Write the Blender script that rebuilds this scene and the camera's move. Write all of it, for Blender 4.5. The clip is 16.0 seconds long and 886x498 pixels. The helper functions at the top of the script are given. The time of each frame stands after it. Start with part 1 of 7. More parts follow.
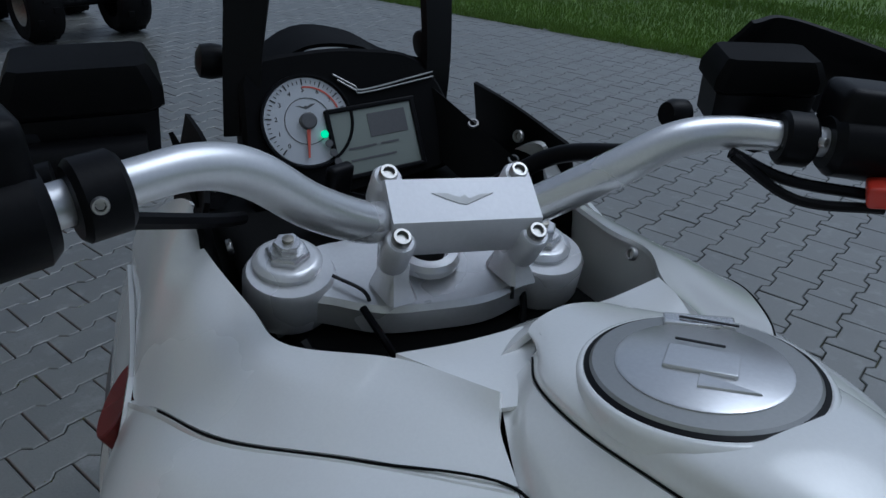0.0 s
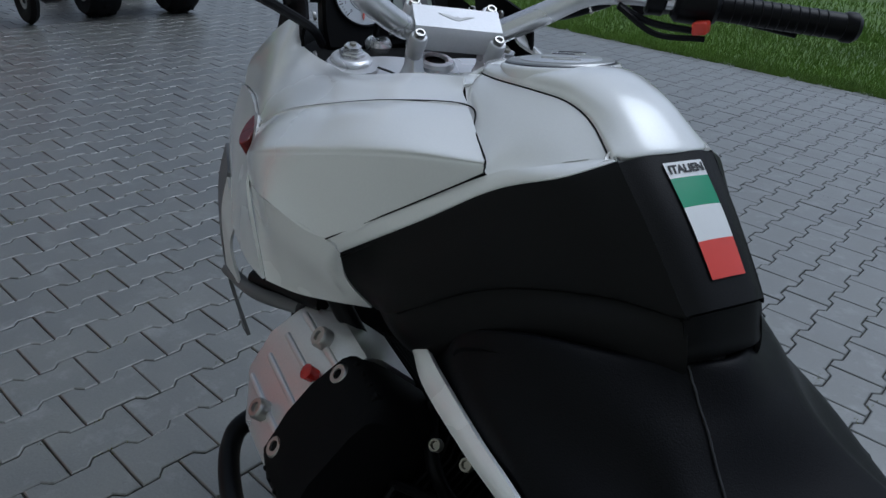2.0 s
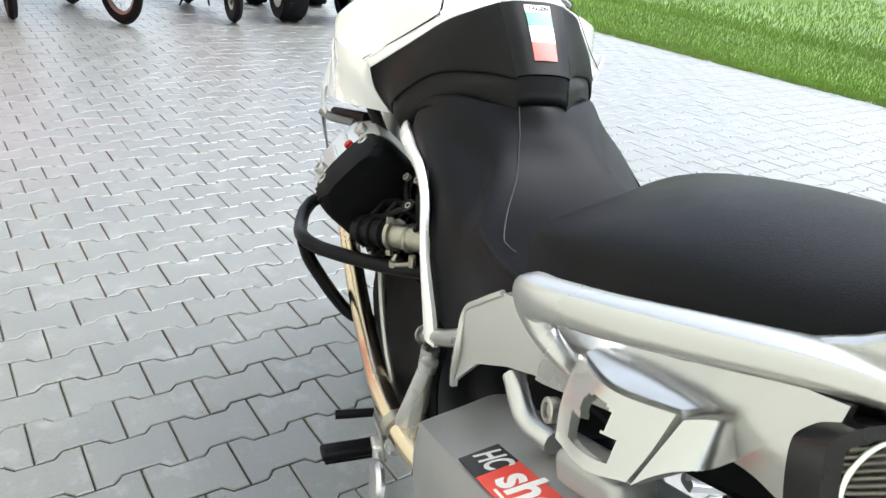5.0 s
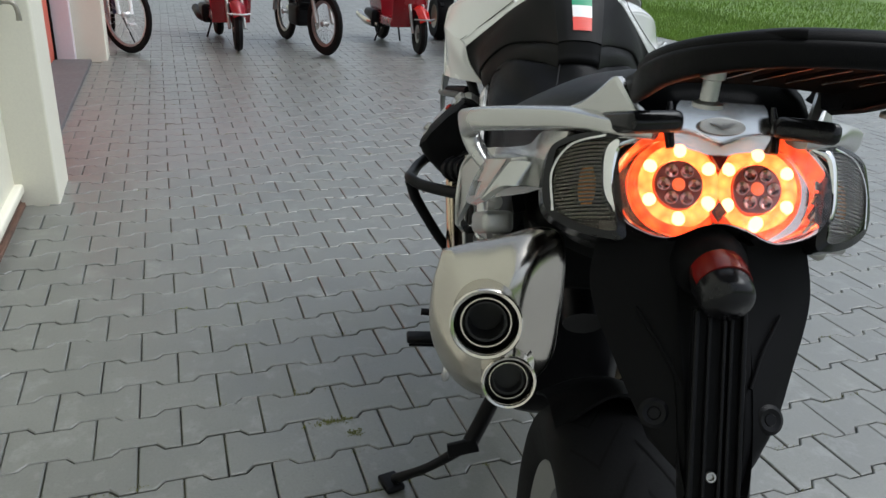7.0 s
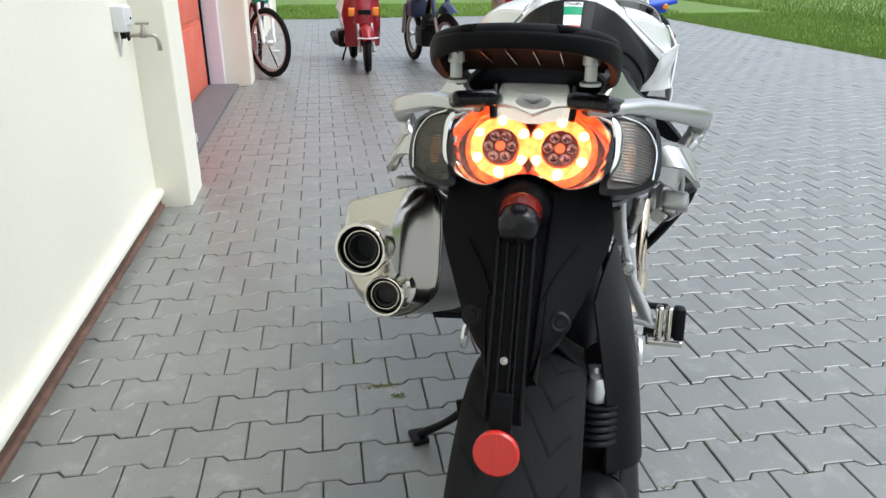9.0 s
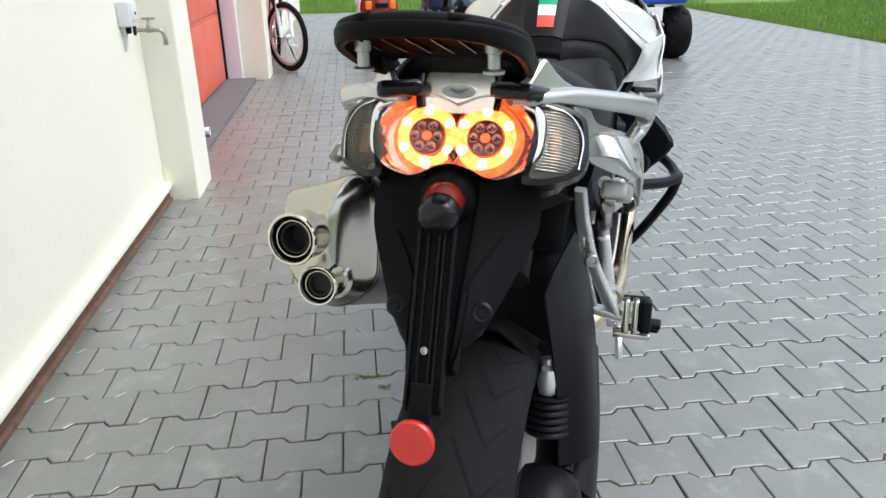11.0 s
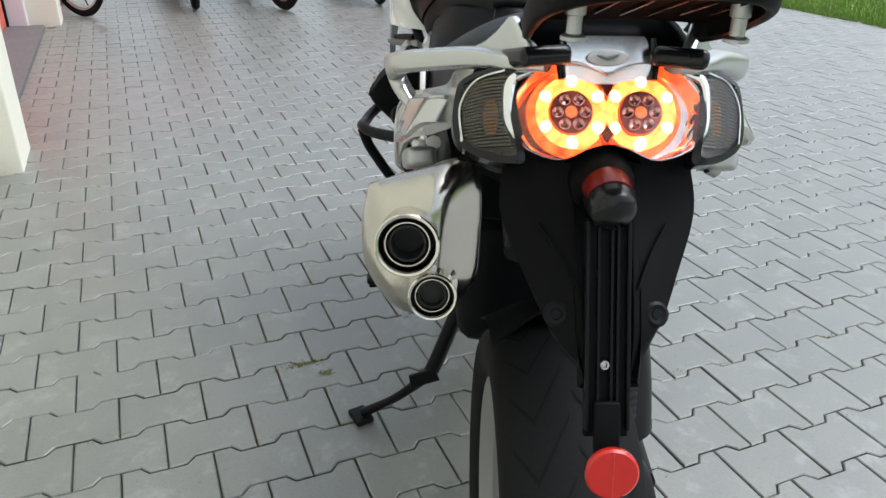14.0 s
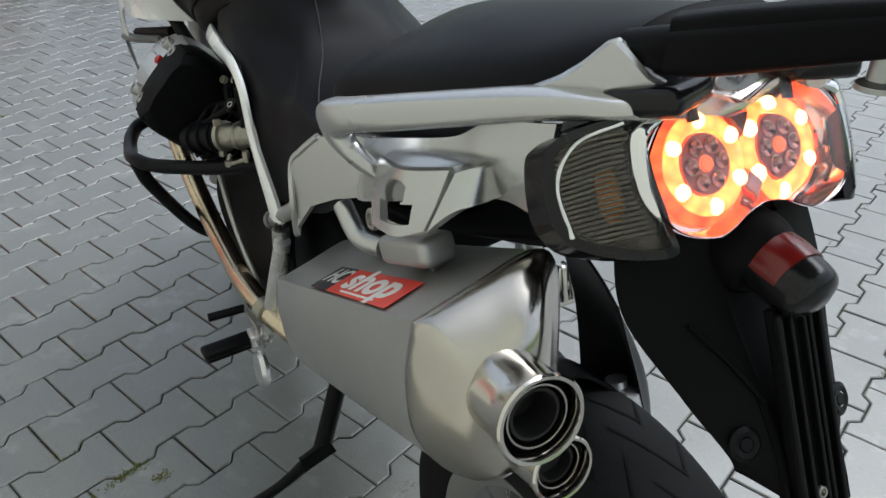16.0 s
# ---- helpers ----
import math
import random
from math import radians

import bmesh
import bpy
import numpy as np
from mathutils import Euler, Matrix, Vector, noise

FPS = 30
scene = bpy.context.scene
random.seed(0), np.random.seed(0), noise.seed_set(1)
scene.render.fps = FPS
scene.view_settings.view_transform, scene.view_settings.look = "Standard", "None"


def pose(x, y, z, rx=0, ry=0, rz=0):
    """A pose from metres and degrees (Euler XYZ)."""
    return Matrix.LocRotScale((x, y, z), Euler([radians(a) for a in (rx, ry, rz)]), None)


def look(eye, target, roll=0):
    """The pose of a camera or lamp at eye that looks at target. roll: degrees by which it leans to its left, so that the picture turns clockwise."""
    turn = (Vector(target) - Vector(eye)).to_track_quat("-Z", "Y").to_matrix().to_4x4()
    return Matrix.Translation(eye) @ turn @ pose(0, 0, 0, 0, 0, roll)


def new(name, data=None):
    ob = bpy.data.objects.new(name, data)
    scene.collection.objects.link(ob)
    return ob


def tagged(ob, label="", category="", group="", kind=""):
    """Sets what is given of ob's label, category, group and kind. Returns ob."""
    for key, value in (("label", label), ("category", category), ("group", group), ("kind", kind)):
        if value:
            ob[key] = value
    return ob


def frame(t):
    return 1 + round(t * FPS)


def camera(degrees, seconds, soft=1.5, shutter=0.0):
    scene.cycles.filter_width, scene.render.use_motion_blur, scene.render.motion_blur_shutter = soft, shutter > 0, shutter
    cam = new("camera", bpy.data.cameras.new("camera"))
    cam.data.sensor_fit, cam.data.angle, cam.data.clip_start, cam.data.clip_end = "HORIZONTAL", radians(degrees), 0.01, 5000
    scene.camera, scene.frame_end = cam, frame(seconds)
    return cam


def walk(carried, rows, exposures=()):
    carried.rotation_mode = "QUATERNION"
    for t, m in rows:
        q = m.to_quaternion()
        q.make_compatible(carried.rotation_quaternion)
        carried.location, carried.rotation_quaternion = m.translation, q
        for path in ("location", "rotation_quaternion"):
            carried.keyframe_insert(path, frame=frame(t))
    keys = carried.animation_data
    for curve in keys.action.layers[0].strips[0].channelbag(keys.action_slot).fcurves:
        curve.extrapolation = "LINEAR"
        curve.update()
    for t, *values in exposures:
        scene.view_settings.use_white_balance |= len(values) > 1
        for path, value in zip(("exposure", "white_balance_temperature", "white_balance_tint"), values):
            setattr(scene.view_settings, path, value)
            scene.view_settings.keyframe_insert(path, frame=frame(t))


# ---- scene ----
cam = camera(62.3, 16.0)
# seconds, place, yaw, pitch, roll
ROWS = [
    (0, -0.0856, 0.5994, 1.3501, 39.71, -27.33, -2.01),
    (0.5, 0.0067, 0.5124, 1.3555, 39.24, -27.81, -2.70),
    (1, 0.0682, 0.4565, 1.3316, 39.87, -27.22, -3.02),
    (1.5, 0.1447, 0.3742, 1.3179, 40.70, -26.47, -3.56),
    (2, 0.2339, 0.2745, 1.2950, 42.45, -26.81, -4.17),
    (2.5, 0.3163, 0.2195, 1.2825, 45.66, -27.06, -4.51),
    (3, 0.4460, 0.1770, 1.2684, 49.35, -26.85, -5.60),
    (3.5, 0.5521, 0.1379, 1.2565, 50.86, -27.12, -5.91),
    (4, 0.6272, 0.0986, 1.2460, 51.24, -26.59, -5.33),
    (4.5, 0.7571, 0.0482, 1.2390, 53.02, -25.83, -5.48),
    (7, 1.3749, 0.0451, 1.1868, 70.25, -23.11, -3.25),
    (7.5, 1.4818, 0.0720, 1.1919, 72.93, -23.06, -2.67),
    (8, 1.5548, 0.1137, 1.1987, 73.56, -22.21, -1.08),
    (8.5, 1.6310, 0.1841, 1.2053, 77.36, -22.06, 0.01),
    (9, 1.6963, 0.2682, 1.2081, 80.99, -22.02, 0.25),
    (11.5, 1.7149, 0.3896, 1.2021, 83.08, -22.50, 0.96),
    (12, 1.6920, 0.3619, 1.2029, 80.87, -22.86, 0.32),
    (12.5, 1.6377, 0.2986, 1.2067, 77.19, -23.53, -0.20),
    (13, 1.5759, 0.2038, 1.2041, 73.15, -24.56, -1.18),
    (13.5, 1.5330, 0.1154, 1.2011, 69.85, -25.74, -1.96),
    (14, 1.4744, 0.0674, 1.1996, 67.43, -26.70, -1.16),
    (14.5, 1.3728, 0.0442, 1.2010, 62.64, -27.97, -1.05),
    (15, 1.2774, 0.0386, 1.2037, 58.12, -28.84, -0.45),
    (15.5, 1.1671, 0.0282, 1.2057, 51.02, -29.13, -0.78),
    (16, 1.0260, -0.0130, 1.2066, 40.80, -30.74, 0.13),
]
walk(cam, [(t, pose(x, y, z, 90 + pitch, roll, yaw)) for t, x, y, z, yaw, pitch, roll in ROWS],
     exposures=[(0, -1.2, 5180, 7), (1.7, -1.25, 5180, 7), (2.1, -0.5, 5400, 8), (2.6, 0.65, 5900, 7), (3.0, 1.4, 5900, 7), (3.5, 1.78, 6000, 7), (4.7, 1.75, 6050, 7),
                (6.8, 0.3, 6000, 6), (8.0, 0.55, 5950, 6), (9.0, 0.92, 6000, 7), (12.5, 1.0, 6000, 7), (14.0, 0.92, 6050, 6), (16.0, 0.5, 5950, 6)])

# ---- light ----
world = bpy.data.worlds.new("overcast_sky")
scene.world = world
world.use_nodes = True
wn = world.node_tree.nodes
sky = wn.new("ShaderNodeTexSky")
sky.sky_type = "NISHITA"
sky.sun_disc = False
sky.sun_elevation = radians(64)
sky.sun_rotation = radians(18)
sky.air_density, sky.dust_density, sky.ozone_density = 1.0, 4.0, 1.0
wn["Background"].inputs[1].default_value = 0.135
grey = wn.new("ShaderNodeHueSaturation")  # a closed cover of cloud has little blue left
grey.inputs["Saturation"].default_value = 0.35
world.node_tree.links.new(sky.outputs[0], grey.inputs["Color"])
world.node_tree.links.new(grey.outputs[0], wn["Background"].inputs[0])
sun = new("sun", bpy.data.lights.new("sun", "SUN"))
sun.data.energy, sun.data.angle, sun.data.color = 1.05, radians(40), (1.0, 0.97, 0.94)
sun.matrix_world = look((1.0, 4.0, 6.6), (0, 0, 0))


# ---- materials ----
def material(name, color, rough=0.5, metal=0.0, grain=0.0, scale=60.0, bump=0.0, spread=0.25, coat=0.0, large=4.0, spec=0.5):
    """A surface with fine grain and slow stains in its colour, and fine relief."""
    m = bpy.data.materials.new(name)
    m.use_nodes = True
    nt = m.node_tree
    n, l = nt.nodes, nt.links
    b = n["Principled BSDF"]
    b.inputs["Base Color"].default_value = (*color, 1)
    b.inputs["Roughness"].default_value = rough
    b.inputs["Metallic"].default_value = metal
    b.inputs["Coat Weight"].default_value = coat
    b.inputs["Coat Roughness"].default_value = 0.08
    b.inputs["Specular IOR Level"].default_value = spec
    tc = n.new("ShaderNodeTexCoord")
    if grain > 0:
        fine = n.new("ShaderNodeTexNoise")
        fine.inputs["Scale"].default_value, fine.inputs["Detail"].default_value = scale, 6
        slow = n.new("ShaderNodeTexNoise")
        slow.inputs["Scale"].default_value, slow.inputs["Detail"].default_value = large, 4
        l.new(tc.outputs["Object"], fine.inputs["Vector"])
        l.new(tc.outputs["Object"], slow.inputs["Vector"])
        mix = n.new("ShaderNodeMath")
        mix.operation = "ADD"
        l.new(fine.outputs[0], mix.inputs[0])
        l.new(slow.outputs[0], mix.inputs[1])
        ramp = n.new("ShaderNodeMapRange")
        ramp.inputs["From Min"].default_value, ramp.inputs["From Max"].default_value = 0.6, 1.4
        ramp.inputs["To Min"].default_value, ramp.inputs["To Max"].default_value = 1 - grain, 1 + grain
        l.new(mix.outputs[0], ramp.inputs["Value"])
        mul = n.new("ShaderNodeMix")
        mul.data_type, mul.blend_type = "RGBA", "MULTIPLY"
        mul.inputs["Factor"].default_value = 1
        mul.inputs["A"].default_value = (*color, 1)
        l.new(ramp.outputs[0], mul.inputs["B"])
        l.new(mul.outputs["Result"], b.inputs["Base Color"])
        rr = n.new("ShaderNodeMapRange")
        rr.inputs["From Min"].default_value, rr.inputs["From Max"].default_value = 0.3, 0.7
        rr.inputs["To Min"].default_value, rr.inputs["To Max"].default_value = max(0.02, rough * (1 - spread)), min(1, rough * (1 + spread))
        l.new(slow.outputs[0], rr.inputs["Value"])
        l.new(rr.outputs[0], b.inputs["Roughness"])
        if bump > 0:
            bp = n.new("ShaderNodeBump")
            bp.inputs["Strength"].default_value, bp.inputs["Distance"].default_value = 1.0, bump
            l.new(fine.outputs[0], bp.inputs["Height"])
            l.new(bp.outputs[0], b.inputs["Normal"])
    return m


WHITE = material("pearl_white_paint", (0.86, 0.86, 0.85), 0.25, 0.05, 0.03, 500, coat=0.8)
BLACK = material("black_textured_plastic", (0.004, 0.004, 0.0045), 0.55, 0, 0.2, 900, 0.0002, spec=0.065)
PAD = material("black_grained_pad", (0.006, 0.006, 0.0065), 0.5, 0, 0.2, 900, 0.0002, spec=0.14)
MATT = material("matt_black_metal", (0.005, 0.005, 0.006), 0.42, 0, 0.2, 300, 0.0001, spec=0.12)
SEAT = material("black_seat_vinyl", (0.0035, 0.0036, 0.0046), 0.42, 0, 0.15, 700, 0.0003, spec=0.10)
THREAD = material("grey_thread", (0.025, 0.025, 0.028), 0.8, 0, 0.3, 900)
RUBBER = material("tyre_rubber", (0.008, 0.008, 0.0085), 0.7, 0, 0.25, 250, 0.0003, spec=0.12)
ALU = material("brushed_aluminium", (0.72, 0.72, 0.73), 0.32, 0.75, 0.06, 400, 0.00005)
CLAMPGREY = material("machined_silver", (0.74, 0.74, 0.77), 0.5, 0.2, 0.05, 300, 0.00005)
CAST = material("cast_silver_paint", (0.80, 0.80, 0.81), 0.32, 0.4, 0.05, 300, 0.00005)
SILVER = material("silver_paint", (0.52, 0.52, 0.51), 0.28, 0.88, 0.04, 600)
STEEL = material("polished_steel", (0.66, 0.63, 0.58), 0.16, 1.0, 0.08, 120)
SATIN = material("satin_steel", (0.42, 0.42, 0.41), 0.42, 0.85, 0.06, 500, 0.00004)
HEADER = material("heat_tinted_steel", (0.62, 0.52, 0.38), 0.25, 1.0, 0.15, 30)
# near-black colour that stands in for shade in hollows, gaps and grooves
SHADEDARK = material("near_black_shade", (0.006, 0.006, 0.006), 0.8, spec=0.1)
PAVER = material("grey_concrete_paver", (0.119, 0.121, 0.107), 0.5, 0, 0.22, 160, 0.0008, large=6.0, spec=1.0)
JOINT = material("sandy_joint", (0.042, 0.04, 0.034), 0.95, 0, 0.4, 60, 0.002)
PLASTER = material("cream_plaster", (0.72, 0.70, 0.59), 0.9, 0, 0.05, 120, 0.0003, large=1.2)
LAWN = material("lawn", (0.11, 0.185, 0.03), 0.9, 0, 0.45, 25, 0.01, large=0.8)
REDDOOR = material("red_door_paint", (0.62, 0.12, 0.07), 0.5, 0, 0.06, 90)
RED = material("red_lens", (0.42, 0.014, 0.01), 0.2, 0, 0.05, 100)


# ---- shapes ----
def spline(points, n):
    """n points on a smooth curve through the given ones."""
    p = np.array(points, float)
    if len(p) == 2:
        return [tuple(v) for v in np.linspace(p[0], p[1], n).tolist()]
    q = np.vstack([2 * p[0] - p[1], p, 2 * p[-1] - p[-2]])
    out = []
    for u in np.linspace(0, len(p) - 1, n):
        i = min(int(u), len(p) - 2)
        t = u - i
        a, b, c, d = q[i : i + 4]
        out.append(tuple((0.5 * (2 * b + (c - a) * t + (2 * a - 5 * b + 4 * c - d) * t**2 + (3 * b - a - 3 * c + d) * t**3)).tolist()))
    return out


def join(*geos):
    verts, faces = [], []
    for v, f in geos:
        k = len(verts)
        verts += [tuple(x) for x in v]
        faces += [tuple(i + k for i in q) for q in f]
    return verts, faces


def moved(geo, m):
    return [tuple(m @ Vector(v)) for v in geo[0]], geo[1]


def flipped(geo):
    """The mirror image across the bike's middle."""
    return [(x, -y, z) for x, y, z in geo[0]], [tuple(reversed(f)) for f in geo[1]]


def rings(rows, closed=True, caps=True):
    """A skin over rows of points of one length."""
    n = len(rows[0])
    verts = [p for r in rows for p in r]
    faces = []
    for i in range(len(rows) - 1):
        for j in range(n if closed else n - 1):
            k = (j + 1) % n
            faces.append((i * n + j, i * n + k, (i + 1) * n + k, (i + 1) * n + j))
    if caps and closed:
        faces += [tuple(range(n))[::-1], tuple((len(rows) - 1) * n + j for j in range(n))]
    return verts, faces


def shell(rails, nu=24, nv=16, thick=0.004, edge=True):
    """A curved panel through rails (each a few points from one end to the other), with thickness towards its inside."""
    dense = [spline(r, nu) for r in rails]
    cols = [spline([d[i] for d in dense], nv) for i in range(nu)]
    g = np.array(cols)
    du, dv = np.gradient(g, axis=0), np.gradient(g, axis=1)
    nrm = np.cross(du, dv)
    nrm /= np.linalg.norm(nrm, axis=2, keepdims=True) + 1e-9
    inner = g - nrm * thick
    k = nu * nv
    verts = [tuple(p) for p in g.reshape(-1, 3)] + [tuple(p) for p in inner.reshape(-1, 3)]
    faces = []
    for i in range(nu - 1):
        for j in range(nv - 1):
            a, b, c, d = i * nv + j, (i + 1) * nv + j, (i + 1) * nv + j + 1, i * nv + j + 1
            faces += [(a, b, c, d), (k + d, k + c, k + b, k + a)]
    rim = [(i, 0) for i in range(nu)] + [(nu - 1, j) for j in range(1, nv)] + [(i, nv - 1) for i in range(nu - 2, -1, -1)] + [(0, j) for j in range(nv - 2, 0, -1)]
    idx = [i * nv + j for i, j in rim]
    for a, b in zip(idx, idx[1:] + idx[:1]):
        faces.append((b, a, k + a, k + b))
    return verts, faces


def pierced(rails, nu, nv, thick, hole):
    """A panel through rails, with an opening where hole(u, v) is true; u and v run from 0 to 1."""
    dense = [spline(r, nu) for r in rails]
    g = np.array([spline([d[i] for d in dense], nv) for i in range(nu)])
    du, dv = np.gradient(g, axis=0), np.gradient(g, axis=1)
    nrm = np.cross(du, dv)
    nrm /= np.linalg.norm(nrm, axis=2, keepdims=True) + 1e-9
    k = nu * nv
    verts = [tuple(p) for p in g.reshape(-1, 3)] + [tuple(p) for p in (g - nrm * thick).reshape(-1, 3)]
    kept = {(i, j) for i in range(nu - 1) for j in range(nv - 1) if not hole((i + 0.5) / (nu - 1), (j + 0.5) / (nv - 1))}
    faces = []
    for i, j in sorted(kept):
        a, b, c, d = i * nv + j, (i + 1) * nv + j, (i + 1) * nv + j + 1, i * nv + j + 1
        faces += [(a, b, c, d), (k + d, k + c, k + b, k + a)]
        for p, q, o in ((a, b, (i, j - 1)), (b, c, (i + 1, j)), (c, d, (i, j + 1)), (d, a, (i - 1, j))):
            if o not in kept:
                faces.append((q, p, k + p, k + q))
    return verts, faces


def tube(points, radius, n=14, samples=None, caps=True, squash=1.0):
    """A round bar along a smooth curve; radius: one, or one for each given point."""
    samples = samples or (len(points) * 6 if len(points) > 2 else 2)
    p = [Vector(v) for v in spline(points, samples)]
    r = [v[0] for v in spline([(x, 0, 0) for x in radius], samples)] if isinstance(radius, (list, tuple)) else [radius] * samples
    side, rows = None, []
    for i, c in enumerate(p):
        t = (p[min(i + 1, samples - 1)] - p[max(i - 1, 0)]).normalized()
        if side is None:
            side = t.orthogonal().normalized()
        side = (side - t * side.dot(t)).normalized()
        up = t.cross(side)
        rows.append([tuple(c + r[i] * (math.cos(a) * side + squash * math.sin(a) * up)) for a in (2 * math.pi * j / n for j in range(n))])
    return rings(rows, caps=caps)


def bar(points, wide, high, n=20, samples=60):
    """A bar of rounded square section along a smooth curve."""
    p = [Vector(v) for v in spline(points, samples)]
    w = [v[0] for v in spline([(x, 0, 0) for x in wide], samples)]
    h = [v[0] for v in spline([(x, 0, 0) for x in high], samples)]
    rows, last = [], None
    for i, c in enumerate(p):
        t = (p[min(i + 1, samples - 1)] - p[max(i - 1, 0)]).normalized()
        if last is None:
            last = (Vector((0, 0, 1)) - t * t.z).normalized()
        last = (last - t * last.dot(t)).normalized()
        q = t.cross(last)
        row = []
        for j in range(n):
            a = 2 * math.pi * j / n
            ca, sa = math.cos(a), math.sin(a)
            row.append(tuple(c + q * (0.5 * w[i] * math.copysign(abs(ca) ** 0.6, ca)) + last * (0.5 * h[i] * math.copysign(abs(sa) ** 0.6, sa))))
        rows.append(row)
    return rings(rows)


def lathe(profile, n=24, caps=True):
    """A turned shape about z from (radius, height) pairs."""
    rows = [[(max(r, 1e-5) * math.cos(a), max(r, 1e-5) * math.sin(a), h) for a in (2 * math.pi * j / n for j in range(n))] for r, h in profile]
    return rings(rows, caps=caps)


def prism(outline, z0, z1, bevel=0.0):
    """A flat piece of the given outline (x, y) between two heights, its edges broken."""
    o = np.array(outline, float)
    c = o.mean(0)
    if bevel <= 0:
        rows = [[(x, y, z) for x, y in o] for z in (z0, z1)]
    else:
        nx, pv = np.roll(o, -1, 0) - o, o - np.roll(o, 1, 0)
        nx /= np.linalg.norm(nx, axis=1, keepdims=True)
        pv /= np.linalg.norm(pv, axis=1, keepdims=True)
        area = 0.5 * np.sum(o[:, 0] * np.roll(o[:, 1], -1) - o[:, 1] * np.roll(o[:, 0], -1))
        inward = np.stack([-(nx + pv)[:, 1], (nx + pv)[:, 0]], 1) * np.sign(area)
        inward /= np.maximum(np.linalg.norm(inward, axis=1, keepdims=True), 1e-6)
        small = o + inward * bevel
        s = np.sign(z1 - z0)
        rows = [[(x, y, z) for x, y in q] for q, z in ((small, z0), (o, z0 + s * bevel), (o, z1 - s * bevel), (small, z1))]
    return rings(rows)


def block(sx, sy, sz, bevel=0.004):
    """A box about its middle with rounded edges."""
    bm = bmesh.new()
    bmesh.ops.create_cube(bm, size=1)
    bmesh.ops.scale(bm, vec=(sx, sy, sz), verts=bm.verts)
    bmesh.ops.bevel(bm, geom=bm.edges[:], offset=min(bevel, 0.45 * min(sx, sy, sz)), segments=3, affect="EDGES", profile=0.6)
    geo = [tuple(v.co) for v in bm.verts], [tuple(v.index for v in f.verts) for f in bm.faces]
    bm.free()
    return geo


def mesh_of(name, geo, mat, smooth=38):
    me = bpy.data.meshes.new(name)
    me.from_pydata(geo[0], [], geo[1])
    bm = bmesh.new()
    bm.from_mesh(me)
    bmesh.ops.recalc_face_normals(bm, faces=bm.faces)
    bm.to_mesh(me)
    bm.free()
    if smooth:
        me.shade_smooth()
        me.set_sharp_from_angle(angle=radians(smooth))
    me.materials.append(mat)
    return me


def part(name, geo, mat, parent=None, label="", smooth=38):
    ob = new(name, mesh_of(name, geo, mat, smooth))
    ob.parent = parent
    if label:
        tagged(ob, label)
    return ob


def empty(name, m):
    ob = new(name)
    ob.matrix_world = m
    ob.empty_display_size = 0.2
    return ob
RUST = material("rusty_brown", (0.11, 0.062, 0.042), 0.9, 0, 0.6, 25, 0.002)
LILAC = material("pale_lilac_paint", (0.66, 0.6, 0.64), 0.8, 0, 0.05, 90, 0.0005)
SILL = material("worn_concrete", (0.105, 0.098, 0.101), 0.9, 0, 0.3, 30, 0.001)
BRASS = material("weathered_metal", (0.35, 0.33, 0.28), 0.4, 0.8, 0.25, 60)
PALEGREY = material("pale_grey_plastic", (0.62, 0.62, 0.62), 0.5, 0, 0.05, 60)
GRASS = material("grass_blades", (0.17, 0.275, 0.04), 0.75, 0, 0.22, 3.0, large=0.5)
MOSS = material("moss", (0.13, 0.14, 0.03), 0.95, 0, 0.4, 80)
BOLT = material("zinc_bolt", (0.46, 0.45, 0.43), 0.4, 1.0, 0.15, 80)
REDPLASTIC = material("red_plastic", (0.55, 0.04, 0.02), 0.4, 0, 0.1, 60)
GREEN = material("flag_green", (0.0, 0.27, 0.12), 0.35, 0, 0.03, 80)
FLAGWHITE = material("flag_white", (0.82, 0.82, 0.82), 0.35, 0, 0.02, 80)
FLAGRED = material("flag_red", (0.72, 0.06, 0.04), 0.35, 0, 0.03, 80)
INK = material("black_ink", (0.012, 0.012, 0.014), 0.5)
DIALFACE = material("white_dial_face", (0.62, 0.64, 0.68), 0.35, 0, 0.04, 60)
LCD = material("grey_green_display", (0.27, 0.30, 0.27), 0.12, 0, 0.05, 12)
GREY = material("grey_plastic", (0.12, 0.12, 0.125), 0.45, 0, 0.1, 400, 0.0001)
NEEDLE = material("red_needle", (0.7, 0.12, 0.08), 0.5)
CHROME = material("chrome", (0.8, 0.8, 0.8), 0.08, 1.0, 0.05, 40)
AMBER = material("amber_bulb", (0.42, 0.15, 0.02), 0.25, 0.2, 0.2, 150)
SCOOTER = material("dark_red_paint", (0.26, 0.012, 0.02), 0.25, 0.1, 0.06, 30, coat=0.5)
BLUE = material("blue_plastic", (0.02, 0.08, 0.55), 0.35, 0, 0.06, 30)
NAVY = material("navy_plastic", (0.02, 0.03, 0.08), 0.4, 0, 0.06, 30)
ORANGE = material("orange_lens", (0.8, 0.25, 0.02), 0.25, 0, 0.05, 60)
LIGHTBLUE = material("light_blue_plastic", (0.1, 0.4, 0.65), 0.4, 0, 0.06, 30)
YELLOW = material("yellow_plastic", (0.7, 0.5, 0.08), 0.4, 0, 0.06, 30)


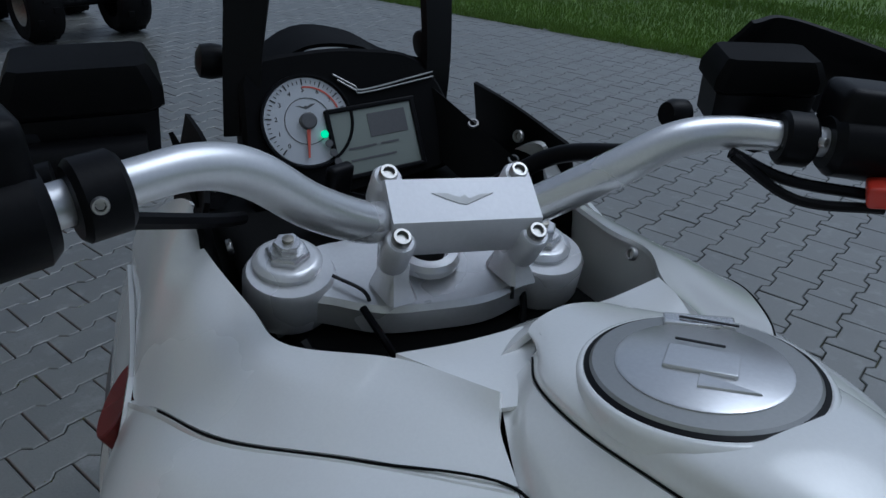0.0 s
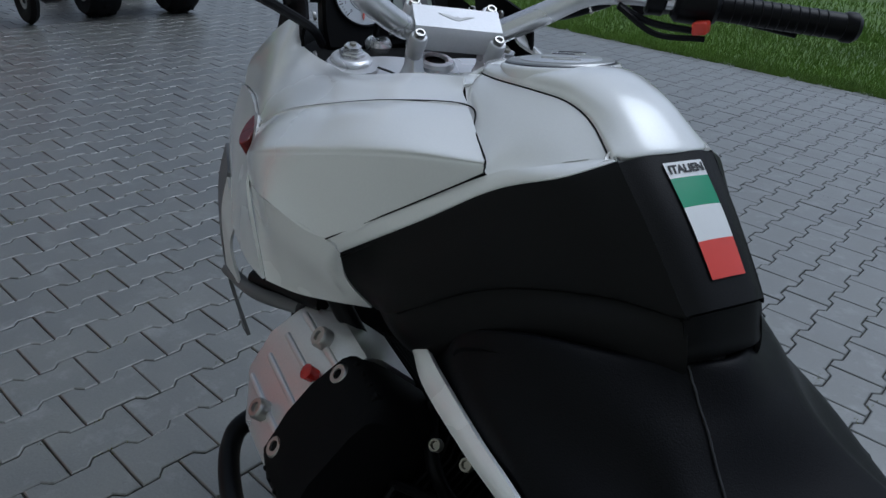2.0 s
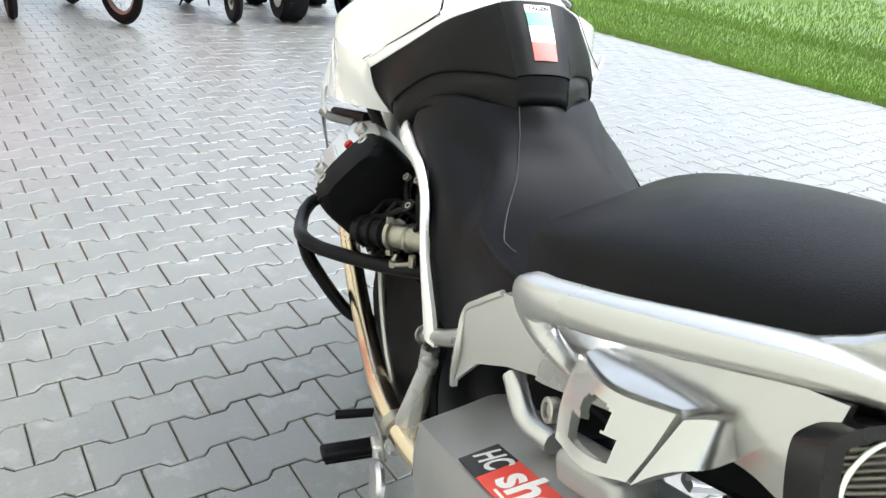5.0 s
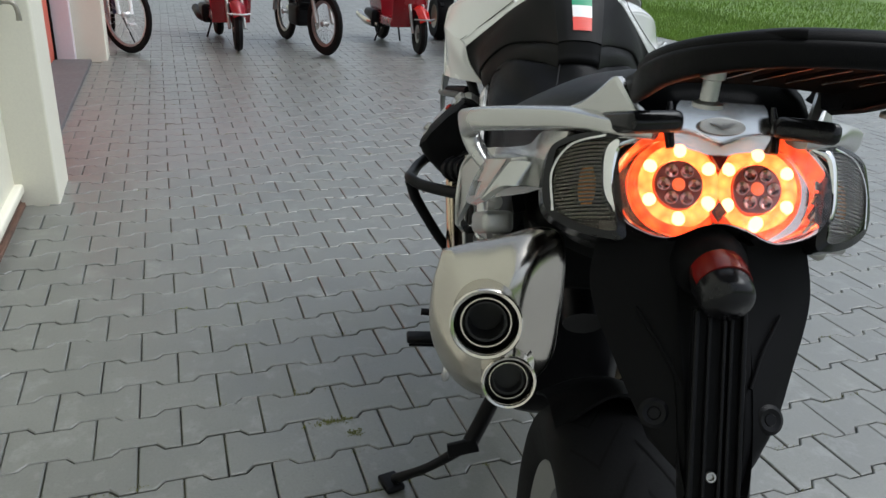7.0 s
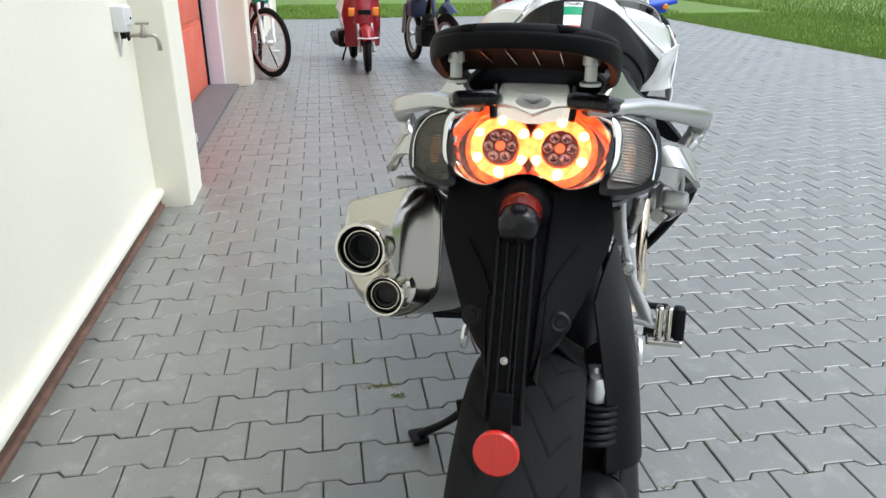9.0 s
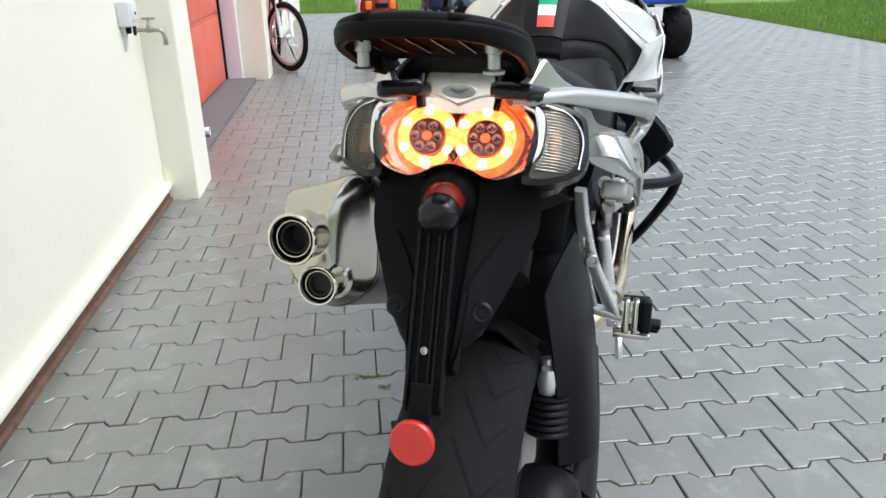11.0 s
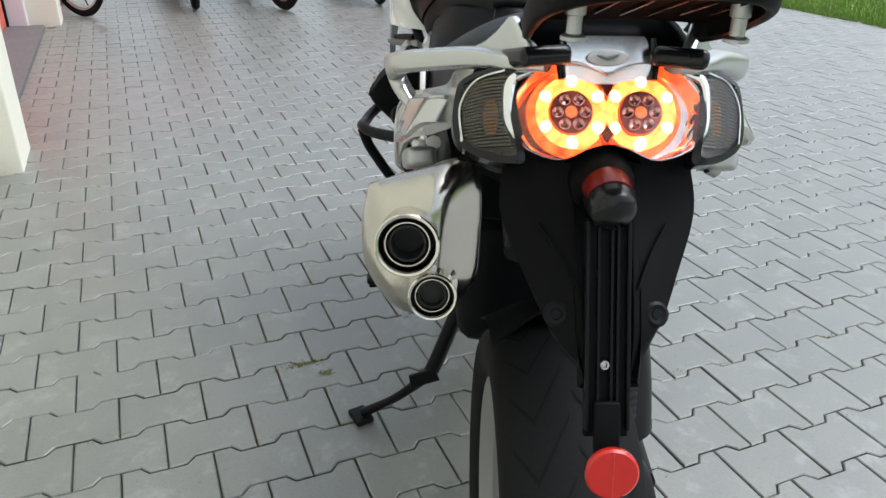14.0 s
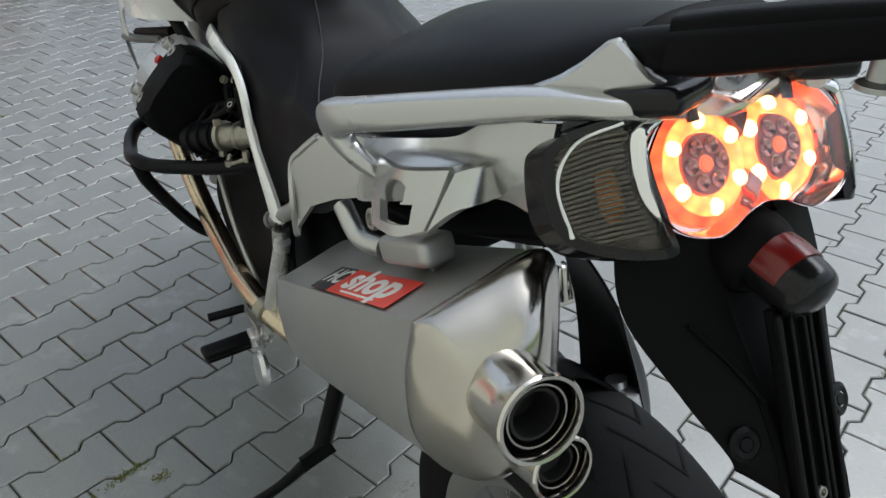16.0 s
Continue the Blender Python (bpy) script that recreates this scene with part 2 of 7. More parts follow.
def random_tone(m, amount):
    """Each piece its own tone."""
    n, l = m.node_tree.nodes, m.node_tree.links
    b = n["Principled BSDF"]
    old = b.inputs["Base Color"].links[0].from_socket
    info = n.new("ShaderNodeObjectInfo" if amount > 0 else "ShaderNodeNewGeometry")
    out = info.outputs["Random"] if amount > 0 else info.outputs["Random Per Island"]
    mr = n.new("ShaderNodeMapRange")
    mr.inputs["To Min"].default_value, mr.inputs["To Max"].default_value = 1 - abs(amount), 1 + abs(amount)
    l.new(out, mr.inputs["Value"])
    mul = n.new("ShaderNodeMix")
    mul.data_type, mul.blend_type = "RGBA", "MULTIPLY"
    mul.inputs["Factor"].default_value = 1
    l.new(old, mul.inputs["A"])
    l.new(mr.outputs[0], mul.inputs["B"])
    l.new(mul.outputs["Result"], b.inputs["Base Color"])


def stained(m, color, scale, low, high, amount, detail=6):
    """Patches of a second colour with soft, broken edges, laid out over the ground."""
    n, l = m.node_tree.nodes, m.node_tree.links
    b = n["Principled BSDF"]
    old = b.inputs["Base Color"].links[0].from_socket
    geo = n.new("ShaderNodeNewGeometry")
    no = n.new("ShaderNodeTexNoise")
    no.inputs["Scale"].default_value, no.inputs["Detail"].default_value, no.inputs["Roughness"].default_value = scale, detail, 0.7
    l.new(geo.outputs["Position"], no.inputs["Vector"])
    mr = n.new("ShaderNodeMapRange")
    mr.inputs["From Min"].default_value, mr.inputs["From Max"].default_value = low, high
    mr.inputs["To Max"].default_value = amount
    l.new(no.outputs[0], mr.inputs["Value"])
    mix = n.new("ShaderNodeMix")
    mix.data_type = "RGBA"
    mix.inputs["B"].default_value = (*color, 1)
    l.new(mr.outputs[0], mix.inputs["Factor"])
    l.new(old, mix.inputs["A"])
    l.new(mix.outputs["Result"], b.inputs["Base Color"])


def patch(m, color, centre, inner, outer, amount):
    """One worn, dusty patch on the ground with a broken edge."""
    n, l = m.node_tree.nodes, m.node_tree.links
    b = n["Principled BSDF"]
    old = b.inputs["Base Color"].links[0].from_socket
    geo = n.new("ShaderNodeNewGeometry")
    no = n.new("ShaderNodeTexNoise")
    no.inputs["Scale"].default_value, no.inputs["Detail"].default_value = 4.0, 6
    l.new(geo.outputs["Position"], no.inputs["Vector"])
    away = n.new("ShaderNodeVectorMath")
    away.operation = "DISTANCE"
    away.inputs[1].default_value = centre
    l.new(geo.outputs["Position"], away.inputs[0])
    add = n.new("ShaderNodeMath")
    add.operation = "MULTIPLY_ADD"
    add.inputs[1].default_value = 1.2
    l.new(no.outputs[0], add.inputs[0])
    l.new(away.outputs["Value"], add.inputs[2])
    mr = n.new("ShaderNodeMapRange")
    mr.inputs["From Min"].default_value, mr.inputs["From Max"].default_value = inner + 0.6, outer + 0.6
    mr.inputs["To Min"].default_value, mr.inputs["To Max"].default_value = amount, 0.0
    l.new(add.outputs[0], mr.inputs["Value"])
    mix = n.new("ShaderNodeMix")
    mix.data_type = "RGBA"
    mix.inputs["B"].default_value = (*color, 1)
    l.new(mr.outputs[0], mix.inputs["Factor"])
    l.new(old, mix.inputs["A"])
    l.new(mix.outputs["Result"], b.inputs["Base Color"])


def on_ground(m):
    """Lays a material's grain out over the ground instead of piece by piece."""
    n, l = m.node_tree.nodes, m.node_tree.links
    geo = n.new("ShaderNodeNewGeometry")
    for node in [x for x in n if x.type == "TEX_NOISE"]:
        l.new(geo.outputs["Position"], node.inputs["Vector"])


PAVERFAR = material("grey_concrete_pavers_far", (0.119, 0.121, 0.107), 0.5, 0, 0.22, 160, 0.0008, large=5.0, spec=1.0)
random_tone(PAVER, 0.06)
random_tone(PAVERFAR, -0.06)
for ground_stone in (PAVER, PAVERFAR):
    on_ground(ground_stone)
    gloss = ground_stone.node_tree.nodes["Principled BSDF"].inputs
    gloss["Coat Weight"].default_value, gloss["Coat Roughness"].default_value = 0.8, 0.36
    stained(ground_stone, (0.085, 0.085, 0.078), 1.7, 0.5, 0.72, 0.55)
    stained(ground_stone, (0.33, 0.335, 0.32), 9.0, 0.54, 0.7, 0.35)
    stained(ground_stone, (0.06, 0.06, 0.05), 55.0, 0.62, 0.72, 0.6, 3)
    patch(ground_stone, (0.145, 0.127, 0.115), (-3.2, -0.2, 0), 0.5, 1.3, 0.6)
on_ground(JOINT)
stained(JOINT, (0.10, 0.105, 0.03), 2.2, 0.45, 0.62, 0.9)
stained(JOINT, (0.16, 0.15, 0.12), 5.0, 0.55, 0.7, 0.6)
random_tone(GRASS, -0.16)


def glass(name, color, rough=0.02):
    m = bpy.data.materials.new(name)
    m.use_nodes = True
    b = m.node_tree.nodes["Principled BSDF"]
    b.inputs["Base Color"].default_value = (*color, 1)
    b.inputs["Roughness"].default_value = rough
    b.inputs["Transmission Weight"].default_value = 1.0
    b.inputs["IOR"].default_value = 1.12
    return m


CLEAR = glass("clear_lens", (0.93, 0.93, 0.93))
LAMPGLASS = glass("glossy_lamp_lens", (0.98, 0.96, 0.95))
LAMPGLASS.node_tree.nodes["Principled BSDF"].inputs["IOR"].default_value = 1.42
CLEAR.node_tree.nodes["Principled BSDF"].inputs["IOR"].default_value = 1.2


def glowing(name, color, strength, base=(0.5, 0.03, 0.02)):
    m = bpy.data.materials.new(name)
    m.use_nodes = True
    b = m.node_tree.nodes["Principled BSDF"]
    b.inputs["Base Color"].default_value = (*base, 1)
    b.inputs["Roughness"].default_value = 0.25
    b.inputs["Emission Color"].default_value = (*color, 1)
    b.inputs["Emission Strength"].default_value = strength
    return m


def faceted(m, low, high, scale):
    """Lens facets: the glow varies from spot to spot."""
    n, l = m.node_tree.nodes, m.node_tree.links
    b = n["Principled BSDF"]
    tc, vo, mr = n.new("ShaderNodeTexCoord"), n.new("ShaderNodeTexVoronoi"), n.new("ShaderNodeMapRange")
    vo.inputs["Scale"].default_value = scale
    l.new(tc.outputs["Object"], vo.inputs["Vector"])
    mr.inputs["From Max"].default_value = 0.8
    mr.inputs["To Min"].default_value, mr.inputs["To Max"].default_value = high, low
    l.new(vo.outputs["Distance"], mr.inputs["Value"])
    l.new(mr.outputs[0], b.inputs["Emission Strength"])
    return m


LIT = faceted(glowing("lit_red_lens", (1.0, 0.07, 0.010), 0.8), 0.9, 3.0, 90)
LITRING = faceted(glowing("lit_orange_ring", (1.0, 0.19, 0.035), 1.3), 1.9, 4.2, 110)
LITSPOT = glowing("lit_lamp", (1.0, 0.38, 0.14), 5.0)
LEDGLOW = glowing("dim_red_led", (1.0, 0.16, 0.05), 0.9)
NEUTRAL = glowing("green_neutral_lamp", (0.05, 1.0, 0.4), 1.6, (0.02, 0.3, 0.1))
SOOT = material("soot", (0.01, 0.01, 0.01), 0.75, 0.2, 0.3, 80)
GREYMETAL = material("dark_silver_metal", (0.30, 0.30, 0.30), 0.3, 0.85, 0.06, 300)
GLOSSBLACK = material("gloss_black_plastic", (0.008, 0.008, 0.009), 0.22, 0, 0.1, 100, spec=0.3)

LAMPBOWL = material("chrome_lamp_bowl", (0.86, 0.74, 0.72), 0.12, 1.0, 0.2, 60)
LEDBED = material("dull_red_led_bed", (0.34, 0.12, 0.11), 0.3, 0.6, 0.3, 200)
CAPSTEEL = material("brushed_cap_steel", (0.50, 0.47, 0.42), 0.22, 1.0, 0.06, 300, 0.00003)
SIGNALBOWL = material("grey_signal_bowl", (0.06, 0.052, 0.042), 0.3, 0.8, 0.3, 90)
LEDCUP = material("red_tinted_chrome", (0.55, 0.28, 0.26), 0.15, 1.0, 0.2, 100)
RIBGLASS = material("smoked_ribs", (0.17, 0.155, 0.13), 0.16, 0.7, 0.3, 200)
DARKRED = material("dark_red_lens", (0.13, 0.006, 0.005), 0.25, 0, 0.05, 100)
UNDERSIDE = material("dull_black_underside", (0.0025, 0.0025, 0.0025), 0.9, 0, 0.2, 300, spec=0.02)
PLATEMETAL = material("silver_plate", (0.95, 0.95, 0.95), 0.16, 1.0, 0.05, 300)

# ---- ground, building ----
def slab(x0, x1, y0, y1, z0, z1, bevel=0.006):
    return moved(block(x1 - x0, y1 - y0, z1 - z0, bevel), pose((x0 + x1) / 2, (y0 + y1) / 2, (z0 + z1) / 2))


def sheet(x0, x1, y0, y1, z):
    return [(x0, y0, z), (x1, y0, z), (x1, y1, z), (x0, y1, z)], [(0, 1, 2, 3)]


tagged(part("ground", sheet(-400, 400, -400, 400, -0.03), LAWN, smooth=0), "short green lawn that runs on to the horizon", "lawn", kind="structure")
tagged(part("paver_bed", sheet(-13.8, 7, -0.9, 7.0, -0.013), JOINT, smooth=0), "dark sandy bed in the joints between the pavers", "joint sand", kind="structure")

# walls reach unseen to 4.8 m to hold sky light off the near pavers
wall = tagged(part("wall_side", slab(-2.07, 6.0, -1.0, -0.62, 0.075, 4.8), PLASTER), "cream plastered outside wall", "wall", kind="structure")
tagged(part("plinth_ledge", slab(-2.07, 6.0, -0.64, -0.585, 0.06, 0.1, 0.012), PLASTER), "cream ledge along the foot of the wall", "ledge", kind="structure")
tagged(part("drain_strip", slab(-2.07, 6.0, -0.7, -0.590, -0.01, 0.016, 0.003), RUST), "rusty brown metal strip along the wall", "drain strip", kind="structure")
tagged(part("wall_foot", slab(-2.07, 6.0, -0.9, -0.605, -0.02, 0.07, 0.002), RUST), "brown rough foot of the wall", "wall foot", kind="structure")
for i, x in enumerate((-2.07, -5.88)):
    tagged(part("pillar_%d" % (i + 1), slab(x - 0.36, x, -1.0, -0.455, -0.02, 4.8, 0.012), PLASTER), "cream plastered pillar beside the red door", "pillar", kind="structure")
    tagged(part("reveal_%d" % (i + 1), slab(x - 0.46, x - 0.36, -1.0, -0.62, -0.02, 4.8, 0.01), PLASTER), "cream reveal beside the red door", "reveal", kind="structure")
tagged(part("pier", slab(-5.88, -5.78, -1.0, -0.7, 0.0, 4.8, 0.01), LILAC), "pale lilac edge of the pillar", "reveal", kind="structure")
tagged(part("wall_far", slab(-14.0, -9.4, -1.0, -0.62, -0.02, 4.8), PLASTER), "cream plastered far wall", "wall", kind="structure")
for i, (x0, x1) in enumerate(((-5.78, -2.53), (-9.4, -6.34))):
    door = tagged(part("door_%d" % (i + 1), slab(x0, x1, -0.93, -0.86, 0.035, 2.45, 0.006), REDDOOR), "closed red sectional garage door", "door", kind="structure")
    for k in range(4):
        part("panel", slab(x0 + 0.08, x1 - 0.08, -0.862, -0.852, 0.07 + 0.6 * k, 0.62 + 0.6 * k, 0.004), REDDOOR, door)
    part("frame_edge", slab(x0 - 0.001, x0 + 0.035, -0.87, -0.84, 0.03, 2.45, 0.003), MATT, door, "dark rubber edge of the door")
    tagged(part("sill_%d" % (i + 1), slab(x0, x1, -0.87, -0.575, -0.02, 0.03, 0.008), SILL), "worn grey concrete sill under the red door", "sill", kind="structure")
# upper wall, building behind and roof edge are added out of view
tagged(part("wall_over_doors", slab(-9.4, -2.43, -1.0, -0.62, 2.45, 4.8), PLASTER), "cream plastered wall over the doors", "wall", kind="structure")
tagged(part("wall_back", slab(-14.0, 6.0, -7.0, -1.0, -0.02, 4.8), PLASTER), "cream plastered building behind the doors", "building", kind="structure")
tagged(part("eaves", slab(-14.1, 6.1, -7.2, -0.5, 4.8, 4.9), PLASTER), "unseen pale roof edge added on the raised wall", "roof", kind="structure")

tap = empty("garden_tap", pose(-1.99, -0.62, 0.86))
part("rosette", moved(lathe([(0.024, 0), (0.024, 0.004), (0.016, 0.01)]), pose(0, 0, 0, -90, 0, 0)), MATT, tap)
part("body", join(tube([(0, 0.005, 0), (0, 0.09, 0)], 0.009), moved(lathe([(0.013, -0.016), (0.016, -0.01), (0.016, 0.01), (0.011, 0.02), (0.007, 0.04)]), pose(0, 0.07, 0.004))), BRASS, tap)
part("spout", tube([(0, 0.085, 0), (0, 0.118, -0.004), (0, 0.132, -0.03), (0, 0.134, -0.07)], [0.009, 0.009, 0.009, 0.011]), BRASS, tap)
part("handle", join(tube([(0, 0.04, 0.052), (0, 0.1, 0.052)], 0.0055), tube([(0, 0.07, 0.03), (0, 0.07, 0.052)], 0.005)), BRASS, tap)
tagged(tap, "weathered metal garden tap on the cream wall", "tap")
sock = empty("socket_box", pose(-1.8, -0.62, 0.95))
part("case", moved(block(0.09, 0.06, 0.11, 0.008), pose(0, 0.028, 0)), PALEGREY, sock)
part("flap", moved(block(0.08, 0.012, 0.075, 0.006), pose(0, 0.06, 0.01)), PALEGREY, sock)
part("gland", moved(lathe([(0.011, -0.03), (0.014, 0)]), pose(0, 0.028, -0.055)), MATT, sock, "black cable gland")
part("cable", tube([(0, 0.02, -0.08), (0, 0.005, -0.16)], 0.005), PALEGREY, sock)
part("button", moved(lathe([(0.006, 0), (0.006, 0.004)]), pose(0, 0.066, 0.0, -90, 0, 0)), MATT, sock, "black button")
tagged(sock, "small pale grey socket box on the cream wall", "socket")
stub = empty("drain_stub", pose(-3.35, -0.68, 0.062))
part("pipe", moved(lathe([(0.03, 0), (0.03, 0.07), (0.025, 0.07), (0.025, 0.02)], 18), pose(0, 0, 0, -90, 0, 0)), PALEGREY, stub)
tagged(stub, "short cream plastic pipe end on the door sill", "pipe")

# lawn: blades and tufts
rng = random.Random(11)
gv, gf = [], []


def blades(n, x0, x1, y0, y1, size):
    for _ in range(n):
        x, y = rng.uniform(x0, x1), y0 + (y1 - y0) * rng.random() ** 1.6
        a, h, w = rng.uniform(0, 6.28), size * rng.uniform(0.5, 1.3), size * 0.12
        lx, ly = rng.uniform(-0.6, 0.6) * h, rng.uniform(-0.6, 0.6) * h
        k = len(gv)
        gv.extend([(x - w * math.cos(a), y - w * math.sin(a), -0.03), (x + w * math.cos(a), y + w * math.sin(a), -0.03), (x + lx, y + ly, -0.02 + h)])
        gf.append((k, k + 1, k + 2))


blades(90000, -13.5, 4.0, 6.93, 11.0, 0.05)
blades(30000, -14.0, 4.0, 6.9, 7.25, 0.055)
blades(40000, -20.0, 4.0, 10.0, 22.0, 0.08)
blades(26000, -18.0, -13.6, -1.0, 8.0, 0.06)
blades(14000, -13.95, -13.7, -1.0, 7.0, 0.06)
tagged(part("grass", (gv, gf), GRASS, smooth=0), "short green grass along the pavement", "grass", kind="stuff")

# ---- motorcycle: x ahead, y to its left, z up; it stands upright on its stand ----
bike = empty("motorcycle", pose(0.442, 0.667, 0, 0, 0, 159))
tagged(bike, "white touring motorcycle with black seat and lit tail lamp", "motorcycle")


def bp(name, geo, mat, label="", smooth=38, parent=None):
    return part(name, geo, mat, parent or bike, label, smooth)


def pair(name, geo, mat, label="", smooth=38):
    return bp(name, geo, mat, label, smooth=smooth), bp(name, flipped(geo), mat, label, smooth=smooth)


def aim(p, d):
    """A pose at p whose z points along d."""
    return Matrix.Translation(p) @ Vector(d).to_track_quat("Z", "Y").to_matrix().to_4x4()


def face(p, right, up):
    """A pose at p whose x runs along right and y along up."""
    r, u = Vector(right).normalized(), Vector(up)
    n = r.cross(u).normalized()
    u = n.cross(r)
    return Matrix(((r.x, u.x, n.x, p[0]), (r.y, u.y, n.y, p[1]), (r.z, u.z, n.z, p[2]), (0, 0, 0, 1)))


def hexbolt(r, h):
    """A socket-head bolt standing on z = 0."""
    hexa = [(0.55 * r * math.cos(a), 0.55 * r * math.sin(a)) for a in (math.pi / 3 * j for j in range(6))]
    cup = [(r * 0.9, h), (r, h - 0.001), (r, 0)]
    return join(lathe(cup[::-1] + [(0.62 * r, h), (0.6 * r, h - 0.003)], 18, caps=False), rings([[(x, y, h - 0.003) for x, y in hexa], [(x, y, h - 0.0035) for x, y in hexa]]))


def hexnut(r, h):
    return prism([(r * math.cos(a), r * math.sin(a)) for a in (math.pi / 3 * j for j in range(6))], 0, h, r * 0.1)


# wheels
def tyre_profile(width, radius, hub):
    h = width / 2
    return [(hub, -0.78 * h), (hub + 0.02, -0.92 * h), (radius - 0.045, -h), (radius - 0.022, -0.86 * h), (radius - 0.006, -0.45 * h), (radius, 0),
            (radius - 0.006, 0.45 * h), (radius - 0.022, 0.86 * h), (radius - 0.045, h), (hub + 0.02, 0.92 * h), (hub, 0.78 * h)]


def wheel(name, x, z, width, radius, hub):
    root = bp(name, moved(lathe([(hub - 0.03, -0.3 * width), (hub - 0.012, -0.36 * width), (hub + 0.006, -0.42 * width), (hub + 0.006, 0.42 * width), (hub - 0.012, 0.36 * width), (hub - 0.03, 0.3 * width)], 48, caps=False), pose(x, 0, z, 90, 0, 0)), SATIN, "silver spoked rim")
    prof = [(q[0], q[1]) for q in spline([(r, h, 0) for r, h in tyre_profile(width, radius, hub)], 40)]
    part("tyre", moved(lathe(prof, 72, caps=False), pose(x, 0, z, 90, 0, 0)), RUBBER, root, "black road tyre with angled grooves")
    part("hub", moved(lathe([(0.05, -0.06), (0.06, -0.05), (0.045, 0), (0.06, 0.05), (0.05, 0.06)], 24), pose(x, 0, z, 90, 0, 0)), SATIN, root)
    for k in range(28):
        a, e = 2 * math.pi * k / 28, (0.35 if k % 4 < 2 else -0.35)
        y = 0.05 if k % 2 else -0.05
        part("spoke", tube([(x + 0.05 * math.cos(a + e), y, z + 0.05 * math.sin(a + e)), (x + (hub - 0.012) * math.cos(a), 0.4 * y, z + (hub - 0.012) * math.sin(a))], 0.0022, 6), CHROME, root)
    return root


rear = wheel("rear_wheel", -0.36, 0.318, 0.18, 0.318, 0.215)
front = wheel("front_wheel", 1.17, 0.318, 0.12, 0.318, 0.24)


def groove(x, z, radius, half, a0, a1, s0, s1, w=0.0034):
    """The shade in a tread groove, as a thin dark inlay over the tyre's crown."""
    n, rows = 8, []
    for i in range(n):
        t = i / (n - 1)
        a, s = a0 + (a1 - a0) * t, s0 + (s1 - s0) * t
        d = abs(s) / half
        rr = radius - 0.006 * (d / 0.45) ** 2 if d < 0.45 else radius - 0.006 - 0.016 * ((d - 0.45) / 0.41) ** 1.3
        rr += 0.0009
        e = w / radius
        rows.append([(x + rr * math.cos(a - e), s, z + rr * math.sin(a - e)), (x + rr * math.cos(a + e), s, z + rr * math.sin(a + e))])
    return rings(rows, closed=False, caps=False)


tread = []
for k in range(26):
    a = 2 * math.pi * k / 26
    for sd in (1, -1):
        o = 0.5 * 2 * math.pi / 26 if sd < 0 else 0
        tread += [groove(-0.36, 0.318, 0.318, 0.09, a + o, a + o + 0.26, sd * 0.004, sd * 0.048), groove(-0.36, 0.318, 0.318, 0.09, a + o + 0.26, a + o + 0.12, sd * 0.046, sd * 0.074)]
part("tread_groove", join(*tread), SHADEDARK, rear, "dark inlay for the shade in angled tread grooves", smooth=0)
for sd in (1, -1):
    part("brake_disc", moved(lathe([(0.1, 0), (0.155, 0), (0.155, 0.004), (0.1, 0.004)], 40, caps=False), pose(1.17, 0.075 * sd, 0.318, 90, 0, 0)), SATIN, front)
pair("fork_leg", tube([(1.15, 0.1, 0.33), (0.955, 0.105, 1.04)], 0.026), SATIN, "grey fork leg")
bp("front_fender", shell([[(1.42, 0.07, 0.55), (1.2, 0.075, 0.67), (0.95, 0.07, 0.6)], [(1.44, 0, 0.58), (1.2, 0, 0.70), (0.92, 0, 0.63)], [(1.42, -0.07, 0.55), (1.2, -0.075, 0.67), (0.95, -0.07, 0.6)]], 20, 12), BLACK, "black front mudguard")

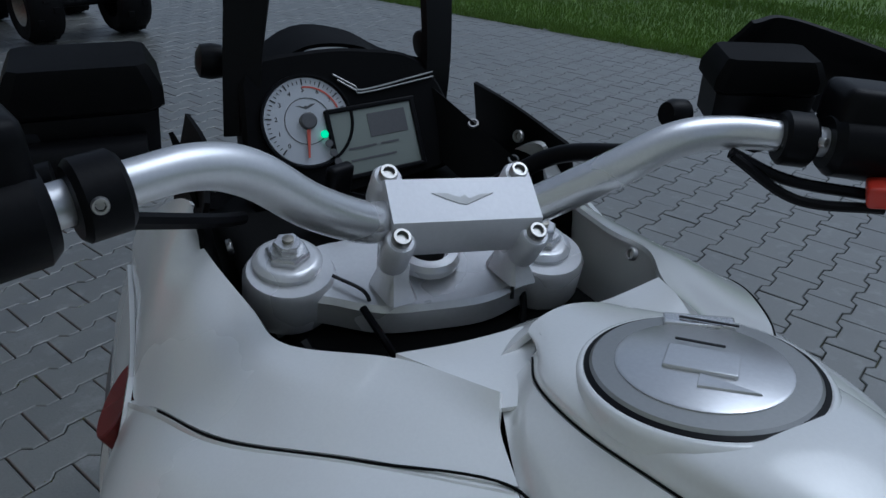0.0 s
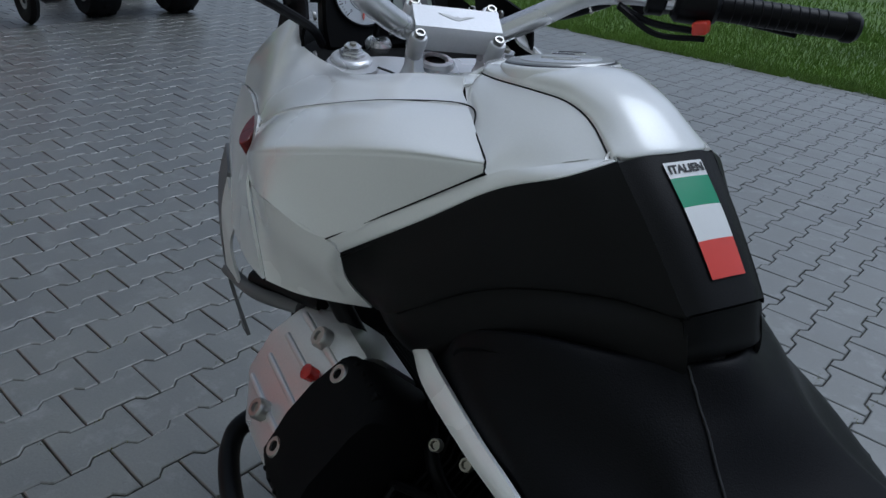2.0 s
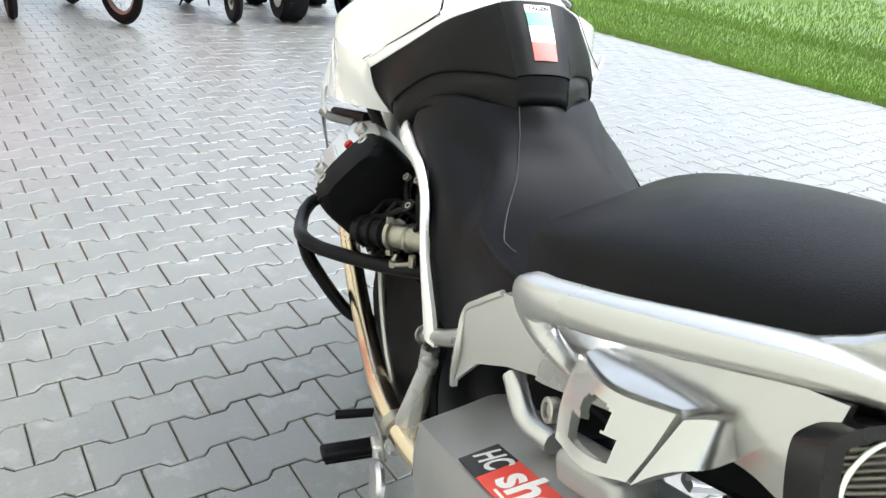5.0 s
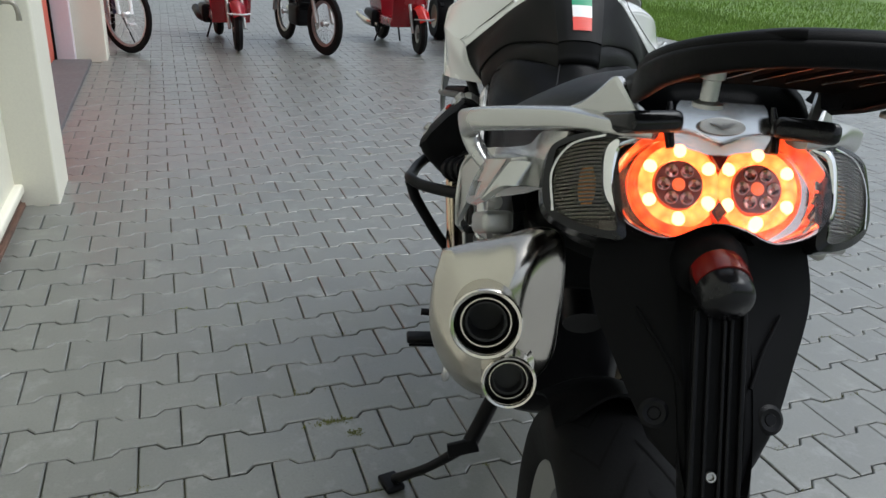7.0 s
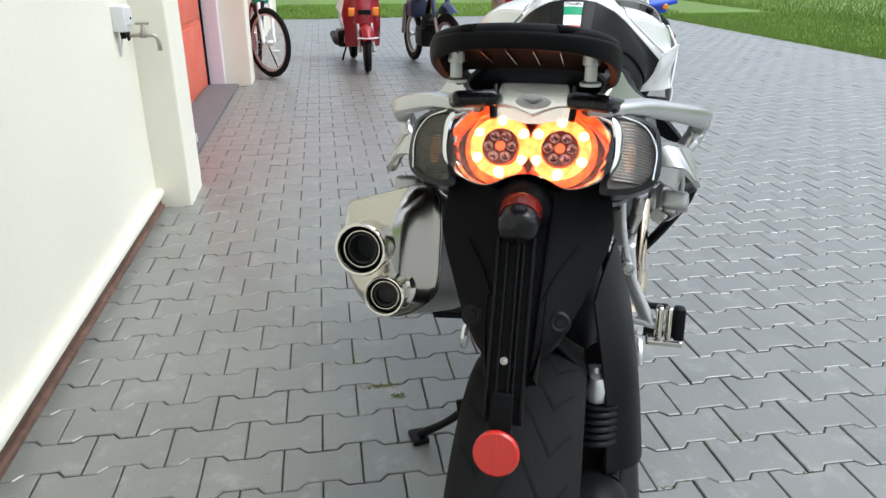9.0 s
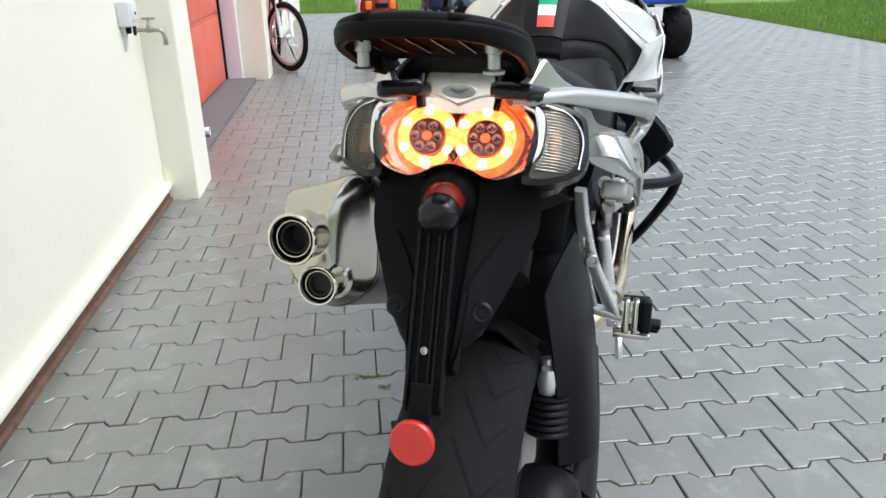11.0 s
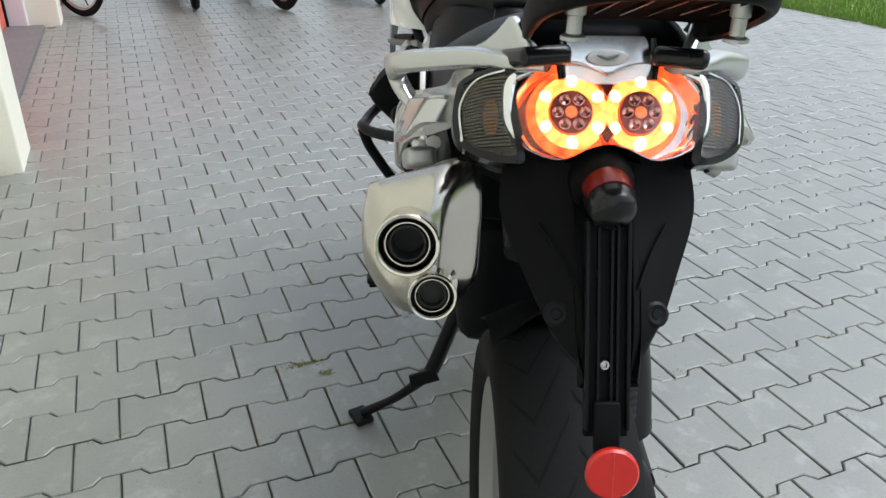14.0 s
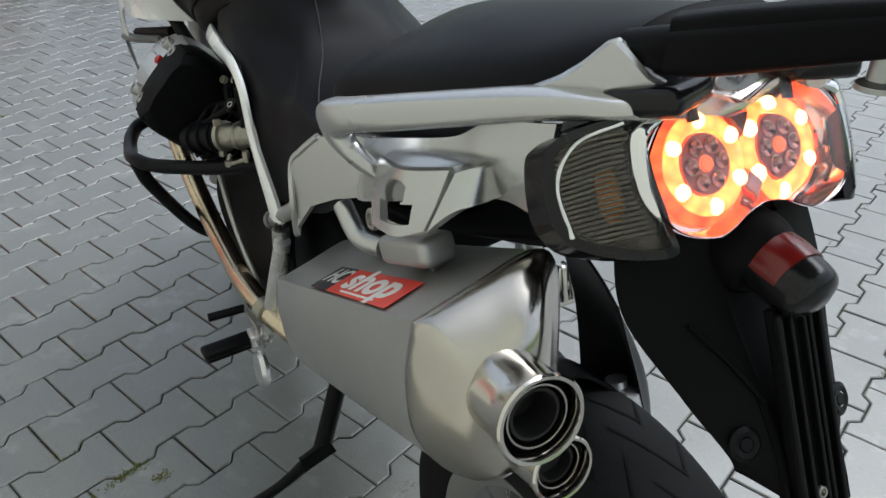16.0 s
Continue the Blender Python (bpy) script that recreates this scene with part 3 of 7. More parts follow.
# engine: two cylinders in a wide V
bp("crankcase", join(moved(block(0.36, 0.26, 0.32, 0.05), pose(0.66, 0, 0.46)), moved(block(0.4, 0.22, 0.3, 0.06), pose(0.3, 0, 0.47))), MATT, "black crankcase and gearbox")
for sd in (1, -1):
    side = (lambda g: g) if sd > 0 else flipped
    ax = Matrix.Translation((0.0, 0, 0)) @ pose(-0.04, 0.230, 0.756, -47, 0, 0)
    cyl = bp("cylinder", side(moved(moved(block(0.17, 0.13, 0.2, 0.02), pose(0.715, 0, -0.12)), ax)), MATT, "black finned cylinder")
    for k in range(8):
        part("fin", side(moved(prism([(0.62, -0.085), (0.83, -0.085), (0.845, -0.06), (0.845, 0.06), (0.83, 0.085), (0.62, 0.085), (0.605, 0.06), (0.605, -0.06)], -0.16 + 0.013 * k, -0.156 + 0.013 * k, 0.0015), ax)), MATT, cyl)
    part("valve_cover", side(moved(rings([[(x, y * s, z) for x, y in ((0.605, -0.06), (0.613, -0.074), (0.63, -0.084), (0.67, -0.088), (0.70, -0.080), (0.706, -0.04), (0.706, 0.04), (0.70, 0.080), (0.67, 0.088), (0.63, 0.084), (0.613, 0.074), (0.605, 0.06))] for s, z in ((0.96, -0.052), (1.0, -0.045), (1.0, 0.0), (0.985, 0.016), (0.95, 0.03), (0.89, 0.040), (0.8, 0.046), (0.5, 0.05))]), ax)), BLACK, cyl, "black ribbed valve cover", 30)
    part("head_frame", side(moved(join(rings([[(x, y * s, z) for x, y in ((0.69, -0.088), (0.78, -0.09), (0.84, -0.06), (0.855, 0), (0.84, 0.06), (0.78, 0.09), (0.69, 0.088), (0.705, 0.0))] for s, z in ((0.96, -0.05), (1.0, -0.042), (1.0, 0.012), (0.93, 0.03), (0.78, 0.036))]), *[moved(block(0.12, 0.008, 0.01, 0.003), pose(0.765, -0.05 + 0.033 * k, 0.034)) for k in range(4)]), ax)), ALU, cyl, "silver cast cylinder head cover")
    for x, y in ((0.685, -0.052), (0.685, 0.050), (0.757, -0.055), (0.757, 0.053)):
        part("bolt", side(moved(lathe([(0.0125, -0.02), (0.0125, 0.0), (0.0105, 0.003), (0.006, 0.003), (0.0055, -0.001), (0.0001, -0.001)], 20), ax @ pose(x, y, 0.047))), BOLT, cyl, "round steel socket bolt")
    part("plug", side(moved(lathe([(0.008, -0.01), (0.009, 0.010), (0.004, 0.013)], 14), ax @ pose(0.729, -0.022, 0.040))), RED, cyl, "dark red plug")
    part("rib", side(moved(join(*[moved(block(0.006, 0.15, 0.01, 0.002), pose(0.625 + 0.018 * k, 0, 0.040)) for k in range(4)]), ax)), BLACK, cyl)
    body = bp("throttle_body", side(tube([(0.50, 0.207, 0.706), (0.43, 0.155, 0.724), (0.36, 0.11, 0.74)], 0.022, 18)), BRASS, "bronze-grey intake throttle body")
    part("clamp_ring", side(join(moved(lathe([(0.023, -0.006), (0.028, -0.004), (0.028, 0.004), (0.023, 0.006)], 20), aim((0.478, 0.190, 0.712), (-0.07, -0.052, 0.018))), moved(block(0.008, 0.014, 0.012, 0.002), pose(0.476, 0.200, 0.740)))), BRASS, body, "bronze-coloured hose clamp")
    part("clamp_ring", side(moved(lathe([(0.023, -0.004), (0.026, 0), (0.023, 0.004)], 20), aim((0.448, 0.168, 0.719), (-0.07, -0.052, 0.018)))), BRASS, body, "bronze-coloured hose clamp")
    part("rubber_sleeve", side(join(tube([(0.552, 0.238, 0.690), (0.484, 0.195, 0.711)], 0.025, 18), *[moved(lathe([(0.025, -0.005), (0.030, -0.002), (0.030, 0.002), (0.025, 0.005)], 20), aim((0.535 - 0.022 * k, 0.2275 - 0.0142 * k, 0.695 + 0.0067 * k), (-0.07, -0.045, 0.021))) for k in range(3)])), MATT, body, "black ribbed rubber sleeve")
    part("linkage", side(join(tube([(0.455, 0.190, 0.685), (0.445, 0.196, 0.672), (0.41, 0.170, 0.690)], 0.004, 8), moved(hexnut(0.008, 0.01), pose(0.445, 0.196, 0.668)), moved(hexnut(0.007, 0.01), pose(0.468, 0.200, 0.680)), moved(hexnut(0.007, 0.02), pose(0.41, 0.172, 0.685)))), BRASS, body, "small bronze linkage screws")
    part("vacuum_hose", side(tube([(0.43, 0.165, 0.742), (0.41, 0.16, 0.775), (0.40, 0.14, 0.79)], 0.006, 8)), MATT, body, "thin black hose")
    web = [(0.597, 0.238, 0.690), (0.6095, 0.209, 0.713), (0.56, 0.196, 0.738), (0.51, 0.183, 0.760), (0.46, 0.173, 0.771), (0.50, 0.205, 0.738), (0.55, 0.225, 0.712)]
    plate = bp("bracket_plate", side(join(tube(web[:5], 0.006, 8, 20, squash=1.0), tube([web[0], web[6], web[5], web[4]], 0.006, 8, 20), tube([web[2], web[6]], 0.005, 8), tube([web[3], web[5]], 0.005, 8))), MATT, "black pierced bracket beside the intake")
    for p in (web[0], (0.585, 0.215, 0.712), web[4]):
        part("boss", side(moved(lathe([(0.012, -0.006), (0.012, 0.006), (0.007, 0.006), (0.007, 0.0)], 18, caps=False), aim(p, (-0.3, 0.6, 0.7)))), MATT, plate)
        part("bolt", side(moved(hexbolt(0.006, 0.006), aim(p, (-0.3, 0.6, 0.7)))), BOLT, plate, "small steel bolt")
    for p in ((0.566, 0.219, 0.679), (0.545, 0.16, 0.79), (0.50, 0.15, 0.80)):
        bp("bolt", side(moved(hexbolt(0.007, 0.008), aim(p, (-0.3, 0.7, 0.6)))), BRASS, "small brassy bolt")
    bp("engine_hose", side(tube([(0.62, 0.13, 0.8), (0.55, 0.16, 0.76), (0.5, 0.14, 0.72), (0.42, 0.12, 0.76)], 0.008, 10)), MATT, "black rubber hose")
    guard = bp("crash_bar", side(tube([(0.86, 0.16, 0.64), (0.835, 0.28, 0.638), (0.808, 0.316, 0.625), (0.73, 0.333, 0.62), (0.64, 0.334, 0.635), (0.585, 0.30, 0.635), (0.48, 0.215, 0.655), (0.40, 0.15, 0.680)], 0.0135, 14, 60)), MATT, "black tubular crash bar")
    part("lower_bar", side(tube([(0.63, 0.333, 0.63), (0.66, 0.31, 0.56), (0.74, 0.22, 0.40), (0.75, 0.13, 0.37)], 0.0135, 14, 30)), MATT, guard)
    pipe = bp("exhaust_header", side(tube([(0.86, 0.22, 0.66), (0.83, 0.225, 0.58), (0.70, 0.217, 0.49), (0.56, 0.209, 0.44), (0.42, 0.205, 0.43), (0.28, 0.18, 0.42), (0.17, 0.12, 0.40)], 0.021, 16, 60)), HEADER, "heat-tinted steel exhaust header")
    part("joint_clamp", side(moved(lathe([(0.023, -0.012), (0.026, -0.01), (0.026, 0.01), (0.023, 0.012)], 18), aim((0.33, 0.193, 0.426), (-0.14, -0.035, -0.01)))), BRASS, pipe, "steel clamp")
    bp("engine_cover", side(shell([[(0.66, 0.16, 0.62), (0.45, 0.15, 0.64), (0.27, 0.13, 0.66)], [(0.64, 0.19, 0.52), (0.45, 0.18, 0.52), (0.25, 0.15, 0.55)], [(0.6, 0.17, 0.36), (0.45, 0.16, 0.36), (0.24, 0.13, 0.4)]], 16, 14)), BLACK, "black side cover of the gearbox")
    bp("cover_edge", side(tube([(0.585, 0.192, 0.60), (0.53, 0.192, 0.53), (0.47, 0.186, 0.46), (0.40, 0.175, 0.40)], 0.006, 8)), SATIN, "bare metal edge of the gearbox cover")
    bp("footpeg", side(join(moved(block(0.105, 0.036, 0.018, 0.008), pose(0.382, 0.262, 0.335, 0, 0, 96)), moved(block(0.095, 0.028, 0.012, 0.004), pose(0.384, 0.262, 0.322, 0, 0, 96)))), MATT, "black rubber footpeg")
    bp("peg_hanger", side(join(tube([(0.26, 0.165, 0.60), (0.30, 0.18, 0.48), (0.35, 0.19, 0.36)], [0.014, 0.016, 0.018], 12), moved(lathe([(0.034, -0.008), (0.038, 0), (0.034, 0.008)], 20), aim((0.34, 0.218, 0.29), (0, 1, 0.1))), moved(block(0.035, 0.04, 0.03, 0.006), pose(0.378, 0.205, 0.338)))), ALU, "cast silver footpeg hanger")
    lever = bp("peg_lever", side(bar([(0.34, 0.205, 0.34), (0.39, 0.21, 0.365), (0.43, 0.215, 0.374)], [0.006, 0.006, 0.006], [0.016, 0.014, 0.012], 10, 12)), SATIN, "steel foot lever")
    part("rubber", side(tube([(0.432, 0.215, 0.374), (0.432, 0.285, 0.374)], 0.0085, 12)), MATT, lever, "black rubber tip")

# frame and tail
bp("frame_spine", join(tube([(0.9, 0, 0.95), (0.6, 0, 0.86), (0.2, 0, 0.72), (0.0, 0, 0.6)], 0.035, 12), tube([(0.35, -0.16, 0.66), (0.35, 0.16, 0.66)], 0.02, 12)), MATT, "black frame tube")
# solid dark block and tray put in for the shade under the seat
bp("inner_block", moved(block(0.5, 0.2, 0.14, 0.04), pose(0.2, 0, 0.76, 0, -4, 0)), SHADEDARK, "dark filler block for the shade under the seat")
bp("under_tray", shell([[(0.0, 0.11, 0.78), (-0.2, 0.12, 0.84), (-0.42, 0.1, 0.93)], [(0.0, 0, 0.74), (-0.2, 0, 0.80), (-0.45, 0, 0.90)], [(0.0, -0.11, 0.78), (-0.2, -0.12, 0.84), (-0.42, -0.1, 0.93)]], 12, 12), SHADEDARK, "dark tray standing for the shade under the seat")
for sd in (1, -1):
    side = (lambda g: g) if sd > 0 else flipped
    tubeend = bp("frame_tube", side(tube([(0.300, 0.166, 0.622), (0.16, 0.168, 0.705), (0.02, 0.165, 0.80)], 0.0125, 18)), SILVER, "silver frame tube")
    part("end_cap", side(moved(lathe([(0.004, -0.004), (0.005, 0.001), (0.0125, 0.002), (0.0155, 0), (0.0165, -0.005), (0.0165, -0.013)], 22, caps=False), aim((0.307, 0.166, 0.618), (0.9, 0.0, -0.42)))), ALU, tubeend, "pierced round end cap")
    bp("seat_skirt", side(shell([[(0.50, 0.158, 0.862), (0.40, 0.165, 0.862), (0.322, 0.168, 0.836), (0.295, 0.167, 0.772), (0.266, 0.165, 0.730), (0.220, 0.165, 0.655)], [(0.47, 0.145, 0.872), (0.37, 0.140, 0.872), (0.29, 0.148, 0.82), (0.26, 0.150, 0.76), (0.235, 0.150, 0.71), (0.20, 0.148, 0.655)]], 30, 6)), SEAT, "black skirt between seat and white trim")
    bp("frame_down_tube", side(tube([(0.275, 0.162, 0.615), (0.28, 0.168, 0.52), (0.295, 0.17, 0.40)], 0.015, 14)), SILVER, "silver frame strut")
    STRIP = [(0.685, 0.152, 0.873), (0.61, 0.152, 0.877), (0.545, 0.163, 0.8815), (0.456, 0.170, 0.877), (0.374, 0.175, 0.875), (0.318, 0.177, 0.848), (0.292, 0.177, 0.782), (0.265, 0.175, 0.743), (0.231, 0.170, 0.69), (0.216, 0.168, 0.655)]
    WIDE = [(0.001, 0.005, -0.011, 0.8), (0.002, 0.005, -0.009, 1.0), (0.003, 0.007, -0.0115, 1.4), (0.002, 0.006, -0.012, 1.2), (0.008, 0.005, -0.014, 0.75), (0.012, 0.005, -0.010, 0.6), (0.013, 0.005, -0.004, 0.7), (0.015, 0.005, -0.003, 1.0), (0.016, 0.006, 0.0, 1.4), (0.018, 0.005, 0.0, 1.5)]
    strip = shell([STRIP, [(x + 0.5 * a * k, y + 0.5 * b * k + 0.002, z + 0.5 * c * k) for (x, y, z), (a, b, c, k) in zip(STRIP, WIDE)], [(x + a * k, y + b * k, z + c * k) for (x, y, z), (a, b, c, k) in zip(STRIP, WIDE)]], 60, 8, 0.008)
    bp("side_strip", strip if sd > 0 else flipped(([(x, y * 0.80, z - 0.01) for x, y, z in strip[0]], strip[1])), WHITE, "narrow white side trim")
    flat = [(-0.10, 0.204, 0.919), (-0.055, 0.224, 0.874), (-0.047, 0.2265, 0.785), (-0.082, 0.214, 0.832), (-0.122, 0.199, 0.855), (-0.182, 0.179, 0.880), (-0.19, 0.178, 0.946)]
    nf = (Vector(flat[1]) - Vector(flat[6])).cross(Vector(flat[5]) - Vector(flat[6])).normalized()
    nf = nf if nf.y > 0 else -nf
    panel = bp("tail_panel", side(join(rings([[tuple(Vector(p) - nf * 0.008) for p in flat], flat]), shell([[(-0.175, 0.1815, 0.942), (-0.205, 0.172, 0.95), (-0.30, 0.150, 0.98), (-0.345, 0.142, 1.006), (-0.405, 0.126, 1.022)],
                              [(-0.17, 0.184, 0.91), (-0.195, 0.177, 0.918), (-0.30, 0.154, 0.952), (-0.35, 0.146, 0.975), (-0.405, 0.132, 0.985)],
                              [(-0.165, 0.184, 0.873), (-0.189, 0.176, 0.880), (-0.30, 0.150, 0.925), (-0.36, 0.140, 0.95), (-0.40, 0.130, 0.948)]], 36, 14, 0.007))), SILVER, "silver cast tail panel", 30)
    part("panel_edge", side(tube([(-0.048, 0.2245, 0.784), (-0.056, 0.2265, 0.83), (-0.054, 0.2225, 0.874), (-0.075, 0.2155, 0.897), (-0.10, 0.2045, 0.9195)], 0.0035, 8, 24)), SILVER, panel)
    front = bp("frame_plate", side(join(
        shell([[(-0.053, 0.222, 0.872), (-0.005, 0.208, 0.838), (0.04, 0.196, 0.80)], [(-0.051, 0.223, 0.850), (-0.012, 0.211, 0.822), (0.022, 0.201, 0.79)]], 10, 4, 0.007),
        shell([[(0.04, 0.196, 0.80), (0.062, 0.192, 0.775), (0.062, 0.194, 0.745), (0.05, 0.198, 0.735)], [(0.022, 0.200, 0.795), (0.040, 0.197, 0.775), (0.042, 0.198, 0.755), (0.035, 0.201, 0.75)]], 12, 4, 0.007),
        shell([[(0.052, 0.198, 0.735), (0.0, 0.213, 0.752), (-0.047, 0.2265, 0.782)], [(0.035, 0.2, 0.752), (-0.003, 0.212, 0.768), (-0.048, 0.226, 0.80)]], 10, 4, 0.007))), SILVER, "silver frame plate with an open window", 30)
    hang = bp("silencer_bracket", side(pierced([
        [(-0.245, 0.190, 0.946), (-0.300, 0.196, 0.959), (-0.345, 0.178, 0.9715)],
        [(-0.262, 0.206, 0.925), (-0.308, 0.206, 0.936), (-0.350, 0.191, 0.950)],
        [(-0.280, 0.215, 0.904), (-0.318, 0.212, 0.912), (-0.352, 0.203, 0.929)]], 34, 30, 0.007,
        lambda u, v: (0.2 < u < 0.74 and 0.52 < v < 0.83) or (u - 0.46) ** 2 + (0.8 * (v - 0.36)) ** 2 < 0.025)), SILVER, "cast silver silencer bracket with a keyhole slot")
    part("rear_face", side(shell([
        [(-0.345, 0.178, 0.9715), (-0.353, 0.158, 0.974), (-0.342, 0.139, 0.966)],
        [(-0.352, 0.203, 0.929), (-0.366, 0.178, 0.951), (-0.352, 0.133, 0.948)]], 20, 8, 0.006)), SILVER, hang)
    part("top_face", side(shell([
        [(-0.240, 0.172, 0.944), (-0.295, 0.160, 0.962), (-0.342, 0.139, 0.966)],
        [(-0.243, 0.180, 0.948), (-0.297, 0.178, 0.964), (-0.347, 0.160, 0.974)],
        [(-0.245, 0.190, 0.946), (-0.300, 0.196, 0.959), (-0.345, 0.178, 0.9715)]], 20, 10, 0.005)), SILVER, hang)
    part("lower_shoe", side(moved(block(0.075, 0.036, 0.026, 0.008), pose(-0.300, 0.190, 0.886, 0, 22, 8))), SATIN, hang, "steel shoe on the silencer")
    part("bolt", side(moved(hexbolt(0.010, 0.014), aim((-0.315, 0.176, 0.884), (0, 1, -0.5)))), BOLT, hang)
    bp("bracket_bolt", side(moved(hexbolt(0.011, 0.010), aim((-0.20, 0.182, 0.865), (0, 1, 0.1)))), BOLT, "bright socket bolt")
    part("link", side(tube([(-0.12, 0.19, 0.845), (-0.16, 0.188, 0.825), (-0.20, 0.178, 0.83)], 0.011, 10)), SILVER, hang)
    bp("grab_rail", side(join(
        bar([(-0.450, 0.062, 1.038), (-0.428, 0.096, 1.037), (-0.385, 0.128, 1.031), (-0.335, 0.165, 1.018), (-0.285, 0.198, 1.004), (-0.235, 0.219, 0.989), (-0.207, 0.222, 0.977), (-0.201, 0.216, 0.957), (-0.205, 0.205, 0.940), (-0.210, 0.192, 0.926)],
            [0.024, 0.031, 0.032, 0.030, 0.028, 0.027, 0.025, 0.022, 0.020, 0.018], [0.014, 0.017, 0.022, 0.025, 0.027, 0.029, 0.036, 0.048, 0.058, 0.064]))), SILVER, "silver grab rail", 50)
    bp("rail_fin", side(moved(prism([(-0.035, -0.012), (-0.012, 0.0), (0.004, 0.012), (0.020, 0.028), (0.026, 0.030), (0.032, 0.027), (0.052, 0.010), (0.068, 0.004), (0.068, -0.012)], -0.007, 0.006, 0.003), face((-0.394, 0.110, 1.049), (-0.84, -0.54, 0.0), (0.0, -0.08, 1)))), SILVER, "silver upright fin of the grab rail", 40)
    bp("rack_mount_cover", side(moved(block(0.060, 0.056, 0.020, 0.009), pose(-0.436, 0.074, 1.043, 0, 14, 20))), GLOSSBLACK, "dark polished end of the grab rail")

# passenger and rider seats
def mirrored_rails(rails):
    return rails + [[(x, -y, z) for x, y, z in r] for r in rails[-2::-1]]


SEATRAILS = mirrored_rails([
    [(0.60, 0.156, 0.860), (0.47, 0.170, 0.868), (0.345, 0.174, 0.855), (0.300, 0.174, 0.785), (0.25, 0.168, 0.69), (0.12, 0.14, 0.71), (0.0, 0.135, 0.79)],
    [(0.552, 0.144, 0.905), (0.538, 0.153, 0.921), (0.46, 0.157, 0.908), (0.37, 0.158, 0.882), (0.28, 0.161, 0.836), (0.20, 0.156, 0.80), (0.10, 0.155, 0.81), (0.0, 0.148, 0.85)],
    [(0.492, 0.118, 0.940), (0.476, 0.125, 0.957), (0.415, 0.116, 0.938), (0.34, 0.104, 0.900), (0.27, 0.115, 0.870), (0.20, 0.142, 0.848), (0.10, 0.146, 0.848), (0.0, 0.145, 0.87)],
    [(0.428, 0.064, 0.948), (0.412, 0.068, 0.9645), (0.355, 0.064, 0.936), (0.29, 0.082, 0.897), (0.20, 0.115, 0.868), (0.10, 0.13, 0.866), (0.0, 0.135, 0.885)],
    [(0.384, 0.0, 0.955), (0.368, 0.0, 0.9715), (0.335, 0.0, 0.938), (0.285, 0.0, 0.897), (0.20, 0.0, 0.874), (0.10, 0.0, 0.88), (0.0, 0.0, 0.90)]])
seat = bp("rider_seat", shell(SEATRAILS, 70, 60, 0.02), SEAT, "black vinyl rider seat with a stitched seam")
for sd in (1, -1):
    side = (lambda g: g) if sd > 0 else flipped
    bp("seat_rivet", side(moved(hexbolt(0.008, 0.004), aim((0.277, 0.158, 0.695), (0.1, 1, 0.1)))), BOLT, "steel rivet")
    bp("seat_rivet", side(moved(hexbolt(0.006, 0.003), aim((0.25, 0.154, 0.68), (0.1, 1, 0.1)))), MATT, "black rivet")
seat_lines = [spline(r, 160) for r in SEATRAILS]
grid = np.array([spline([d[i] for d in seat_lines], 120) for i in range(130)]).reshape(-1, 3)
line = spline([(0.380, 0.0355, 0), (0.345, 0.042, 0), (0.3268, 0.0471, 0), (0.2729, 0.064, 0), (0.205, 0.096, 0), (0.1387, 0.1212, 0), (0.112, 0.1262, 0), (0.0868, 0.1236, 0), (0.03, 0.114, 0)], 60)
part("seam", tube([(x, y, max(q[2] for q in grid[np.argsort((grid[:, 0] - x) ** 2 + (grid[:, 1] - y) ** 2)[:3]]) + 0.0004) for x, y, _ in line], 0.0010, 6, 90), THREAD, seat, "grey stitched seam")
bp("passenger_seat", shell(mirrored_rails([
    [(-0.02, 0.150, 0.855), (-0.08, 0.160, 0.890), (-0.22, 0.155, 0.942), (-0.34, 0.135, 0.994), (-0.385, 0.105, 1.02)],
    [(-0.012, 0.148, 0.905), (-0.065, 0.168, 0.953), (-0.20, 0.155, 0.986), (-0.34, 0.125, 1.030), (-0.395, 0.088, 1.055)],
    [(-0.010, 0.130, 0.935), (-0.06, 0.143, 0.976), (-0.18, 0.132, 1.016), (-0.32, 0.108, 1.050), (-0.400, 0.070, 1.074)],
    [(0.018, 0.070, 0.936), (-0.020, 0.076, 0.976), (-0.065, 0.077, 1.004), (-0.16, 0.075, 1.038), (-0.32, 0.06, 1.068), (-0.402, 0.042, 1.086)],
    [(0.042, 0.0, 0.938), (0.010, 0.0, 0.982), (-0.05, 0.0, 1.018), (-0.15, 0.0, 1.047), (-0.32, 0.0, 1.075), (-0.403, 0.0, 1.090)]]), 50, 50, 0.02), SEAT, "black vinyl passenger seat")
TAILARCH = [(-0.385, 0.105, 1.02), (-0.395, 0.088, 1.055), (-0.400, 0.070, 1.074), (-0.402, 0.042, 1.086), (-0.403, 0.0, 1.090)]
TAILARCH = TAILARCH + [(x, -y, z) for x, y, z in TAILARCH[-2::-1]]
bp("seat_tail", shell([TAILARCH, [(x - 0.008, y * 0.92, 1.03 + (z - 1.03) * 0.78) for x, y, z in TAILARCH], [(-0.398, y * 0.8, 1.03 + (z - 1.03) * 0.1) for x, y, z in TAILARCH]], 30, 10), SEAT, "dark rounded end of the passenger seat")

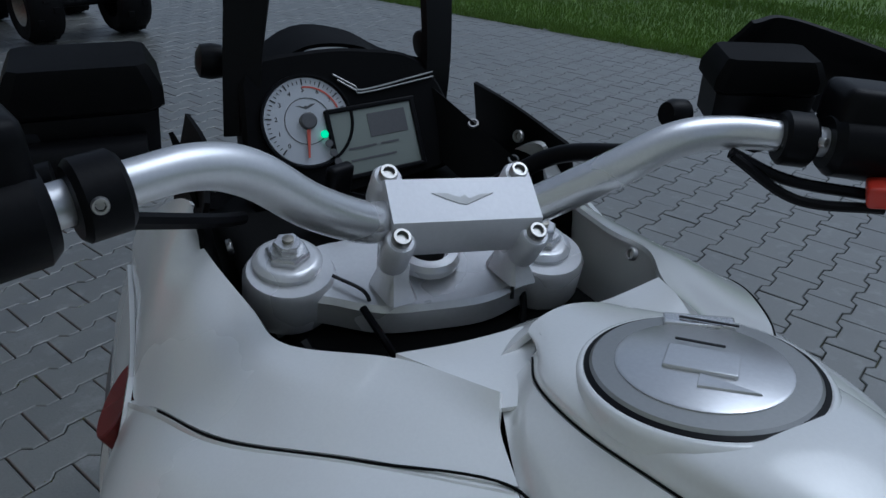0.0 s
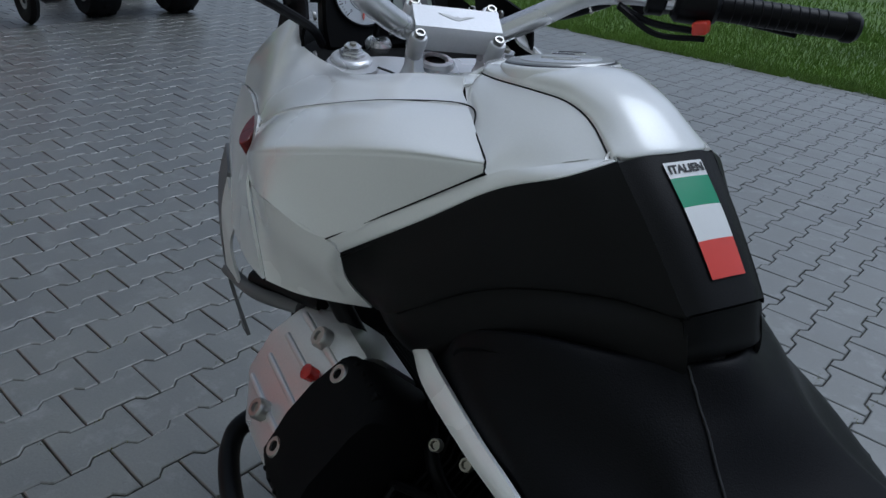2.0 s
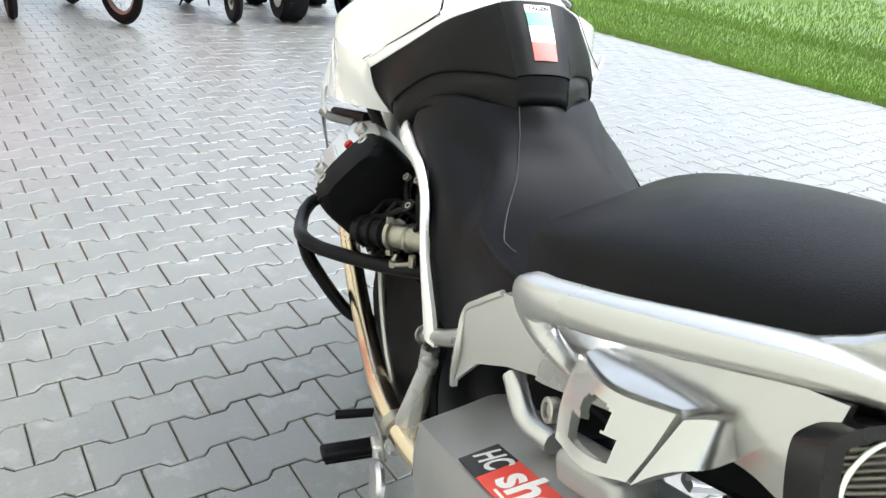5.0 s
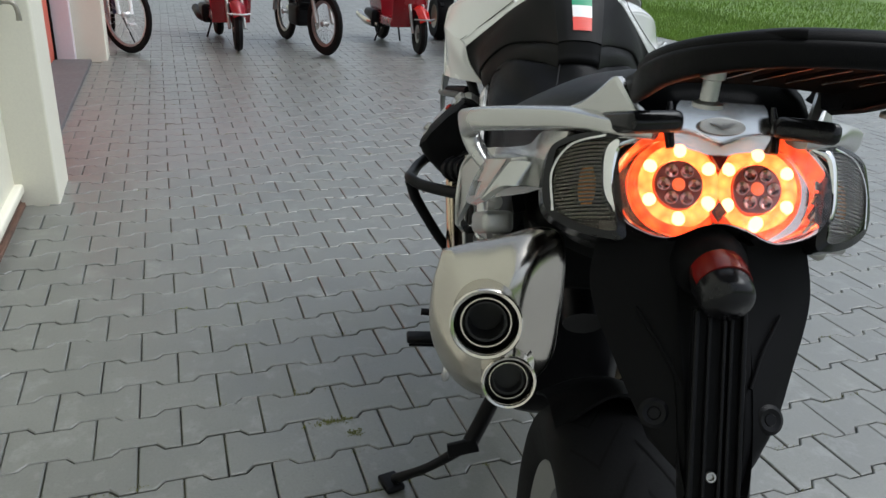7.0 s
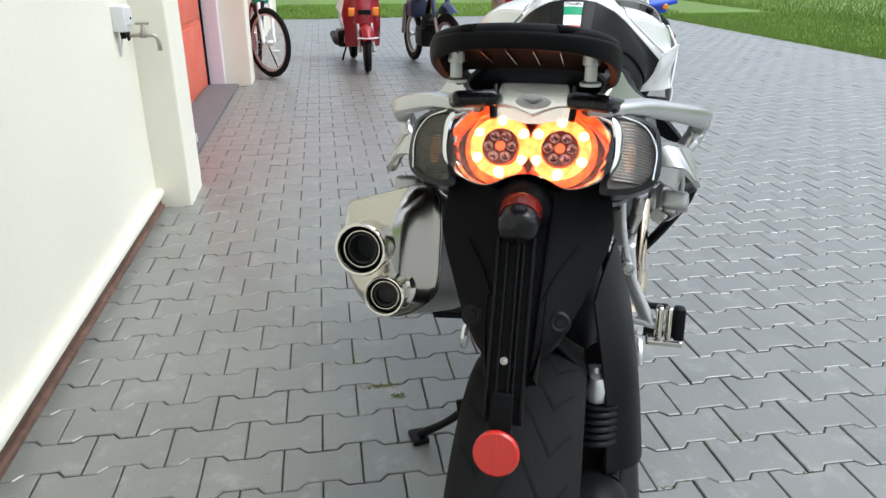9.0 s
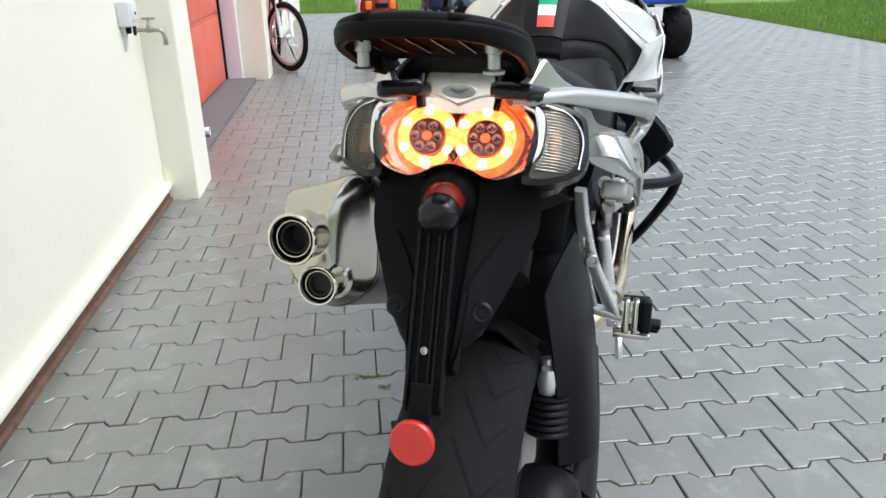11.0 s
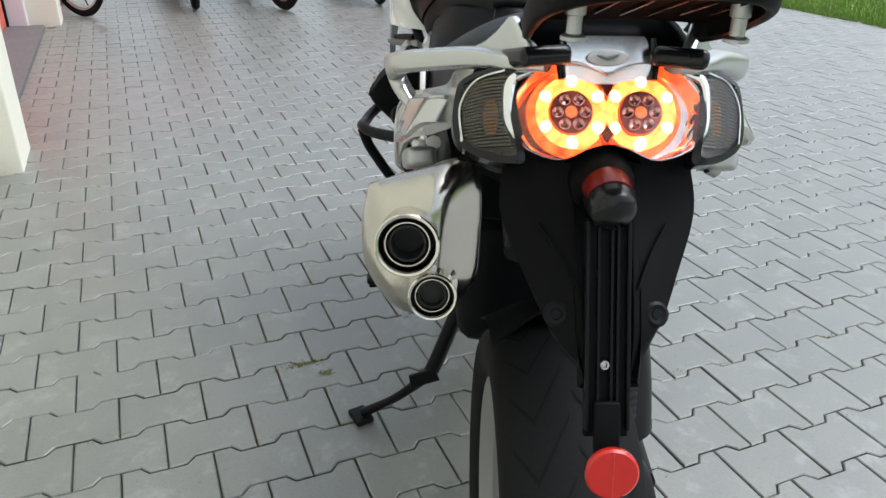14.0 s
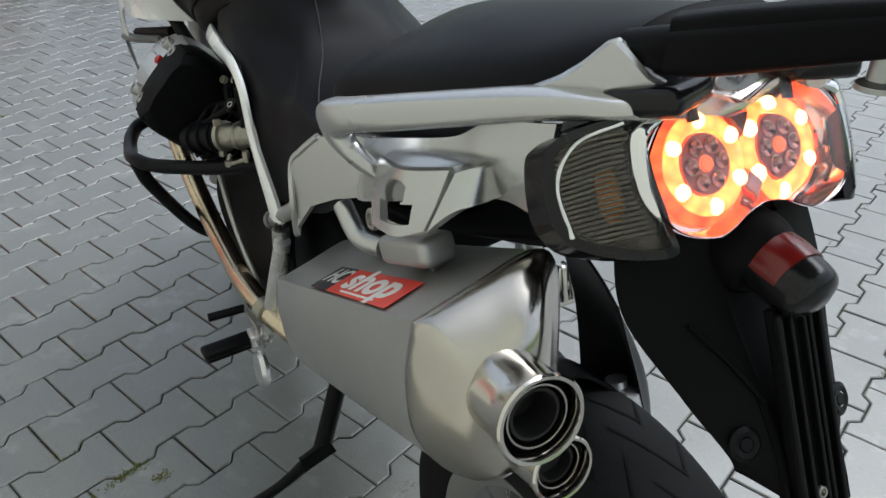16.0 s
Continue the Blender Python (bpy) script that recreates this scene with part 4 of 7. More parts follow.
# white bodywork
FRONT = Matrix(((1.0393, 0.0036, 0.0304, -0.0795), (-0.0418, 1.0037, -0.0237, 0.0545), (-0.0177, 0.0002, 0.9708, 0.0498), (0, 0, 0, 1)))
TOPGAP = [(0.9228, 0.2325, 1.0128), (0.865, 0.222, 1.043), (0.787, 0.1985, 1.0715), (0.720, 0.1485, 1.092), (0.662, 0.0945, 1.100)]
COVERGAP = [(0.729, 0.040, 1.114), (0.700, 0.058, 1.121), (0.660, 0.062, 1.1245), (0.615, 0.056, 1.1275), (0.5705, 0.046, 1.1275), (0.535, 0.044, 1.119), (0.495, 0.0515, 1.1015)]
PADTOP = [(0.678, 0.219, 0.950), (0.6083, 0.166, 1.0085), (0.5555, 0.1209, 1.056), (0.5063, 0.089, 1.0826), (0.484, 0.052, 1.101)]
GROOVE = [(0.694, 0.170, 0.866), (0.610, 0.184, 0.915), (0.522, 0.140, 0.982), (0.450, 0.079, 1.004), (0.388, 0.0425, 1.010)]


def shifted(rail, dx, dy, dz):
    return [(x + dx, y + dy, z + dz) for x, y, z in rail]


def on_front(rail):
    return [tuple(FRONT @ Vector(p)) for p in rail]


for sd in (1, -1):
    side = (lambda g: g) if sd > 0 else flipped
    cowl = bp("cowl_top", side(shell([
        on_front([(1.15, 0.205, 1.043), (1.06, 0.190, 1.100), (1.002, 0.178, 1.124), (0.990, 0.174, 1.092), (0.90, 0.160, 1.084), (0.845, 0.153, 1.088), (0.785, 0.105, 1.102), (0.727, 0.076, 1.111)]),
        on_front([(1.155, 0.212, 1.025), (1.06, 0.207, 1.066), (1.002, 0.204, 1.078), (0.965, 0.200, 1.066), (0.875, 0.187, 1.076), (0.81, 0.165, 1.088), (0.75, 0.118, 1.098), (0.712, 0.084, 1.10)]),
        on_front([(1.16, 0.216, 1.0), (1.06, 0.222, 1.012), (1.00, 0.230, 1.012)]) + shifted(TOPGAP, 0.001, -0.001, 0.0015)], 44, 14, -0.004)), WHITE, "white upper cowl panel")
    low = (lambda g: g) if sd > 0 else (lambda g: ([(x, y * 0.93, z - 0.018) for x, y, z in g[0]], g[1]))
    bulge = bp("side_panel", side(low(shell([
        shifted(TOPGAP, 0, 0, -0.004), TOPGAP,
        [(0.905, 0.246, 1.002), (0.84, 0.242, 1.037), (0.755, 0.216, 1.068), (0.690, 0.168, 1.089), (0.630, 0.105, 1.0945)],
        [(0.890, 0.2585, 0.9895), (0.800, 0.2625, 1.0275), (0.7075, 0.2290, 1.0585), (0.6335, 0.1805, 1.0775), (0.578, 0.1215, 1.0790)],
        [(0.888, 0.260, 0.986), (0.797, 0.266, 1.020), (0.703, 0.233, 1.050), (0.628, 0.182, 1.070), (0.574, 0.1235, 1.0745)],
        [(0.884, 0.2615, 0.981), (0.792, 0.268, 1.012), (0.700, 0.2335, 1.040), (0.627, 0.181, 1.060), (0.572, 0.1240, 1.0725)],
        [(0.8589, 0.2643, 0.9643), (0.757, 0.271, 0.984), (0.684, 0.230, 0.967), (0.630, 0.178, 1.015), (0.570, 0.123, 1.067)]], 44, 44, -0.004))), WHITE, "white bulged side panel")
    nose = bp("cowl_side", side(shell([
        [(1.16, 0.216, 0.998), (1.06, 0.224, 1.010), (0.99, 0.232, 1.006), (0.936, 0.2415, 1.007), (0.875, 0.269, 0.956)],
        [(1.15, 0.238, 0.93), (1.06, 0.25, 0.93), (0.98, 0.258, 0.93), (0.92, 0.264, 0.925), (0.86, 0.268, 0.92)],
        [(1.11, 0.25, 0.86), (1.03, 0.262, 0.85), (0.96, 0.268, 0.845), (0.89, 0.268, 0.845), (0.83, 0.262, 0.85)]], 30, 20)), WHITE, "white cowl side")
    part("badge", side(moved(prism([(0.033 * math.cos(a), 0.0105 * math.sin(a)) for a in (2 * math.pi * j / 28 for j in range(28))], -0.016, 0.003, 0.0012), FRONT.inverted() @ face((0.9535, 0.2400, 0.9945), (0.055, -0.0345, 0.021), (0.584, 0.747, -0.302)))), DARKRED, nose, "red oval reflector")
    bp("cowl_lower", side(shell([
        [(0.8589, 0.2645, 0.9625), (0.757, 0.2708, 0.982), (0.684, 0.2302, 0.965), (0.676, 0.2185, 0.951)],
        [(0.840, 0.264, 0.920), (0.765, 0.262, 0.935), (0.700, 0.232, 0.925), (0.688, 0.205, 0.910)],
        [(0.805, 0.263, 0.860), (0.760, 0.238, 0.862), (0.725, 0.205, 0.864), (0.700, 0.172, 0.864)]], 24, 14, -0.004)), WHITE, "white lower cowl panel")
    bp("cowl_lip", side(shell([
        [(0.690, 0.2335, 0.962), (0.630, 0.177, 1.0135), (0.570, 0.122, 1.0655), (0.535, 0.097, 1.0835), (0.495, 0.053, 1.101)],
        [(0.685, 0.227, 0.957), (0.620, 0.173, 1.0115), (0.563, 0.1225, 1.0620), (0.521, 0.0945, 1.0840), (0.4895, 0.0535, 1.1020)],
        shifted(PADTOP, 0.0012, 0.0006, 0.0012), shifted(PADTOP, 0.004, -0.004, -0.002)], 40, 12, -0.004)), WHITE, "white edge above the knee pad")
    # shade of the panel gap drawn as a dark tube, no real recess
    part("panel_gap", side(tube(shifted(TOPGAP[1:], 0, 0, 0.0008) + [(0.6195, 0.1090, 1.0905), (0.583, 0.1195, 1.0810), (0.570, 0.1245, 1.0700), (0.575, 0.1300, 1.0625), (0.630, 0.1785, 1.0140), (0.684, 0.2308, 0.9660)], 0.0008, 8, 90)), SHADEDARK, bulge, "thin dark tube for the shade in the panel gap")
    bp("tank_side", side(shell([
        shifted(COVERGAP, 0, 0.0012, -0.0012),
        [(0.724, 0.052, 1.111), (0.684, 0.078, 1.1105), (0.640, 0.083, 1.1095), (0.595, 0.083, 1.105), (0.553, 0.080, 1.100), (0.516, 0.0715, 1.0945), (0.4955, 0.0525, 1.0995)],
        [(0.715, 0.070, 1.107), (0.668, 0.0905, 1.0975), (0.620, 0.106, 1.0870), (0.581, 0.1170, 1.0765), (0.567, 0.1200, 1.0655), (0.533, 0.0955, 1.0810), (0.496, 0.0530, 1.0980)]], 46, 16, -0.004)), WHITE, "white tank side panel")
    pad = bp("knee_pad", side(shell([
        shifted(PADTOP, 0.003, -0.004, -0.002), PADTOP,
        [(0.684, 0.212, 0.930), (0.610, 0.174, 0.985), (0.547, 0.131, 1.036), (0.492, 0.088, 1.064), (0.460, 0.050, 1.080)],
        [(0.690, 0.200, 0.905), (0.612, 0.182, 0.955), (0.536, 0.139, 1.012), (0.473, 0.085, 1.038), (0.432, 0.0475, 1.0545)],
        GROOVE, shifted(GROOVE, 0.004, -0.006, -0.001)], 44, 30, -0.004)), PAD, "black grained knee pad")
    # dark tube stands for the shadow that the pad's edge throws
    part("groove", side(tube(shifted(GROOVE[1:], 0.003, -0.003, -0.003), 0.0026, 8, 50)), SHADEDARK, pad, "dark tube for the shadow under the pad's edge")
    bp("knee_trim", side(shell([
        shifted(GROOVE, 0.001, -0.005, -0.003),
        [(0.680, 0.164, 0.856), (0.602, 0.176, 0.892), (0.526, 0.143, 0.955), (0.448, 0.092, 0.984), (0.381, 0.041, 0.988)],
        [(0.660, 0.158, 0.845), (0.595, 0.165, 0.872), (0.525, 0.144, 0.930), (0.445, 0.090, 0.960), (0.3765, 0.0405, 0.965)],
        [(0.650, 0.145, 0.835), (0.595, 0.150, 0.858), (0.530, 0.132, 0.912), (0.452, 0.083, 0.942), (0.386, 0.0385, 0.947)]], 44, 20, -0.004)), PAD, "black trim between knee pad and seat")
    inner = bp("inner_cowl", side(shell([
        [(1.14, 0.150, 1.15), (1.06, 0.150, 1.145), (0.99, 0.165, 1.125)],
        [(1.15, 0.165, 1.08), (1.06, 0.155, 1.085), (0.985, 0.172, 1.088)],
        [(1.15, 0.175, 1.0), (1.05, 0.15, 1.0), (0.95, 0.15, 1.0)]], 14, 12)), BLACK, "black inner cowl")
    for p in ((1.1, 0.146, 1.092), (1.04, 0.146, 1.12), (1.02, 0.15, 1.07)):
        part("screw", side(moved(hexbolt(0.0065, 0.004), aim(p, (-0.2, -1, 0.2)))), BOLT, inner, "bright screw")
    # left wall is coloured near-black for the shade inside; the right stays white
    bp("inner_wall", side(shell([[(0.985, 0.174, 1.082), (0.90, 0.156, 1.075), (0.845, 0.149, 1.08), (0.785, 0.100, 1.094), (0.74, 0.06, 1.10)], [(0.99, 0.17, 0.98), (0.90, 0.155, 0.97), (0.84, 0.14, 0.97), (0.79, 0.09, 0.98), (0.75, 0.05, 0.98)]], 20, 6)), WHITE if sd < 0 else SHADEDARK, "inside of the cowl")
    spoiler = bp("wind_deflector", side(join(
        shell([[(1.18, 0.245, 0.90), (1.16, 0.262, 0.84), (1.08, 0.272, 0.76), (0.96, 0.268, 0.70)], [(1.08, 0.26, 0.89), (1.06, 0.275, 0.84), (1.0, 0.28, 0.77), (0.915, 0.27, 0.715)]], 20, 6, 0.005),
        tube([(1.0, 0.278, 0.775), (0.9, 0.26, 0.79), (0.83, 0.22, 0.80)], 0.009, 10))), GREY, "smoke grey wind deflector")
    part("clear_window", side(shell([[(1.075, 0.262, 0.885), (1.05, 0.276, 0.84), (0.99, 0.281, 0.775)], [(0.99, 0.268, 0.845), (0.97, 0.279, 0.825), (0.93, 0.276, 0.79)]], 12, 6, 0.004)), PALEGREY, spoiler, "pale lower deflector panel")
    bp("fairing_strut", side(join(tube([(0.93, 0.255, 0.795), (0.80, 0.20, 0.82)], 0.011, 10), tube([(0.78, 0.2, 0.86), (0.73, 0.17, 0.79)], 0.012, 10))), MATT, "black fairing strut")
bp("nose_fairing", shell([[(1.16, 0.205, 1.03), (1.32, 0.13, 1.0), (1.38, 0.0, 0.99), (1.32, -0.13, 1.0), (1.16, -0.205, 1.03)], [(1.16, 0.23, 0.95), (1.36, 0.15, 0.9), (1.44, 0, 0.88), (1.36, -0.15, 0.9), (1.16, -0.23, 0.95)], [(1.11, 0.245, 0.865), (1.3, 0.14, 0.78), (1.37, 0, 0.76), (1.3, -0.14, 0.78), (1.11, -0.245, 0.865)]], 30, 14), WHITE, "white nose fairing")
def mirrored(rail):
    """The right-hand side of the cover, a little fuller than the left."""
    return [(x, -y * (1 + 0.20 * math.sin(math.pi * min(1.0, max(0.0, (x - 0.49) / 0.13)))), z) for x, y, z in rail]


COVER = [
    shifted(COVERGAP, 0, -0.001, -0.007), shifted(COVERGAP, 0, -0.0004, 0.0008), shifted(COVERGAP, 0.0, -0.0025, 0.0055),
    [(0.745, 0.032, 1.1195), (0.700, 0.046, 1.1310), (0.655, 0.050, 1.1365), (0.600, 0.045, 1.1425), (0.558, 0.036, 1.1385), (0.523, 0.034, 1.1290), (0.488, 0.041, 1.1075)],
    [(0.752, 0.018, 1.121), (0.695, 0.026, 1.1345), (0.645, 0.027, 1.1405), (0.592, 0.024, 1.149), (0.551, 0.021, 1.1435), (0.518, 0.020, 1.133), (0.482, 0.024, 1.1105)],
    [(0.754, 0.0, 1.1225), (0.693, 0.0, 1.1360), (0.641, 0.0, 1.1425), (0.589, 0.0, 1.151), (0.5475, 0.0, 1.145), (0.515, 0.0, 1.134), (0.479, 0.0, 1.1115)]]
COVER = [r + [(r[-1][0] - 0.0012, r[-1][1], r[-1][2] - 0.006)] for r in COVER]
bp("tank_cover", shell(COVER + [mirrored(r) for r in COVER[-2::-1]], 50, 60, 0.006), WHITE, "white tank cover")
for edge in (COVERGAP, mirrored(COVERGAP)):
    # shade between cover and side panel drawn as a dark tube
    bp("cover_gap", tube(shifted(edge, 0, 0, -0.0006), 0.0007, 6, 60), SHADEDARK, "thin dark tube for the shade beside the tank cover")
for sd in (1, -1):
    bp("tank_shoulder", ((lambda g: g) if sd > 0 else flipped)(shell([[(0.775, 0.101, 1.103), (0.742, 0.088, 1.107), (0.706, 0.076, 1.106)], [(0.772, 0.060, 1.100), (0.738, 0.060, 1.106), (0.700, 0.064, 1.108)], [(0.765, 0.020, 1.104), (0.730, 0.030, 1.108), (0.695, 0.045, 1.110)]], 14, 10, -0.003)), WHITE, "white front shoulder of the tank")
bp("tank_tunnel", shell([[(0.80, 0.10, 1.05), (0.80, 0.0, 1.085), (0.80, -0.10, 1.05)], [(0.755, 0.07, 1.095), (0.765, 0.0, 1.115), (0.755, -0.07, 1.095)]], 20, 8), WHITE, "white front of the tank")
capm = aim((0.6723, -0.002, 1.1374), (0.135, 0.015, 1))
bp("filler_collar", moved(lathe([(0.0545, -0.003), (0.0562, -0.0007), (0.0585, -0.0016), (0.0605, -0.005), (0.0612, -0.012)], 64, caps=False), capm), WHITE, "white raised collar round the fuel cap", 80)
cap = bp("fuel_cap", moved(lathe([(0.0525, -0.012), (0.053, 0.0), (0.0515, 0.0016), (0.041, 0.0020)], 56), capm), SATIN, "brushed metal fuel cap")
part("seal_ring", moved(lathe([(0.053, -0.004), (0.0552, -0.004), (0.0556, -0.0006), (0.053, 0.0002)], 56, caps=False), capm), MATT, cap, "black rubber ring")
part("cap_lid", moved(lathe([(0.0408, 0.0005), (0.0408, 0.0026), (0.0395, 0.0034)], 48), capm), ALU, cap, "pale brushed lid")
part("lock_flap", moved(join(moved(block(0.034, 0.022, 0.0025, 0.001), pose(0.0, 0.0, 0.0042, 0, 0, -60)), prism([(0.004, 0.034), (0.02, 0.012), (0.01, 0.006)], 0.0022, 0.0045, 0.0005)), capm), ALU, cap)
part("hinge", moved(moved(block(0.036, 0.012, 0.003, 0.0012), pose(-0.034, -0.027, 0.003, 0, 0, 130)), capm), ALU, cap)
for dx, dy, l in ((-0.012, -0.01, 0.024), (-0.034, -0.021, 0.03)):
    part("slot", moved(moved(block(l, 0.0016, 0.001, 0.0004), pose(dx, dy, 0.0056, 0, 0, -62)), capm), INK, cap, "black slot")

# black tank rear with the flag sticker
REAR = [[(0.484, 0.052, 1.101), (0.437, 0.048, 1.059), (0.388, 0.0425, 1.010)], [(0.479, 0.030, 1.1062), (0.431, 0.028, 1.0655), (0.3820, 0.025, 1.0150)], [(0.4775, 0.0, 1.1075), (0.430, 0.0, 1.0675), (0.380, 0.0, 1.0165)]]
REAR = REAR + [[(x, -y, z) for x, y, z in r] for r in REAR[-2::-1]]
rear = bp("pad_rear", shell(REAR, 24, 40), PAD, "black grained rear of the tank")
STEP = [(r[-1][0] + 0.001, r[-1][1], r[-1][2] - 0.003) for r in REAR]
bp("pad_step", shell([[p, (p[0] - 0.006, p[1] * 1.0, p[2] - 0.020), (p[0] - 0.009, p[1] * 0.99, p[2] - 0.036), (p[0] + 0.010, p[1] * 0.94, p[2] - 0.058)] for p in STEP], 18, 30), PAD, "black step between tank and seat")
# the same shadow line, as a dark tube, below the rear pad
part("groove", tube([(x + 0.004, y, z - 0.002) for x, y, z in STEP], 0.0026, 8, 30), SHADEDARK, rear, "dark tube for the shadow under the pad's edge")


def flag_geo(v0, v1):
    """A strip of the sticker on the tank's rear; v runs down the sticker from 0 to 1."""
    dense = [spline(r, 41) for r in REAR]
    rows = []
    for i in range(5):
        v = v0 + (v1 - v0) * i / 4
        u = 0.075 + 0.77 * v
        k = u * 40
        a, f = min(int(k), 39), k - min(int(k), 39)
        line = spline([tuple(Vector(d[a]).lerp(Vector(d[a + 1]), f)) for d in dense], 81)
        ys = [p[1] for p in line]
        cols = []
        for j in range(9):
            y = -0.003 + (0.0212 - 0.0030 * v) * (1 - j / 4)
            m = min(range(81), key=lambda q: abs(ys[q] - y))
            cols.append((line[m][0] - 0.0012, y, line[m][2] + 0.0012))
        rows.append(cols)
    return rings(rows, closed=False, caps=False)


flag = bp("flag_sticker", flag_geo(0.0, 0.155), FLAGWHITE, "green white and red flag sticker")
part("green_band", flag_geo(0.155, 0.43), GREEN, flag, "green band")
part("white_band", flag_geo(0.43, 0.715), FLAGWHITE, flag, "white band")
part("red_band", flag_geo(0.715, 1.0), FLAGRED, flag, "red band")


def writing(name, text, size, m, mat, parent, shear=0.0, label="", bold=0.0):
    cu = bpy.data.curves.new(name, "FONT")
    cu.body, cu.size, cu.shear, cu.align_x, cu.align_y, cu.extrude, cu.offset = text, size, shear, "CENTER", "CENTER", 0.0002, bold
    tmp = bpy.data.objects.new(name, cu)
    me = bpy.data.meshes.new_from_object(tmp)
    bpy.data.objects.remove(tmp)
    me.materials.clear()
    me.materials.append(mat)
    me.transform(m)
    ob = new(name, me)
    ob.parent = parent
    if label:
        tagged(ob, label)
    return ob

writing("letters", "ITALIEN", 0.0105, face((0.4633, -0.0030, 1.0985), (0, -1, 0.0), (0.1, 0, 0.084)), INK, flag, label="black printed word", bold=0.0003)

# steering head
bp("top_yoke", join(
    moved(prism([p[:2] for p in spline([(0.022, 0.10, 0), (-0.025, 0.105, 0), (-0.042, 0.075, 0), (-0.056, 0.04, 0), (-0.058, 0.0, 0), (-0.056, -0.04, 0), (-0.042, -0.075, 0), (-0.025, -0.105, 0), (0.022, -0.10, 0), (0.032, -0.06, 0), (0.026, 0.0, 0), (0.032, 0.06, 0), (0.022, 0.10, 0)], 49)[:-1]], -0.017, 0.012, 0.004), pose(0.943, 0.012, 1.058, 0, -12, -14)),
    moved(lathe([(0.034, -0.02), (0.036, -0.014), (0.036, 0.012), (0.033, 0.017)], 28), pose(0.962, 0.116, 1.057, 0, -12, 0)), moved(lathe([(0.034, -0.02), (0.036, -0.014), (0.036, 0.012), (0.033, 0.017)], 28), pose(0.908, -0.082, 1.056, 0, -12, 0))), CAST, "cast silver top yoke")
for p in ((0.965, 0.116, 1.075), (0.911, -0.082, 1.073)):
    c = bp("fork_cap", moved(lathe([(0.026, -0.006), (0.027, 0.004), (0.0235, 0.0075), (0.021, 0.008)], 32), pose(*p, 0, -12, 0)), CAST, "turned fork cap")
    part("nut", moved(join(moved(hexnut(0.0175, 0.007), pose(0, 0, 0.007)), moved(lathe([(0.0135, 0.014), (0.0135, 0.0155)], 24), pose(0, 0, 0)), moved(hexnut(0.0115, 0.008), pose(0, 0, 0.014, 0, 0, 20))), pose(*p, 0, -12, 0)), ALU, c, "hexagon nut")
    part("adjuster", moved(join(lathe([(0.0045, 0.022), (0.0045, 0.025), (0.002, 0.0255)], 14)), pose(*p, 0, -12, 0)), BRASS, c, "brass adjuster screw")
for p in (((0.938, 0.089, 1.0715), (0.914, 0.073, 1.0665), (0.908, 0.070, 1.052)), ((0.893, -0.056, 1.0665), (0.884, -0.041, 1.0635), (0.880, -0.038, 1.050))):
    # each slit's shade is drawn as a dark tube on the yoke
    bp("clamp_slit", tube(p, 0.0016, 6, 12), INK, "thin dark tube for the shade in a clamp slit")
stem = bp("stem_nut", moved(join(lathe([(0.026, 0), (0.027, 0.006), (0.024, 0.01), (0.017, 0.011), (0.016, 0.006)], 28, caps=False), lathe([(0.0165, 0.005), (0.0165, 0.0055)], 24)), pose(0.932, 0.012, 1.072, 0, -12, 0)), CAST, "turned steering stem nut")
part("stem_bore", moved(lathe([(0.011, 0.0056), (0.011, 0.0075), (0.014, 0.0075), (0.014, 0.0056)], 20), pose(0.932, 0.012, 1.072, 0, -12, 0)), SHADEDARK, stem, "dark bore")
for y, rx in ((0.053, 0.907), (-0.043, 0.893)):
    bp("riser", rings([[(rx + 0.8 * dx * s, y + 0.8 * dy * s, z) for dx, dy in ((0.022, 0.009), (0.017, 0.012), (-0.017, 0.012), (-0.022, 0.009), (-0.022, -0.009), (-0.017, -0.012), (0.017, -0.012), (0.022, -0.009))] for s, z in ((1.25, 1.066), (0.85, 1.080), (0.75, 1.12))]), CAST, "cast handlebar riser")
BARL = [(0.785, 0.44, 1.196), (0.815, 0.31, 1.204), (0.841, 0.228, 1.209), (0.855, 0.190, 1.207), (0.866, 0.160, 1.193), (0.877, 0.125, 1.163)]
BARR = [(0.867, -0.108, 1.151), (0.852, -0.155, 1.175), (0.838, -0.195, 1.180), (0.81, -0.235, 1.179), (0.755, -0.31, 1.172), (0.68, -0.42, 1.165)]
bp("handlebar", tube(on_front(BARL) + [(0.883, 0.074, 1.137), (0.8955, 0.047, 1.1275), (0.888, -0.004, 1.1240), (0.8795, -0.055, 1.1230), (0.8735, -0.074, 1.1295)] + on_front(BARR), [0.011, 0.011, 0.0115, 0.013, 0.0145, 0.0148, 0.0148, 0.0148, 0.0148, 0.0148, 0.0148, 0.0148, 0.014, 0.013, 0.0115, 0.011, 0.011], 18, 110), ALU, "bent bare aluminium handlebar")
CLM = FRONT.inverted() @ face((0.8908, -0.0043, 1.1201), (0.808, -0.198, 0.554), (0.167, 0.984, 0.049))
clamp = bp("bar_clamp", moved(rings([[(x, y, z) for x, z in ((-0.026, -0.004), (-0.026, 0.014), (-0.018, 0.0275), (0.018, 0.0275), (0.026, 0.014), (0.026, -0.004), (0.018, -0.012), (-0.018, -0.012))] for y in (-0.056, -0.052, 0.052, 0.056)]), CLM), CLAMPGREY, "machined silver handlebar clamp")
for sx in (1, -1):
    for sy in (1, -1):
        part("boss", moved(lathe([(0.0105, -0.012), (0.0112, -0.009), (0.0112, 0.017), (0.0095, 0.0195)], 20), CLM @ pose(sx * 0.0268, sy * 0.0508, 0.0)), CLAMPGREY, clamp)
